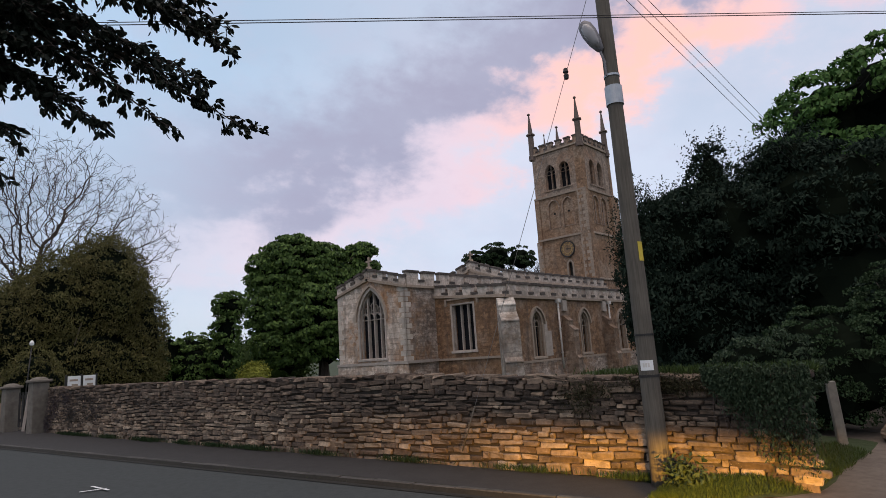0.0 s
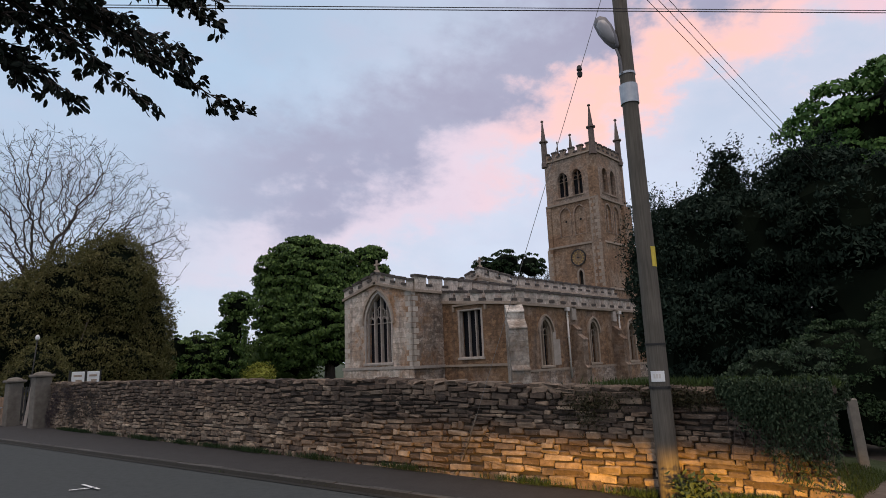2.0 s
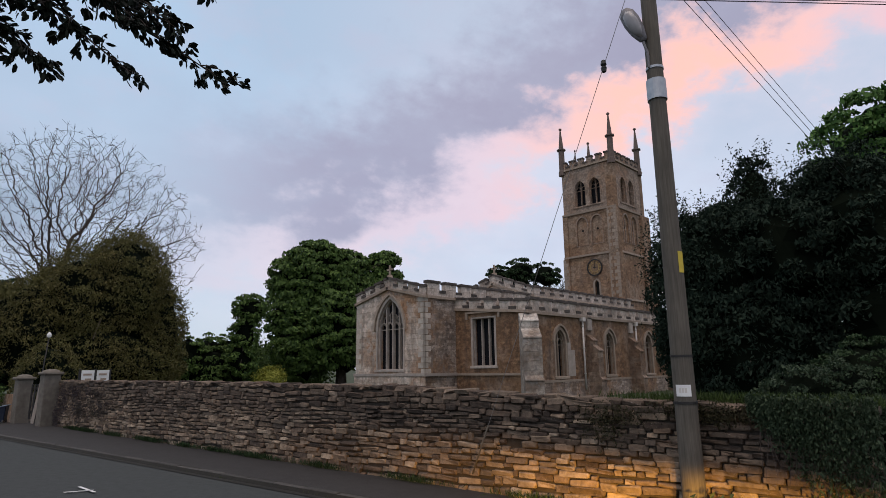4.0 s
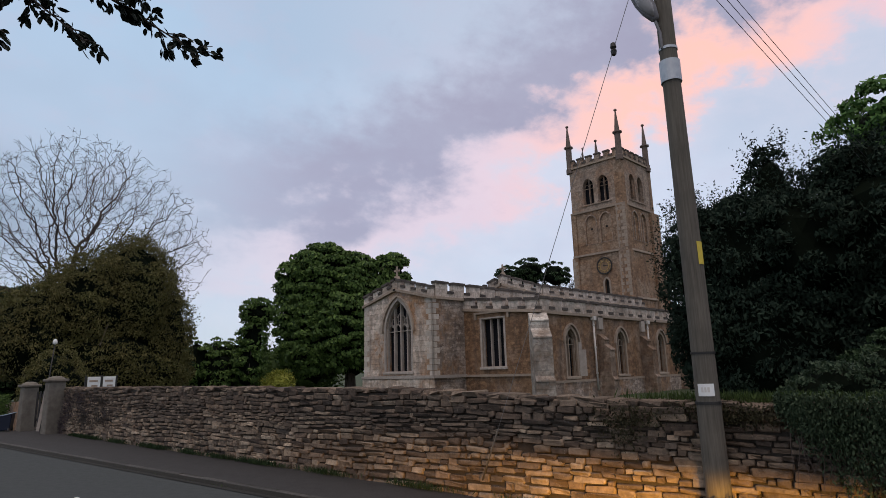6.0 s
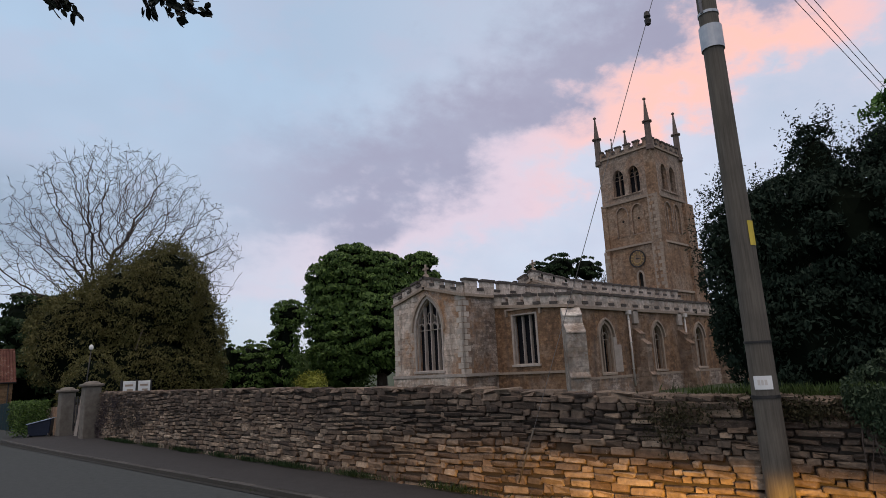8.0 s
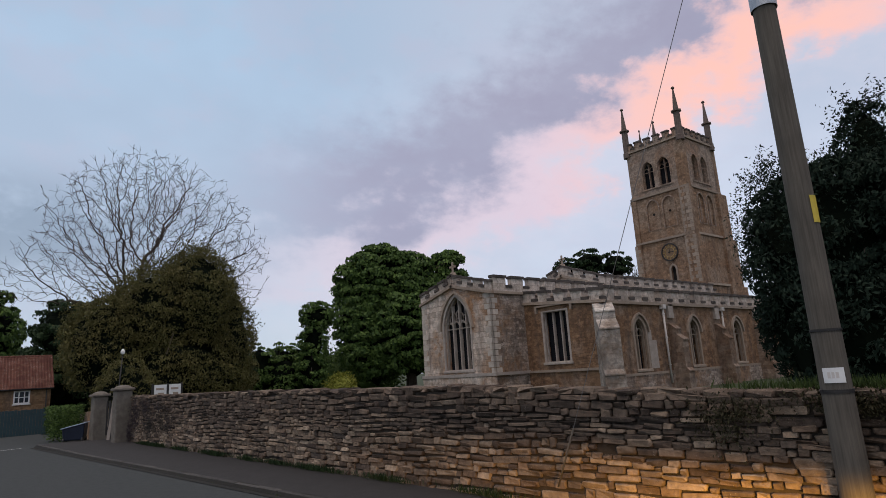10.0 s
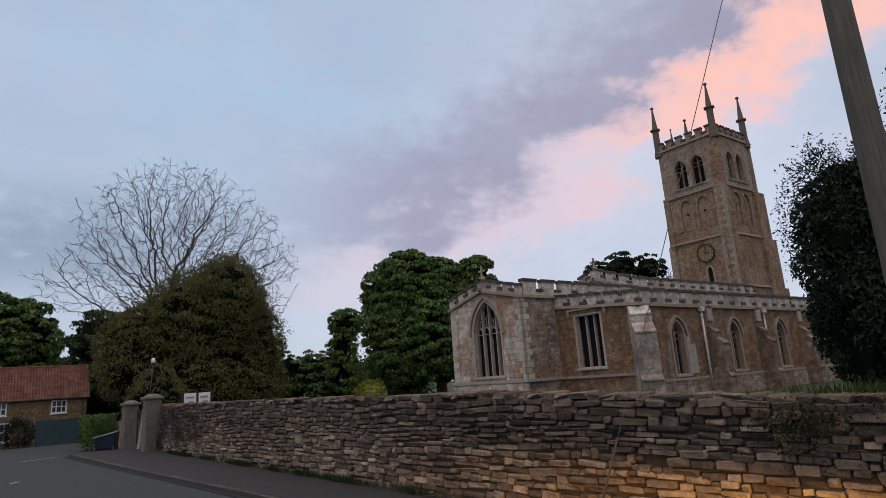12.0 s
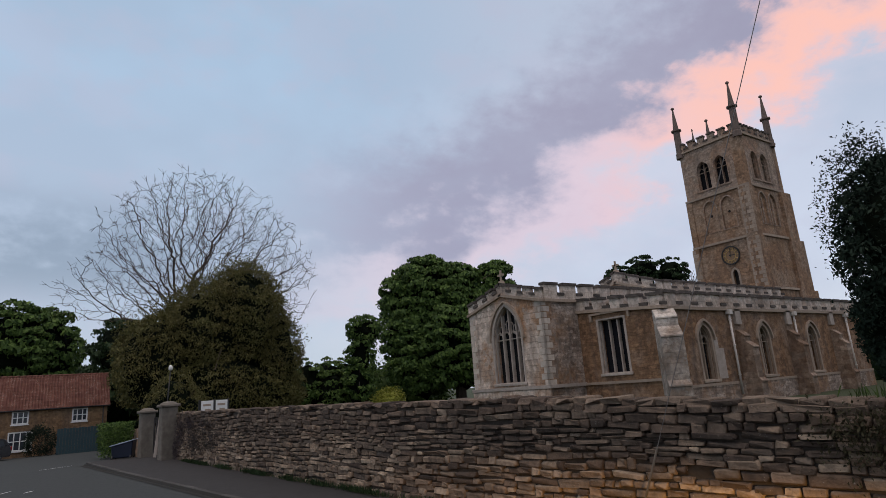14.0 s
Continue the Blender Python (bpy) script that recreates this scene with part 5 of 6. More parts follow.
def grown(name, label, trunk, lobes, clumps, per, spread, size, mat, seed, aspect=0.55, droop=0.1, shell=0.3, rough=0.14, ck=0.82, category="tree", limbs=7):
    """A tree or shrub from its lobes: leaves in clumps over a dense inside."""
    return tree(name, label, trunk, crown_spots(lobes, clumps, per, spread, seed, shell, rough), size, mat, seed, aspect, droop, category, limbs, lobes, ck)


def across(s, d, z, r, rz):
    """A lobe of the great chestnut, s metres along its breadth and d behind its middle."""
    return (-54.8 + 0.59 * s - 0.806 * d, 30.7 + 0.806 * s + 0.59 * d, z, r, r, rz)


tufted("horse_chestnut", "large dense green horse chestnut in full leaf behind the church", (-50.8, 36.2, 0.6, 12, 0.5),
       [across(4.0, 1.5, 11.6, 3.5, 4.3), across(2.6, 0.8, 9.2, 2.5, 4.6), across(2.9, 0.5, 4.6, 3.0, 4.0), across(6.8, 1.5, 10.8, 3.3, 4.0), across(6.6, 0.2, 6.0, 4.2, 5.0), across(11.2, 1.5, 12.2, 1.7, 2.7), across(10.6, 1.0, 7.6, 3.0, 4.4), across(1.0, 1.0, 11.4, 1.5, 2.6), across(0.9, 0.8, 7.4, 1.5, 3.0)],
       560, 110, 0.95, 0.40, F_CHESTNUT, 51, 0.62, 0.55, 0.80, limbs=10, gap=0.62)
tufted("ivy_clad_tree", "ivy-clad tree stump standing like a green column", (-48.4, 24.2, 0.6, 7.6, 0.35),
       [(-48.4, 24.4, 7.5, 1.2, 1.35, 1.15), (-48.3, 24.0, 5.4, 0.9, 1.0, 2.2), (-48.5, 23.8, 2.9, 1.1, 1.2, 2.2), (-48.4, 25.0, 7.7, 0.6, 0.7, 0.7)], 120, 60, 0.5, 0.26, F_CHESTNUT, 81, gap=0.6)
tufted("small_tree", "low mixed green trees beyond the wall", (-51.8, 21.8, 0.3, 4.2, 0.2),
       [(-52.5, 22.9, 3.2, 1.5, 1.5, 2.2), (-52.0, 20.6, 3.0, 1.4, 1.5, 2.3), (-50.8, 22.4, 2.2, 1.4, 1.6, 2.0), (-53.5, 24.8, 3.0, 1.7, 1.8, 2.4)], 150, 50, 0.55, 0.26, F_CHESTNUT, 91, gap=0.6)
grown("background_shrub", "dark green shrubs closing the churchyard side", (-62, 33, 0.3, 2.5, 0.2),
      [(-62, 24, 1.6, 2.4, 3.0, 2.2), (-62, 28.5, 2.0, 2.4, 3.0, 2.6), (-62, 33, 2.2, 2.4, 3.2, 2.9), (-60, 38, 1.8, 2.4, 3.2, 2.6), (-62, 20, 1.6, 2.2, 2.8, 2.6)], 900, 12, 0.4, 0.34, F_CHESTNUT, 95, category="shrub")
# added shrubs: a dark filler hiding the bright horizon past the aisle
grown("background_shrub", "dark shrubs added beyond the west end to block the horizon", (-19, 62, 0.1, 3, 0.2),
      [(-25, 63, 2.4, 3.2, 3.0, 3.4), (-20, 63, 2.8, 3.2, 3.0, 3.6), (-15, 63, 2.6, 3.2, 3.0, 3.6), (-10, 62, 2.6, 3.2, 3.0, 3.4)], 800, 12, 0.4, 0.34, F_DARK, 96, category="shrub")
grown("golden_shrub", "yellow-green golden shrub in the churchyard", (-45.2, 24.9, 0.5, 1.5, 0.08),
      [(-45.2, 24.9, 1.3, 1.2, 1.2, 1.0)], 200, 14, 0.15, 0.16, F_GOLD, 101, category="shrub")
dome = tufted("budding_dome_tree", "broad dome-shaped tree with brown-green young leaf", (-45.5, 12.4, 0.3, 9, 0.4),
       [(-45.0, 13.0, 7.6, 3.2, 2.7, 4.3), (-45.2, 10.4, 6.6, 3.2, 2.9, 3.8), (-45.6, 8.0, 4.8, 3.0, 3.0, 3.6), (-45.0, 15.0, 5.2, 2.6, 2.0, 3.6), (-45.2, 12.0, 2.8, 4.2, 5.2, 2.9)], 900, 75, 0.62, 0.20, F_BROWN, 121, 0.32, 0.8, 0.84, gap=0.5, loose=0.9)
tufted("dark_side_tree", "dark leafy tree at the dome tree's edge", (-47, 16.6, 0.3, 6, 0.25),
       [(-47.0, 16.6, 3.6, 1.5, 1.4, 3.0), (-47.5, 15.7, 6.4, 1.4, 1.3, 2.6)], 110, 45, 0.55, 0.26, F_DARK, 131, gap=0.7, ck=0.7)
wide_bare_tree("bare_tree", "tall bare tree of fine upswept branches and twigs", (-57.0, 11.6, -0.6), (-57.0, 11.4, 7.2),
               [(-57.0, 12.8, 15.2, 6.5, 9.4, 8.2), (-57.0, 18.6, 13.6, 4.5, 5.0, 5.4), (-57.0, 5.0, 11.6, 3.6, 4.4, 3.0), (-57.0, 11.8, 19.6, 4.8, 5.2, 3.9)], 4200, 0.40, 17)
tufted("background_tree", "dark green round-headed tree behind the cottage", (-82, 0.5, -1.0, 9, 0.4),
       [(-82, -1.6, 9.0, 4.6, 4.6, 5.6), (-82, 2.0, 8.6, 3.2, 2.9, 5.0), (-82, -7, 7.6, 5, 5, 6), (-82, 1.0, 4.0, 3.6, 4.0, 4.0)], 300, 90, 1.1, 0.5, F_CHESTNUT, 141, gap=0.7)
tufted("background_tree", "dark green trees filling in beyond the gate", (-70, 8.0, -1.0, 7, 0.35),
       [(-70, 8.0, 7.8, 3.2, 2.6, 3.4), (-70, 11.5, 7.4, 3.4, 3.4, 3.8), (-70, 9, 3.4, 3.6, 5.4, 4.0), (-66, 14, 5, 4, 4, 4)], 260, 80, 0.95, 0.42, F_DARK, 151, gap=0.7)
tufted("far_tree", "dark green tree showing over the nave roof", (-49.8, 67.5, 0.5, 13, 0.5),
       [(-50.3, 67.5, 15.5, 2.4, 2.4, 2.0), (-53.2, 66.4, 15.0, 1.9, 1.8, 1.7), (-46.9, 68.6, 14.8, 2.0, 1.9, 1.8), (-50, 67.5, 10, 3.4, 3.4, 4)], 300, 40, 0.5, 0.38, F_DARK, 161, ck=0.74, gap=0.3, loose=1.0)
bare_tree("far_bare_tree", "small bare twiggy tree beyond the nave", (-46.0, 74.0, 0.5), 17.5, 23, 0.6, 4)
def shoots(t, tops, n, ln, size, mat, seed):
    """Thin upright shoots of leaves that break a crown's outline."""
    r = random.Random(seed)
    pts = []
    for k in range(n):
        x, y, z, rx, ry, rz = tops[r.randrange(len(tops))]
        a, e = r.uniform(0, 2 * math.pi), r.uniform(0.0, 1.45)
        p = Vector((x + rx * math.cos(a) * math.cos(e), y + ry * math.sin(a) * math.cos(e), z + rz * math.sin(e)))
        d = Vector((math.cos(a) * 0.5, math.sin(a) * 0.5, r.uniform(0.5, 1.2))).normalized()
        reach = ln * r.uniform(0.4, 1.3)
        for j in range(14):
            pts.append(p + d * reach * (j / 13 - 0.3) + Vector((r.gauss(0, 0.035), r.gauss(0, 0.035), r.gauss(0, 0.02))))
    pts = np.array([q[:] for q in pts])
    part("shoot_leaves", leaves("shoot_leaves", pts, size, seed, 0.42), mat, t)


shoots(dome, [(-45.0, 13.0, 7.6, 3.2, 2.7, 4.3), (-45.2, 10.4, 6.6, 3.2, 2.9, 3.8), (-45.6, 8.0, 4.8, 3.0, 3.0, 3.6), (-45.0, 15.0, 5.2, 2.6, 2.0, 3.6)], 900, 1.5, 0.17, F_BROWN, 122)
YEW_A = [(-6.3, 18.0, 4.5, 1.5, 2.0, 2.2), (-6.6, 18.0, 5.8, 0.7, 1.1, 0.8), (-5.2, 18.0, 4.8, 1.6, 2.2, 2.1), (-4.65, 17.8, 6.9, 0.45, 0.6, 1.15), (-3.9, 18.0, 4.9, 1.6, 2.2, 2.0), (-3.1, 17.8, 6.5, 0.5, 0.6, 0.9), (-5.3, 17.6, 2.6, 2.4, 2.0, 2.2), (-6.6, 18.0, 2.9, 1.2, 1.6, 1.7)]
yew = tufted("yew_tree", "near-black dense evergreen yew beside the aisle", (-5.0, 18.4, 0.3, 7.0, 0.45), YEW_A, 420, 110, 0.42, 0.15, F_YEW, 181, 0.42, 0.8, 0.86, gap=0.6, loose=0.8)
shoots(yew, YEW_A, 900, 1.15, 0.10, F_YEW, 182)
sparse, _ = crown_spots([(-7.75, 17.4, 5.2, 0.5, 0.6, 1.5), (-7.1, 17.4, 6.9, 0.7, 0.6, 0.8)], 200, 10, 0.11, 186, 0.9, 0.1)
part("loose_sprays", leaves("loose_sprays", sparse, 0.10, 187, 0.42), F_YEW, yew)
YEW_B = [(-1.6, 18.5, 5.1, 2.0, 2.2, 2.3), (0.8, 18.5, 4.8, 2.3, 2.3, 2.3), (3.5, 19.0, 4.6, 3.0, 2.6, 3.2), (6.5, 19.2, 4.5, 3.0, 3.0, 3.6), (-1.0, 17.9, 2.4, 2.4, 2.0, 2.3), (1.7, 18.2, 2.2, 2.6, 2.2, 2.2), (-2.3, 18.0, 7.0, 0.6, 0.7, 0.8)]
yew = tufted("yew_tree", "near-black dense evergreen yew beside the drive", (0.8, 19.2, -0.1, 7.0, 0.45), YEW_B, 420, 110, 0.46, 0.16, F_YEW, 191, 0.42, 0.8, 0.86, gap=0.6, loose=0.8)
shoots(yew, YEW_B, 500, 0.9, 0.10, F_YEW, 192)
tufted("horse_chestnut", "tall horse chestnut in fresh leaf rising over the yews", (0.5, 29.5, 0.2, 13, 0.5),
       [(-2.5, 28.6, 10.6, 2.3, 2.6, 2.7), (0.4, 29.0, 11.0, 3.6, 3.2, 3.2), (4.0, 29.4, 10.6, 3.8, 3.4, 4.2), (-0.5, 29.0, 7.4, 4.2, 3.4, 3.4), (5.5, 30, 7, 4.5, 4, 4)], 420, 110, 0.7, 0.25, F_CHESTNUT2, 201, 0.6, 0.55, 0.74, gap=0.75, loose=0.5)
tufted("holly_shrub", "dark glossy shrub growing over the wall end", (-1.5, 9.5, 0.2, 1.4, 0.05),
       [(-1.95, 9.2, 1.55, 0.6, 0.55, 0.5), (-1.5, 9.5, 1.5, 0.45, 0.5, 0.62), (-2.3, 9.6, 1.4, 0.5, 0.5, 0.4)], 170, 55, 0.13, 0.055, F_IVY, 211, category="shrub", loose=0.8)
tufted("holly_shrub", "dark evergreen shrub behind the drive post", (0.2, 13.6, 0.1, 1.8, 0.08),
       [(-1.6, 13.0, 1.2, 1.3, 1.0, 1.4), (0.2, 14.4, 1.8, 1.5, 1.2, 1.8), (2.4, 14.6, 2.4, 1.8, 1.4, 2.4)], 420, 110, 0.22, 0.065, F_DARK, 212, category="shrub", loose=0.8)

# ivy hanging over the wall end
rng = np.random.default_rng(33)
n = 9000
s = 27.35 + 1.45 * rng.random(n) ** 0.8
zt = 1.62 - (0.25 + 1.0 * rng.random(n) ** 0.9) * rng.random(n) * np.clip((s - 27.2) / 0.8, 0.15, 1.25)
p = np.stack([s, -0.10 - 0.16 * rng.random(n) * np.clip((s - 27.0), 0.2, 1), zt + 0.12 * rng.random(n)], 1)
wm = np.array(WALL_M)
ivy_spots = p @ wm[:3, :3].T + wm[:3, 3]
ivy = thing("ivy", "dark trailing ivy hanging over the wall end", "ivy", (-1.2, 7.7, 0.4))
part("foliage", leaves("foliage", ivy_spots, 0.055, 331, 0.42, 1.6), F_IVY, ivy)
runs = []
rr = random.Random(5)
for k in range(26):
    s0 = rr.uniform(27.5, 28.7)
    runs.append([(WALL_M @ Vector((s0, 0.0, 1.62)), 0.008), (WALL_M @ Vector((s0 + rr.uniform(-.1, .15), -0.16, 1.1)), 0.006), (WALL_M @ Vector((s0 + rr.uniform(-.15, .25), -0.2, rr.uniform(0.45, 0.8))), 0.003)])
tagged(part("trailing_stem", tube_mesh("trailing_stem", runs, 4), M_TWIG, ivy), kind="stuff")


def grass(name, label, spots, h, seed, mat=F_GRASS):
    rng = np.random.default_rng(seed)
    out = np.zeros_like(spots)
    out[:, 2] = 2.2
    return tagged(part(name, leaves(name, spots, h, seed, 0.09, 0.0, 0.02, out), mat, None), label, "grass", kind="stuff")


n = 26000
sy = 6.6 + 4.4 * rng.random(n) ** 1.4
sx = np.array([-2.9 + (verge_edge(b) + 2.85) * u for b, u in zip(sy, rng.random(n))])
grass("verge_grass", "short green grass on the verge", np.array([(a, b, verge_z(a, b)) for a, b in zip(sx, sy)]), 0.085, 41)


def wall_patch(name, label, spots, size, mat, seed, droop):
    p = np.array([WALL_M @ Vector(q) for q in spots])
    t = thing(name, label, "wall plant", tuple(p.mean(axis=0)))
    part("foliage", leaves("foliage", p, size, seed, 0.5, droop), mat, t)


def patch_spots(spec, seed):
    r = random.Random(seed)
    return [(s0 + r.gauss(0, ws), -0.06 - 0.06 * r.random(), z0 + r.gauss(0, wz)) for s0, z0, ws, wz, n in spec for _ in range(n)]


wall_patch("wall_plant", "dusky purple plants rooted in the wall face", patch_spots([(0.9, 1.0, 0.35, 0.35, 900), (2.2, 1.35, 0.4, 0.15, 500), (2.9, 0.7, 0.5, 0.2, 700), (4.6, 0.75, 0.6, 0.18, 600), (4.2, 1.35, 0.5, 0.12, 400), (0.3, 0.3, 0.25, 0.2, 500)], 3), 0.06, F_PURPLE, 371, 0.6)
# moss right of the pole; clumps at 25.4 and 25.2 imitate shadow and stain
wall_patch("wall_moss_and_shade", "dry dark moss at the wall top, left clumps standing in for shadow and stain", patch_spots([(25.4, 1.38, 0.28, 0.10, 500), (27.0, 1.42, 0.35, 0.07, 800), (26.6, 1.5, 0.3, 0.05, 300), (25.2, 1.15, 0.2, 0.16, 300)], 4), 0.05, F_DRY, 372, 1.4)
n = 3600
ss, dd = rng.uniform(25.0, 28.8, n), 0.12 + 0.9 * rng.random(n) ** 1.5
keep = rng.random(n) < np.clip((ss - 25.0) / 1.6, 0.03, 1)
g = np.stack([ss, dd, np.array([max(wall_top(a) - 0.02, 0.9) if d < 0.5 else 1.5 for a, d in zip(ss, dd)])], 1)[keep]
grass("wall_top_grass", "rough grass growing along the wall top", g @ wm[:3, :3].T + wm[:3, 3], 0.16, 42)
n = 5200
ss = rng.choice(np.array([2.4, 3.2, 4.0, 6.4, 9.0, 9.6, 11.8, 13.5, 15.2, 15.8, 18.2, 21.0, 24.0, 26.2, 26.5]), n) + rng.normal(size=n) * 0.42
g = np.stack([ss, -0.06 - 0.12 * rng.random(n), np.full(n, -0.1)], 1)
grass("wall_foot_weeds", "weeds along the wall foot", g @ wm[:3, :3].T + wm[:3, 3], 0.15, 43, F_DARK)
n = 420
kx = rng.choice(np.array([-20.5, -17.2, -13.6, -12.4, -9.4, -8.9, -15.3]), n) + rng.normal(size=n) * 0.18
grass("kerb_weeds", "tufts of weed growing in the kerb", np.array([(a, kerb_y(a) - 0.06 + 0.03 * rng.normal(), -0.19) for a in kx]), 0.06, 44)
n = 420
w = np.array([(-2.55, 7.15, 0.0)]) + rng.normal(size=(n, 3)) * np.array([0.14, 0.11, 0.12]) + np.array([0, 0, 0.16])
w[:, 2] = np.clip(w[:, 2], -0.05, 0.5)
plant = thing("weed_plant", "leafy green weed growing by pole foot", "plant", (-2.55, 7.15, -0.08))
part("foliage", leaves("foliage", w, 0.10, 45, 0.45, 0.2), F_IVY, plant)

# ---- overhanging branch close to the camera ----
bough_tree = thing("roadside_tree", "dark broadleaf tree whose boughs hang over the road", "tree", (-9.5, -5.5, -0.25))
part("trunk", tube_mesh("trunk", [[((-9.5, -5.5, -0.5), 0.34), ((-9.4, -5.4, 2.5), 0.26), ((-9.2, -5.2, 6.5), 0.16)]], 10), M_BARK, bough_tree)
rr = random.Random(77)
limbs, twig_runs, leaf_pts, leaf_dir = [], [], [], []
ROOT = Vector((-9.3, -5.3, 4.6))


def spray(a, b, n, reach, seed, hang=0.25):
    """A bough from a to b with side twigs, each hung with leaves."""
    r = random.Random(seed)
    a, b = Vector(a), Vector(b)
    mid = a.lerp(b, 0.5) + Vector((0, 0, 0.15))
    pts = []
    for i in range(13):
        t = i / 12
        pts.append(((1 - t) ** 2 * a + 2 * t * (1 - t) * mid + t * t * b, 0.024 * (1 - t) + 0.003))
    limbs.append(pts)
    axis = (b - a).normalized()
    for k in range(n):
        t = 0.15 + 0.85 * (k + r.random()) / n
        p = (1 - t) ** 2 * a + 2 * t * (1 - t) * mid + t * t * b
        d = (axis * 0.8 + Vector((r.uniform(-1, 1), r.uniform(-1, 1), r.uniform(-0.7, 0.6)))).normalized()
        ln = reach * r.uniform(0.5, 1.1) * (1.15 - 0.6 * t)
        q = p + d * ln + Vector((0, 0, -0.02 * ln))
        twig_runs.append([(p, 0.006), (p.lerp(q, 0.5) + Vector((0, 0, 0.02)), 0.004), (q, 0.002)])
        for j in range(r.randint(8, 13)):
            u = r.uniform(0.15, 1.0)
            leaf_pts.append(p.lerp(q, u) + Vector((r.uniform(-1, 1), r.uniform(-1, 1), r.uniform(-1, 1))) * 0.028)
            leaf_dir.append(d * 0.7 + Vector((r.uniform(-1, 1), r.uniform(-1, 1), r.uniform(-1, 0.5))) * 0.8 + Vector((0, 0, -hang)))


SHIFT = Vector((-0.25, 0.06, 0.02))
A, B, C_, D_ = (-3.95, -1.75, 5.2), (-3.6, -1.45, 5.45), (-4.0, -1.7, 4.85), (-4.05, -1.75, 4.5)
for k, (a, b, n, reach) in enumerate((
        (A, (-3.12, 0.60, 4.14), 34, 0.24), (B, (-2.95, 0.32, 4.72), 20, 0.22), (B, (-3.25, 0.42, 5.12), 24, 0.22), (A, (-3.28, 0.28, 4.52), 26, 0.24), (B, (-3.20, 0.15, 5.22), 24, 0.24), (A, (-3.15, 0.2, 4.5), 20, 0.24), (A, (-3.40, 0.02, 4.12), 26, 0.26), (A, (-3.28, 0.05, 4.46), 26, 0.28),
        (B, (-3.00, 0.22, 4.80), 24, 0.26), (B, (-3.10, -0.15, 4.92), 26, 0.30), (A, (-3.48, -0.35, 4.42), 30, 0.30),
        (C_, (-3.62, -0.45, 4.12), 30, 0.26), (C_, (-3.68, -0.72, 4.20), 34, 0.30), (D_, (-3.85, -0.92, 3.92), 18, 0.2),
        (D_, (-3.95, -0.98, 3.62), 12, 0.16), (C_, (-3.55, -0.9, 4.55), 44, 0.34), (B, (-3.3, -0.8, 4.95), 34, 0.34), (C_, (-3.75, -1.1, 4.35), 44, 0.34), (A, (-3.5, -1.0, 4.8), 40, 0.34))):
    spray(Vector(a) + SHIFT, Vector(b) + SHIFT, int(n * 1.5), reach * 1.12, 700 + k)
for k in range(4):
    e = Vector((A, B, C_, D_)[k]) + SHIFT
    limbs.append([(ROOT, 0.09), (ROOT.lerp(e, 0.5) + Vector((0, 0, 0.3)), 0.06), (e, 0.026)])
for run in limbs:
    part("limb", tube_mesh("limb", [run], 6), M_BARK, bough_tree)
tagged(part("twig_mass", tube_mesh("twig_mass", twig_runs, 4), M_TWIG, bough_tree), kind="stuff")


def pointed_leaves(name, pts, dirs, size, seed):
    """Leaves with six-sided pointed blades, for a near bough."""
    r = random.Random(seed)
    vs, fs = [], []
    for p, d in zip(pts, dirs):
        d = d.normalized()
        sd = d.cross(Vector((r.uniform(-1, 1), r.uniform(-1, 1), r.uniform(-1, 1)))).normalized()
        up = d.cross(sd)
        ln = size * r.uniform(0.65, 1.25)
        b = len(vs)
        for u, w, h in ((0, 0, 0), (0.28, 0.23, 0.05), (0.70, 0.22, 0.05), (1.0, 0, -0.05), (0.70, -0.22, 0.05), (0.28, -0.23, 0.05), (0.5, 0, -0.02)):
            vs.append(p + d * ln * u + sd * ln * w + up * ln * h)
        fs += [(b, b + 1, b + 6), (b + 1, b + 2, b + 6), (b + 2, b + 3, b + 6), (b + 3, b + 4, b + 6), (b + 4, b + 5, b + 6), (b + 5, b, b + 6)]
    me = bpy.data.meshes.new(name)
    me.from_pydata(vs, [], fs)
    me.update()
    return me


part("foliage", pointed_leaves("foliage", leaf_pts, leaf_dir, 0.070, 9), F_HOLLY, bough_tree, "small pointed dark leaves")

# ---- gate, boards, bin, post ----


def gate_pillar(x, y, w, top, z0, label):
    t = thing("gate_pillar", label, "gate pillar", (x, y, z0), "gate pillars")
    m = Matrix.Translation((x, y, 0)) @ Matrix.Rotation(radians(3.9), 4, "Z")
    bm = bmesh.new()
    box(bm, -w / 2, w / 2, -w / 2, w / 2, z0 - 0.2, top, m=m, bev=0.03)
    part("shaft", bm, M_PILLAR, t)
    bm = bmesh.new()
    box(bm, -w / 2 - 0.09, w / 2 + 0.09, -w / 2 - 0.09, w / 2 + 0.09, top, top + 0.12, m=m, bev=0.03)
    lathe(bm, (x, y, top), [(w * 0.56, 0.118), (w * 0.50, 0.17), (w * 0.34, 0.215), (w * 0.12, 0.24)], 16)
    part("cap", bm, M_PILLAR, t, "weathered moulded cap")


gate_pillar(-29.95, 5.66, 0.62, 2.06, 0.0, "square stone gate pillar with a moulded cap ending the wall")
gate_pillar(-32.6, 5.22, 0.58, 1.85, -0.1, "square stone gate pillar with a moulded cap across the gateway")
gate = thing("gate", "dark wooden churchyard gate between stone pillars", "gate", (-31.2, 5.5, 0.0))
gm = Matrix.Translation((-31.2, 5.62, 0)) @ Matrix.Rotation(radians(10), 4, "Z")
for k in range(7):
    bm = bmesh.new()
    xk = -0.9 + 0.3 * k
    box(bm, xk - 0.06, xk + 0.06, -0.02, 0.02, 0.12, 1.65, m=gm, bev=0.008)
    part("slat", bm, M_IRONWORK, gate)
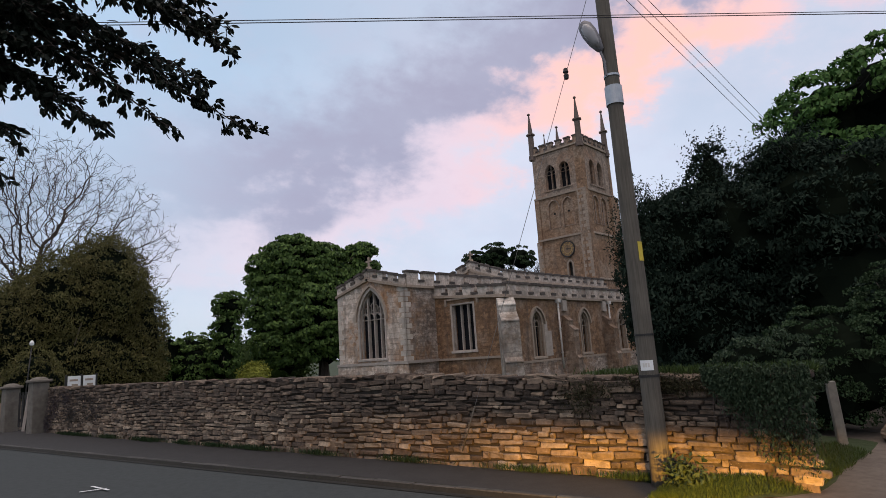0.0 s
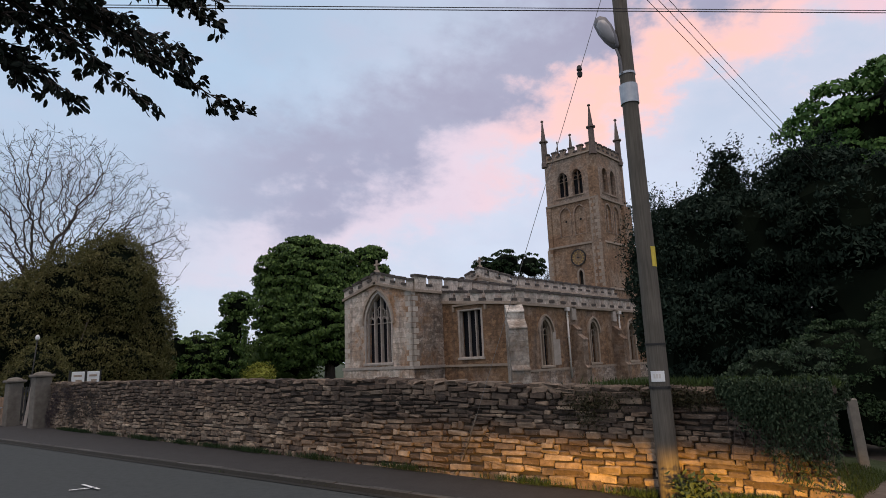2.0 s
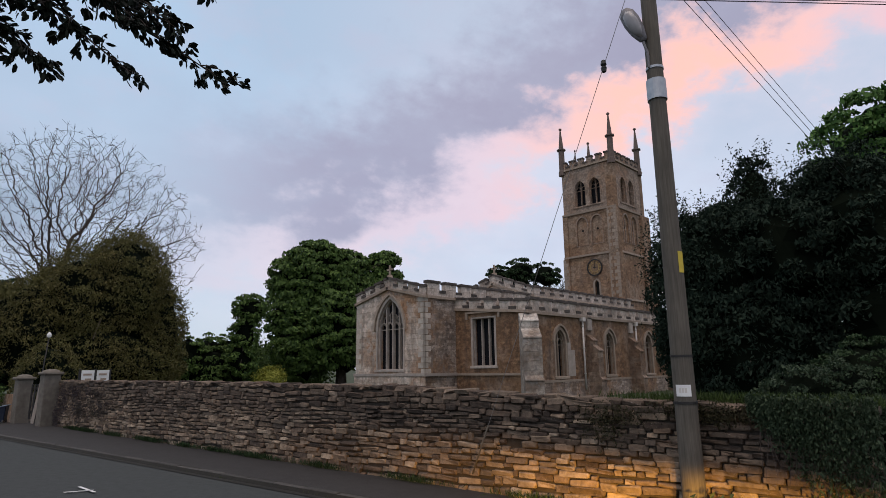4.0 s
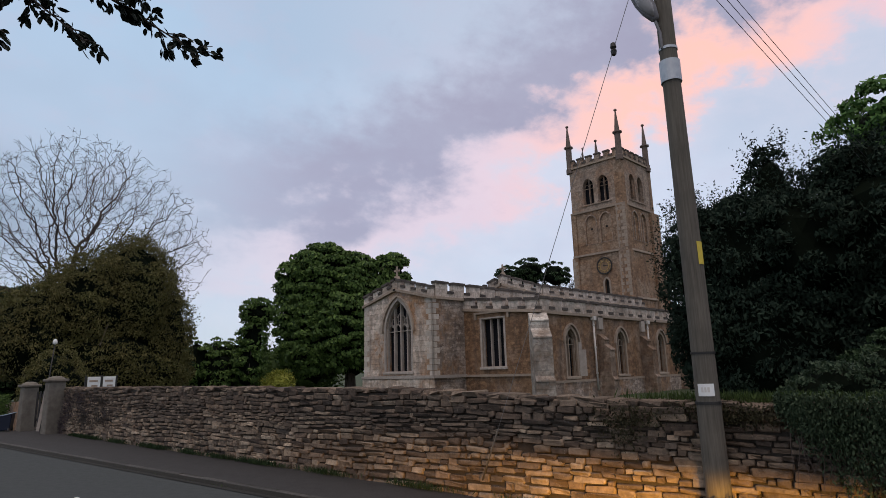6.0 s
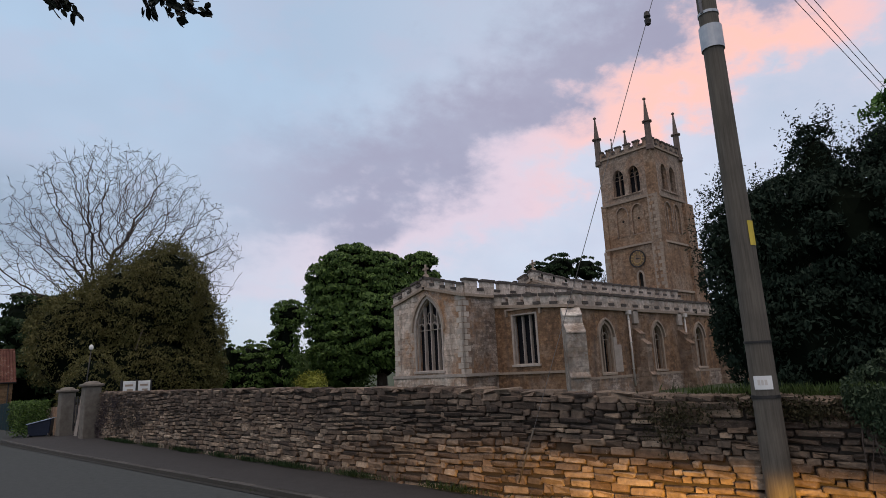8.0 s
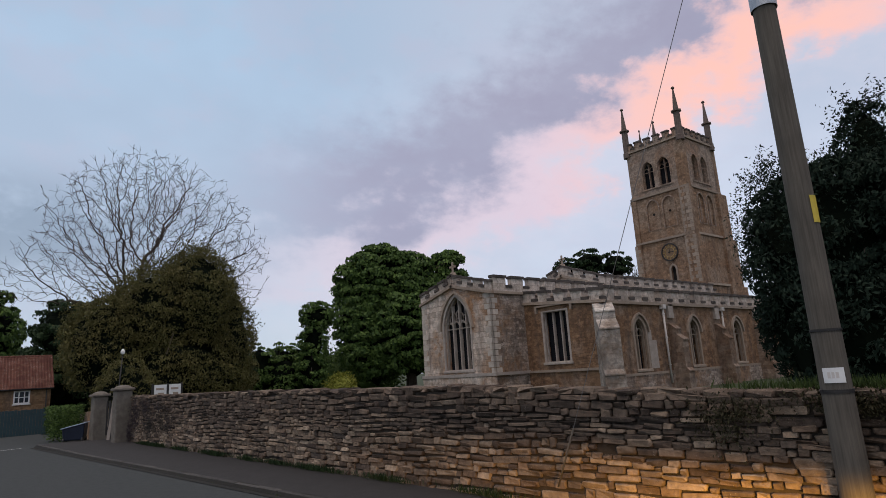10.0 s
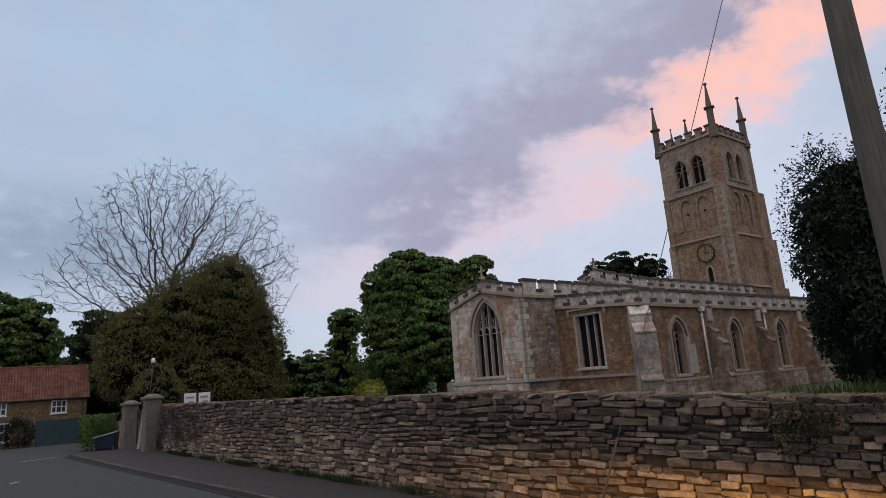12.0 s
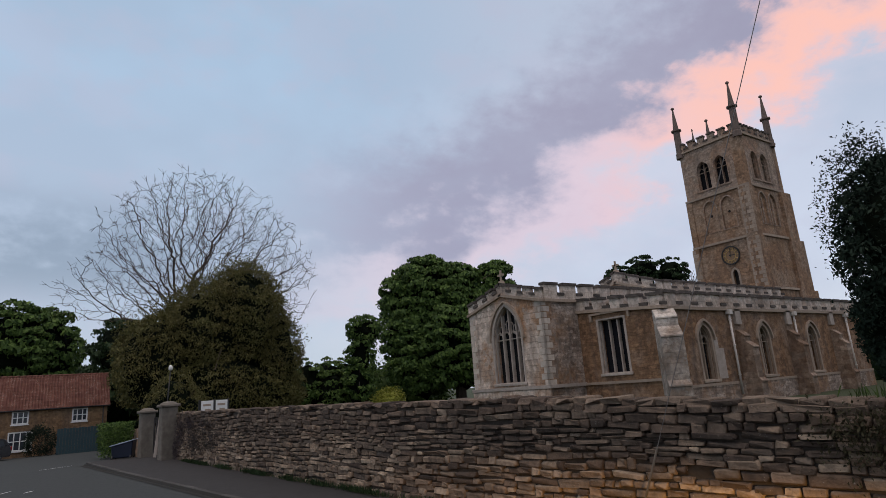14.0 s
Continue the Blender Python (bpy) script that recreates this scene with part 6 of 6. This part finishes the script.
for zz in (0.35, 1.4):
    bm = bmesh.new()
    box(bm, -0.98, 0.98, 0.021, 0.06, zz, zz + 0.12, m=gm, bev=0.008)
    part("rail", bm, M_IRONWORK, gate)
strap_sign = thing("banner_strip", "narrow pale banner strip leaning at the pillar", "banner", (-30.45, 5.3, 0.0))
bm = bmesh.new()
box(bm, -0.06, 0.06, -0.012, 0.012, 0.02, 1.75, m=Matrix.Translation((-30.42, 5.26, 0)) @ Euler((0, radians(6), radians(60))).to_matrix().to_4x4())
part("strip", bm, M_PALE, strap_sign)
board = thing("notice_board", "white two-panel notice board in the churchyard", "notice board", (-33.6, 8.4, 0.5))
for yb in (7.72, 8.42, 9.1):
    bm = bmesh.new()
    box(bm, -33.7, -33.62, yb - 0.05, yb + 0.05, 0.2, 2.3, bev=0.008)
    part("leg", bm, M_IRONWORK, board)
for y0, y1 in ((7.78, 8.36), (8.48, 9.05)):
    bm = boxes((-33.62, -33.58, y0, y1, 1.35, 2.24), bev=0.01)
    p = part("panel", bm, M_WHITE, board, "white painted panel")
    for k in range(3):
        bm = boxes((-33.578, -33.572, y0 + 0.08 + 0.1 * (k % 2), y1 - 0.12, 1.5 + 0.24 * k, 1.6 + 0.24 * k))
        part("notice", bm, M_DRESS, p)
bin_ = thing("wheeled_bin", "dark blue wheeled bin with a pale tilted lid", "bin", (-33.4, 4.3, -0.1))
bmx = Matrix.Translation((-33.4, 4.42, -0.12)) @ Matrix.Rotation(radians(-20), 4, "Z") @ Matrix.Scale(0.84, 4)
bm = bmesh.new()
g = box(bm, -0.45, 0.45, -0.55, 0.55, 0.12, 0.86, bev=0.04)
for v in g:
    k = 0.85 + 0.15 * v.co.z
    v.co = bmx @ Vector((v.co.x * k, v.co.y * k, v.co.z + (0.22 * v.co.y if v.co.z > 0.6 else 0)))
part("body", bm, M_BIN, bin_)
bm = bmesh.new()
g = box(bm, -0.49, 0.49, -0.6, 0.6, 0.86, 0.91, bev=0.02)
for v in g:
    v.co = bmx @ Vector((v.co.x, v.co.y, v.co.z + 0.22 * v.co.y))
part("lid", bm, M_LID, bin_, "pale blue lid")
for yy in (-0.45, 0.45):
    bm = bmesh.new()
    cyl(bm, bmx @ Vector((0.40, yy - 0.04, 0.11)), bmx @ Vector((0.40, yy + 0.04, 0.11)), 0.11, 0.11, 14)
    part("wheel", bm, M_INK, bin_)
    bm = bmesh.new()
    cyl(bm, bmx @ Vector((-0.38, yy - 0.04, 0.11)), bmx @ Vector((-0.38, yy + 0.04, 0.11)), 0.11, 0.11, 14)
    part("wheel", bm, M_INK, bin_)
# wall and hedge running on past the gate
bm = bmesh.new()
slab(bm, [(0, -0.6), (9.0, -0.9), (9.0, 0.9), (0, 1.25)], [], 0.4, frame_of((-33.0, 5.4, 0), (-1, -0.02, 0), (0, 1, 0)))
solid("side_wall", bm, M_RUBBLE, "low grey rubble wall running on past the gate", "wall", kind="structure")
rng = np.random.default_rng(61)
n = 7000
h = np.stack([rng.uniform(-40.5, -36.6, n), 3.85 + 1.4 * rng.random(n), 1.75 * rng.random(n) ** 0.6 - 0.3], 1)
hedge = thing("hedge", "clipped green hedge against the low side wall", "hedge", (-38.5, 4.5, -0.35))
part("foliage", leaves("foliage", h, 0.11, 611, 0.6, 0.1), F_CHESTNUT, hedge)
post = thing("concrete_post", "leaning pale concrete post beside the drive", "post", (-1.15, 11.0, 0.0))
bm = bmesh.new()
box(bm, -0.075, 0.075, -0.07, 0.07, -0.3, 1.18, m=Matrix.Translation((-1.16, 11.0, 0.0)) @ Euler((0, radians(-2), radians(25))).to_matrix().to_4x4(), bev=0.012)
part("shaft", bm, M_CONCRETE, post)
stump = thing("stone_wall_end", "broken rubble wall end across the drive", "wall", (0.0, 12.2, 0.0))
items = []
rs = random.Random(3)
for k in range(70):
    u, zz = rs.uniform(0, 3.2), 0.0
    zz = rs.uniform(0.0, min(1.0, 0.25 + 0.8 * u))
    m = Matrix.Translation((-0.55 + 0.8 * u, 12.2 + rs.uniform(-0.12, 0.12), 0.02 + zz)) @ Euler((0, radians(rs.uniform(-8, 8)), radians(rs.uniform(-10, 10)))).to_matrix().to_4x4() @ Matrix.Diagonal((rs.uniform(0.22, 0.42), 0.4, rs.uniform(0.12, 0.2), 1))
    items.append((rs.randrange(14), m))
join_stones("stones", items, M_STONE_I, stump, "tumbled rubble stones")
lantern = thing("lantern_post", "slim dark lantern post with a small white lamp", "lamp post", (-36.0, 6.9, 0.3))
bm = bmesh.new()
cyl(bm, (-36.2, 6.5, -0.2), (-36.0, 6.72, 3.95), 0.035, 0.025, 8)
part("post", bm, M_IRONWORK, lantern)
bm = bmesh.new()
lathe(bm, (-36.0, 6.72, 0), [(0.04, 3.95), (0.10, 4.0), (0.11, 4.1), (0.07, 4.2), (0.02, 4.24)], 10)
part("lamp", bm, M_WHITE, lantern, "small white lamp head")

tufted("gate_shrub", "yellow-brown budding shrub behind the gate pillars", (-37.5, 7.2, 0.1, 2.6, 0.07),
       [(-37.5, 7.2, 2.5, 1.1, 1.15, 1.3), (-37.8, 6.6, 1.6, 1.0, 0.9, 1.4), (-37.3, 7.9, 1.7, 1.0, 0.9, 1.2)], 150, 40, 0.3, 0.12, F_BROWN, 213, 0.4, 0.8, 0.7, category="shrub", loose=0.9, gap=0.6)

# ---- parked car ----
CAR = Matrix.Translation((-56.2, -2.25, -0.79)) @ Matrix.Rotation(radians(90), 4, "Z")
M_CAR = plain("black_car_paint", (0.012, 0.012, 0.014), (0.018, 0.018, 0.02), 3.0, 0.25, 0.1, 0.05, 0.001, spec=0.5)
M_TAIL = plain("red_lamp_glass", (0.25, 0.012, 0.01), (0.2, 0.01, 0.01), 9.0, 0.2, spec=0.5)
car = thing("parked_car", "black hatchback car parked before the cottage", "car", (-56.2, -2.25, -0.79))
bm = bmesh.new()
side = [(2.0, 0.28), (2.06, 0.62), (1.98, 0.98), (1.55, 1.02), (-1.1, 0.98), (-1.95, 0.78), (-2.02, 0.45), (-1.95, 0.25)]
slab(bm, side, [], 1.66, CAR, -0.83)
bmesh.ops.bevel(bm, geom=bm.edges[:], offset=0.05, segments=2, affect="EDGES", clamp_overlap=True)
part("body", bm, M_CAR, car)
bm = bmesh.new()
slab(bm, [(1.93, 0.96), (1.62, 1.50), (0.2, 1.56), (-0.45, 1.48), (-1.1, 0.97)], [], 1.44, CAR, -0.72)
bmesh.ops.bevel(bm, geom=bm.edges[:], offset=0.07, segments=2, affect="EDGES", clamp_overlap=True)
cabin = part("cabin", bm, M_CAR, car)
bm = bmesh.new()
slab(bm, [(1.70, 1.02), (1.52, 1.42), (0.2, 1.46), (-0.42, 1.40), (-0.86, 1.02)], [], 1.48, CAR, -0.74)
part("side_window", bm, M_PANE, cabin)
for wx in (-1.28, 1.28):
    for wy in (-0.82, 0.64):
        bm = bmesh.new()
        cyl(bm, CAR @ Vector((wx, wy, 0.31)), CAR @ Vector((wx, wy + 0.18, 0.31)), 0.31, 0.31, 20)
        wheel = part("wheel", bm, M_INK, car)
        bm = bmesh.new()
        cyl(bm, CAR @ Vector((wx, wy - 0.01, 0.31)), CAR @ Vector((wx, wy + 0.19, 0.31)), 0.19, 0.19, 16)
        part("rim", bm, M_STEEL, wheel)
for wy in (-0.78, 0.56):
    bm = bmesh.new()
    box(bm, 1.94, 2.075, wy, wy + 0.22, 0.66, 0.92, m=CAR, bev=0.02)
    part("tail_lamp", bm, M_TAIL, car)

# ---- cottage ----
HX, HG, HE, HR = -60.0, -0.98, 2.70, 5.35
HY0, HY1 = -9.0, 6.05
house = thing("cottage", "long low stone cottage with a red pantile roof", "cottage", (HX - 2.5, -1.5, HG))
F = frame_of((HX, HY0, 0), (0, 1, 0), (-1, 0, 0))
W = HY1 - HY0
wins = [(8.55, 9.65, 1.60, 2.62), (12.55, 13.65, 1.52, 2.56), (8.4, 10.0, -0.40, 1.05), (4.2, 5.3, 1.6, 2.62), (4.0, 5.5, -0.4, 1.05)]
bm = bmesh.new()
slab(bm, [(0, HG - 0.3), (W, HG - 0.3), (W, HE), (0, HE)], [[(a, c), (b, c), (b, d), (a, d)] for a, b, c, d in wins], 0.4, F)
part("front_wall", bm, M_COTTAGE, house, "warm ironstone front")
for yy, s in ((HY1, 1), (HY0 + 0.4, 1)):
    bm = bmesh.new()
    slab(bm, [(-5.2, HG - 0.3), (-0.4, HG - 0.3), (-0.4, HE), (-2.8, HR - 0.1), (-5.2, HE)], [], 0.4, frame_of((HX, yy, 0), (1, 0, 0), (0, -1, 0)))
    part("gable_wall", bm, M_COTTAGE, house)
bm = bmesh.new()
slab(bm, [(0, HG - 0.3), (W, HG - 0.3), (W, HE), (0, HE)], [], 0.3, frame_of((HX - 5.0, HY0, 0), (0, 1, 0), (-1, 0, 0)))
part("back_wall", bm, M_COTTAGE, house)
for a, b, c, d in wins:
    win = part("window", bmesh.new(), M_WHITE, house, "white painted casement window")
    bm = bmesh.new()
    slab(bm, [(a, c), (b, c), (b, d), (a, d)], [[(a + 0.1, c + 0.1), (b - 0.1, c + 0.1), (b - 0.1, d - 0.1), (a + 0.1, d - 0.1)]], 0.1, F, 0.03)
    win.data = mesh_of(bm, "window_frame")
    win.data.materials.append(M_WHITE)
    cols = 3 if b - a < 1.3 else 4
    for k in range(1, cols):
        x = a + (b - a) * k / cols
        bm = bmesh.new()
        box(bm, x - 0.035, x + 0.035, 0.04, 0.1, c + 0.1, d - 0.1, m=F)
        part("glazing_bar", bm, M_WHITE, win)
    bm = bmesh.new()
    box(bm, a + 0.1, b - 0.1, 0.05, 0.1, (c + d) / 2 - 0.03, (c + d) / 2 + 0.03, m=F)
    part("glazing_bar", bm, M_WHITE, win)
    bm = bmesh.new()
    box(bm, a + 0.02, b - 0.02, 0.11, 0.13, c + 0.02, d - 0.02, m=F)
    part("pane", bm, M_PANE, win)
    bm = bmesh.new()
    box(bm, a - 0.06, b + 0.06, -0.08, 0.05, c - 0.08, c - 0.004, m=F)
    part("sill", bm, M_WHITE, win)
# pantile roof: rows of rolled tiles
pitch = math.atan2(HR - HE, 2.8)
slope = math.hypot(HR - HE, 2.8) + 0.2
bm = bmesh.new()
vs = []
nt = 74
tw = (W + 0.5) / nt
prof = [(0.0, 0.0), (0.25, 0.055), (0.5, 0.07), (0.75, 0.03)]
R0 = Matrix.Translation((HX + 0.18, HY0 - 0.25, HE - 0.05)) @ Matrix.Rotation(math.pi / 2, 4, "Z") @ Matrix.Rotation(pitch, 4, "X")
rows = 11
for r in range(rows):
    y0, y1 = slope * r / rows, slope * (r + 1) / rows + 0.04
    line0, line1 = [], []
    for t in range(nt):
        jit = 0.012 * math.sin(t * 12.9 + r * 7.3)
        for u, h in prof:
            line0.append(bm.verts.new(R0 @ Vector(((t + u) * tw, y0, h + 0.035 + jit))))
            line1.append(bm.verts.new(R0 @ Vector(((t + u) * tw, y1, h + jit))))
    for i in range(len(line0) - 1):
        bm.faces.new((line0[i], line0[i + 1], line1[i + 1], line1[i]))
M_ROOF = Net(*material("pantile_rows", 0.85, 0, 0.25))
pat, fine = M_ROOF.noise(1.6, 4, 0.6), M_ROOF.noise(14, 3, 0.6)
cc = M_ROOF.mix(M_ROOF.step(pat, 0.35, 0.65), (0.085, 0.032, 0.024), (0.14, 0.055, 0.038))
cc = M_ROOF.mix(M_ROOF.mul(M_ROOF.step(fine, 0.57, 0.66), M_ROOF.step(pat, 0.46, 0.58)), cc, (0.30, 0.26, 0.23))
M_ROOF.color(cc)
roof = tagged(part("roof", bm, M_ROOF.m, house, "weathered red pantile roof with pale lichen"), kind="stuff")
bm = bmesh.new()
slab(bm, [(-2.6, HR - 0.04), (-2.8, HR + 0.02), (-5.5, HE - 0.2), (-5.3, HE - 0.3)], [], W + 0.4, frame_of((HX, HY0 - 0.2, 0), (1, 0, 0), (0, 1, 0)))
part("back_roof", bm, M_TILE, house)
bm = bmesh.new()
for k in range(36):
    y = HY0 - 0.2 + k * (W + 0.4) / 36
    cyl(bm, (HX - 2.72, y, HR + 0.03), (HX - 2.72, y + 0.40, HR + 0.05), 0.13, 0.13, 8)
part("ridge_tiles", bm, M_TILE, house)
bm = bmesh.new()
cyl(bm, (HX + 0.2, HY0 - 0.2, HE - 0.06), (HX + 0.2, HY1 + 0.2, HE - 0.06), 0.06, 0.06, 8)
part("gutter", bm, M_IRONWORK, house)
bm = bmesh.new()
cyl(bm, (HX + 0.1, HY1 - 0.3, HG), (HX + 0.1, HY1 - 0.3, HE - 0.1), 0.045, 0.045, 8)
part("downpipe", bm, M_IRONWORK, house)
fence = thing("board_fence", "blue-green painted board fence before the cottage", "fence", (-57.5, 4.6, HG))
for k in range(18):
    bm = bmesh.new()
    y = 2.55 + 0.2 * k
    box(bm, -57.55, -57.5, y, y + 0.19, HG - 0.1, 1.05 + 0.02 * (k % 3), bev=0.006)
    part("board", bm, M_DOORBLUE, fence)
for zz in (-0.3, 0.6):
    bm = boxes((-57.6, -57.551, 2.5, 6.2, zz, zz + 0.1))
    part("rail", bm, M_DOORBLUE, fence)
tree("round_shrub", "dark clipped round shrub by the cottage front", (-58.2, 1.55, HG, 0.6, 0.06),
     crown_spots([(-58.2, 1.5, 0.15, 0.95, 0.95, 1.15)], 220, 14, 0.12, 62), 0.13, F_YEW, 621, category="shrub", limbs=4)

# ---- nearest stones of the churchyard wall, one by one ----
tones = {}
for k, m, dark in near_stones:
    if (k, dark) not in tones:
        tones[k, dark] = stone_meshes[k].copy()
        tones[k, dark].materials.append(M_DARK_STONE if dark else M_STONE)
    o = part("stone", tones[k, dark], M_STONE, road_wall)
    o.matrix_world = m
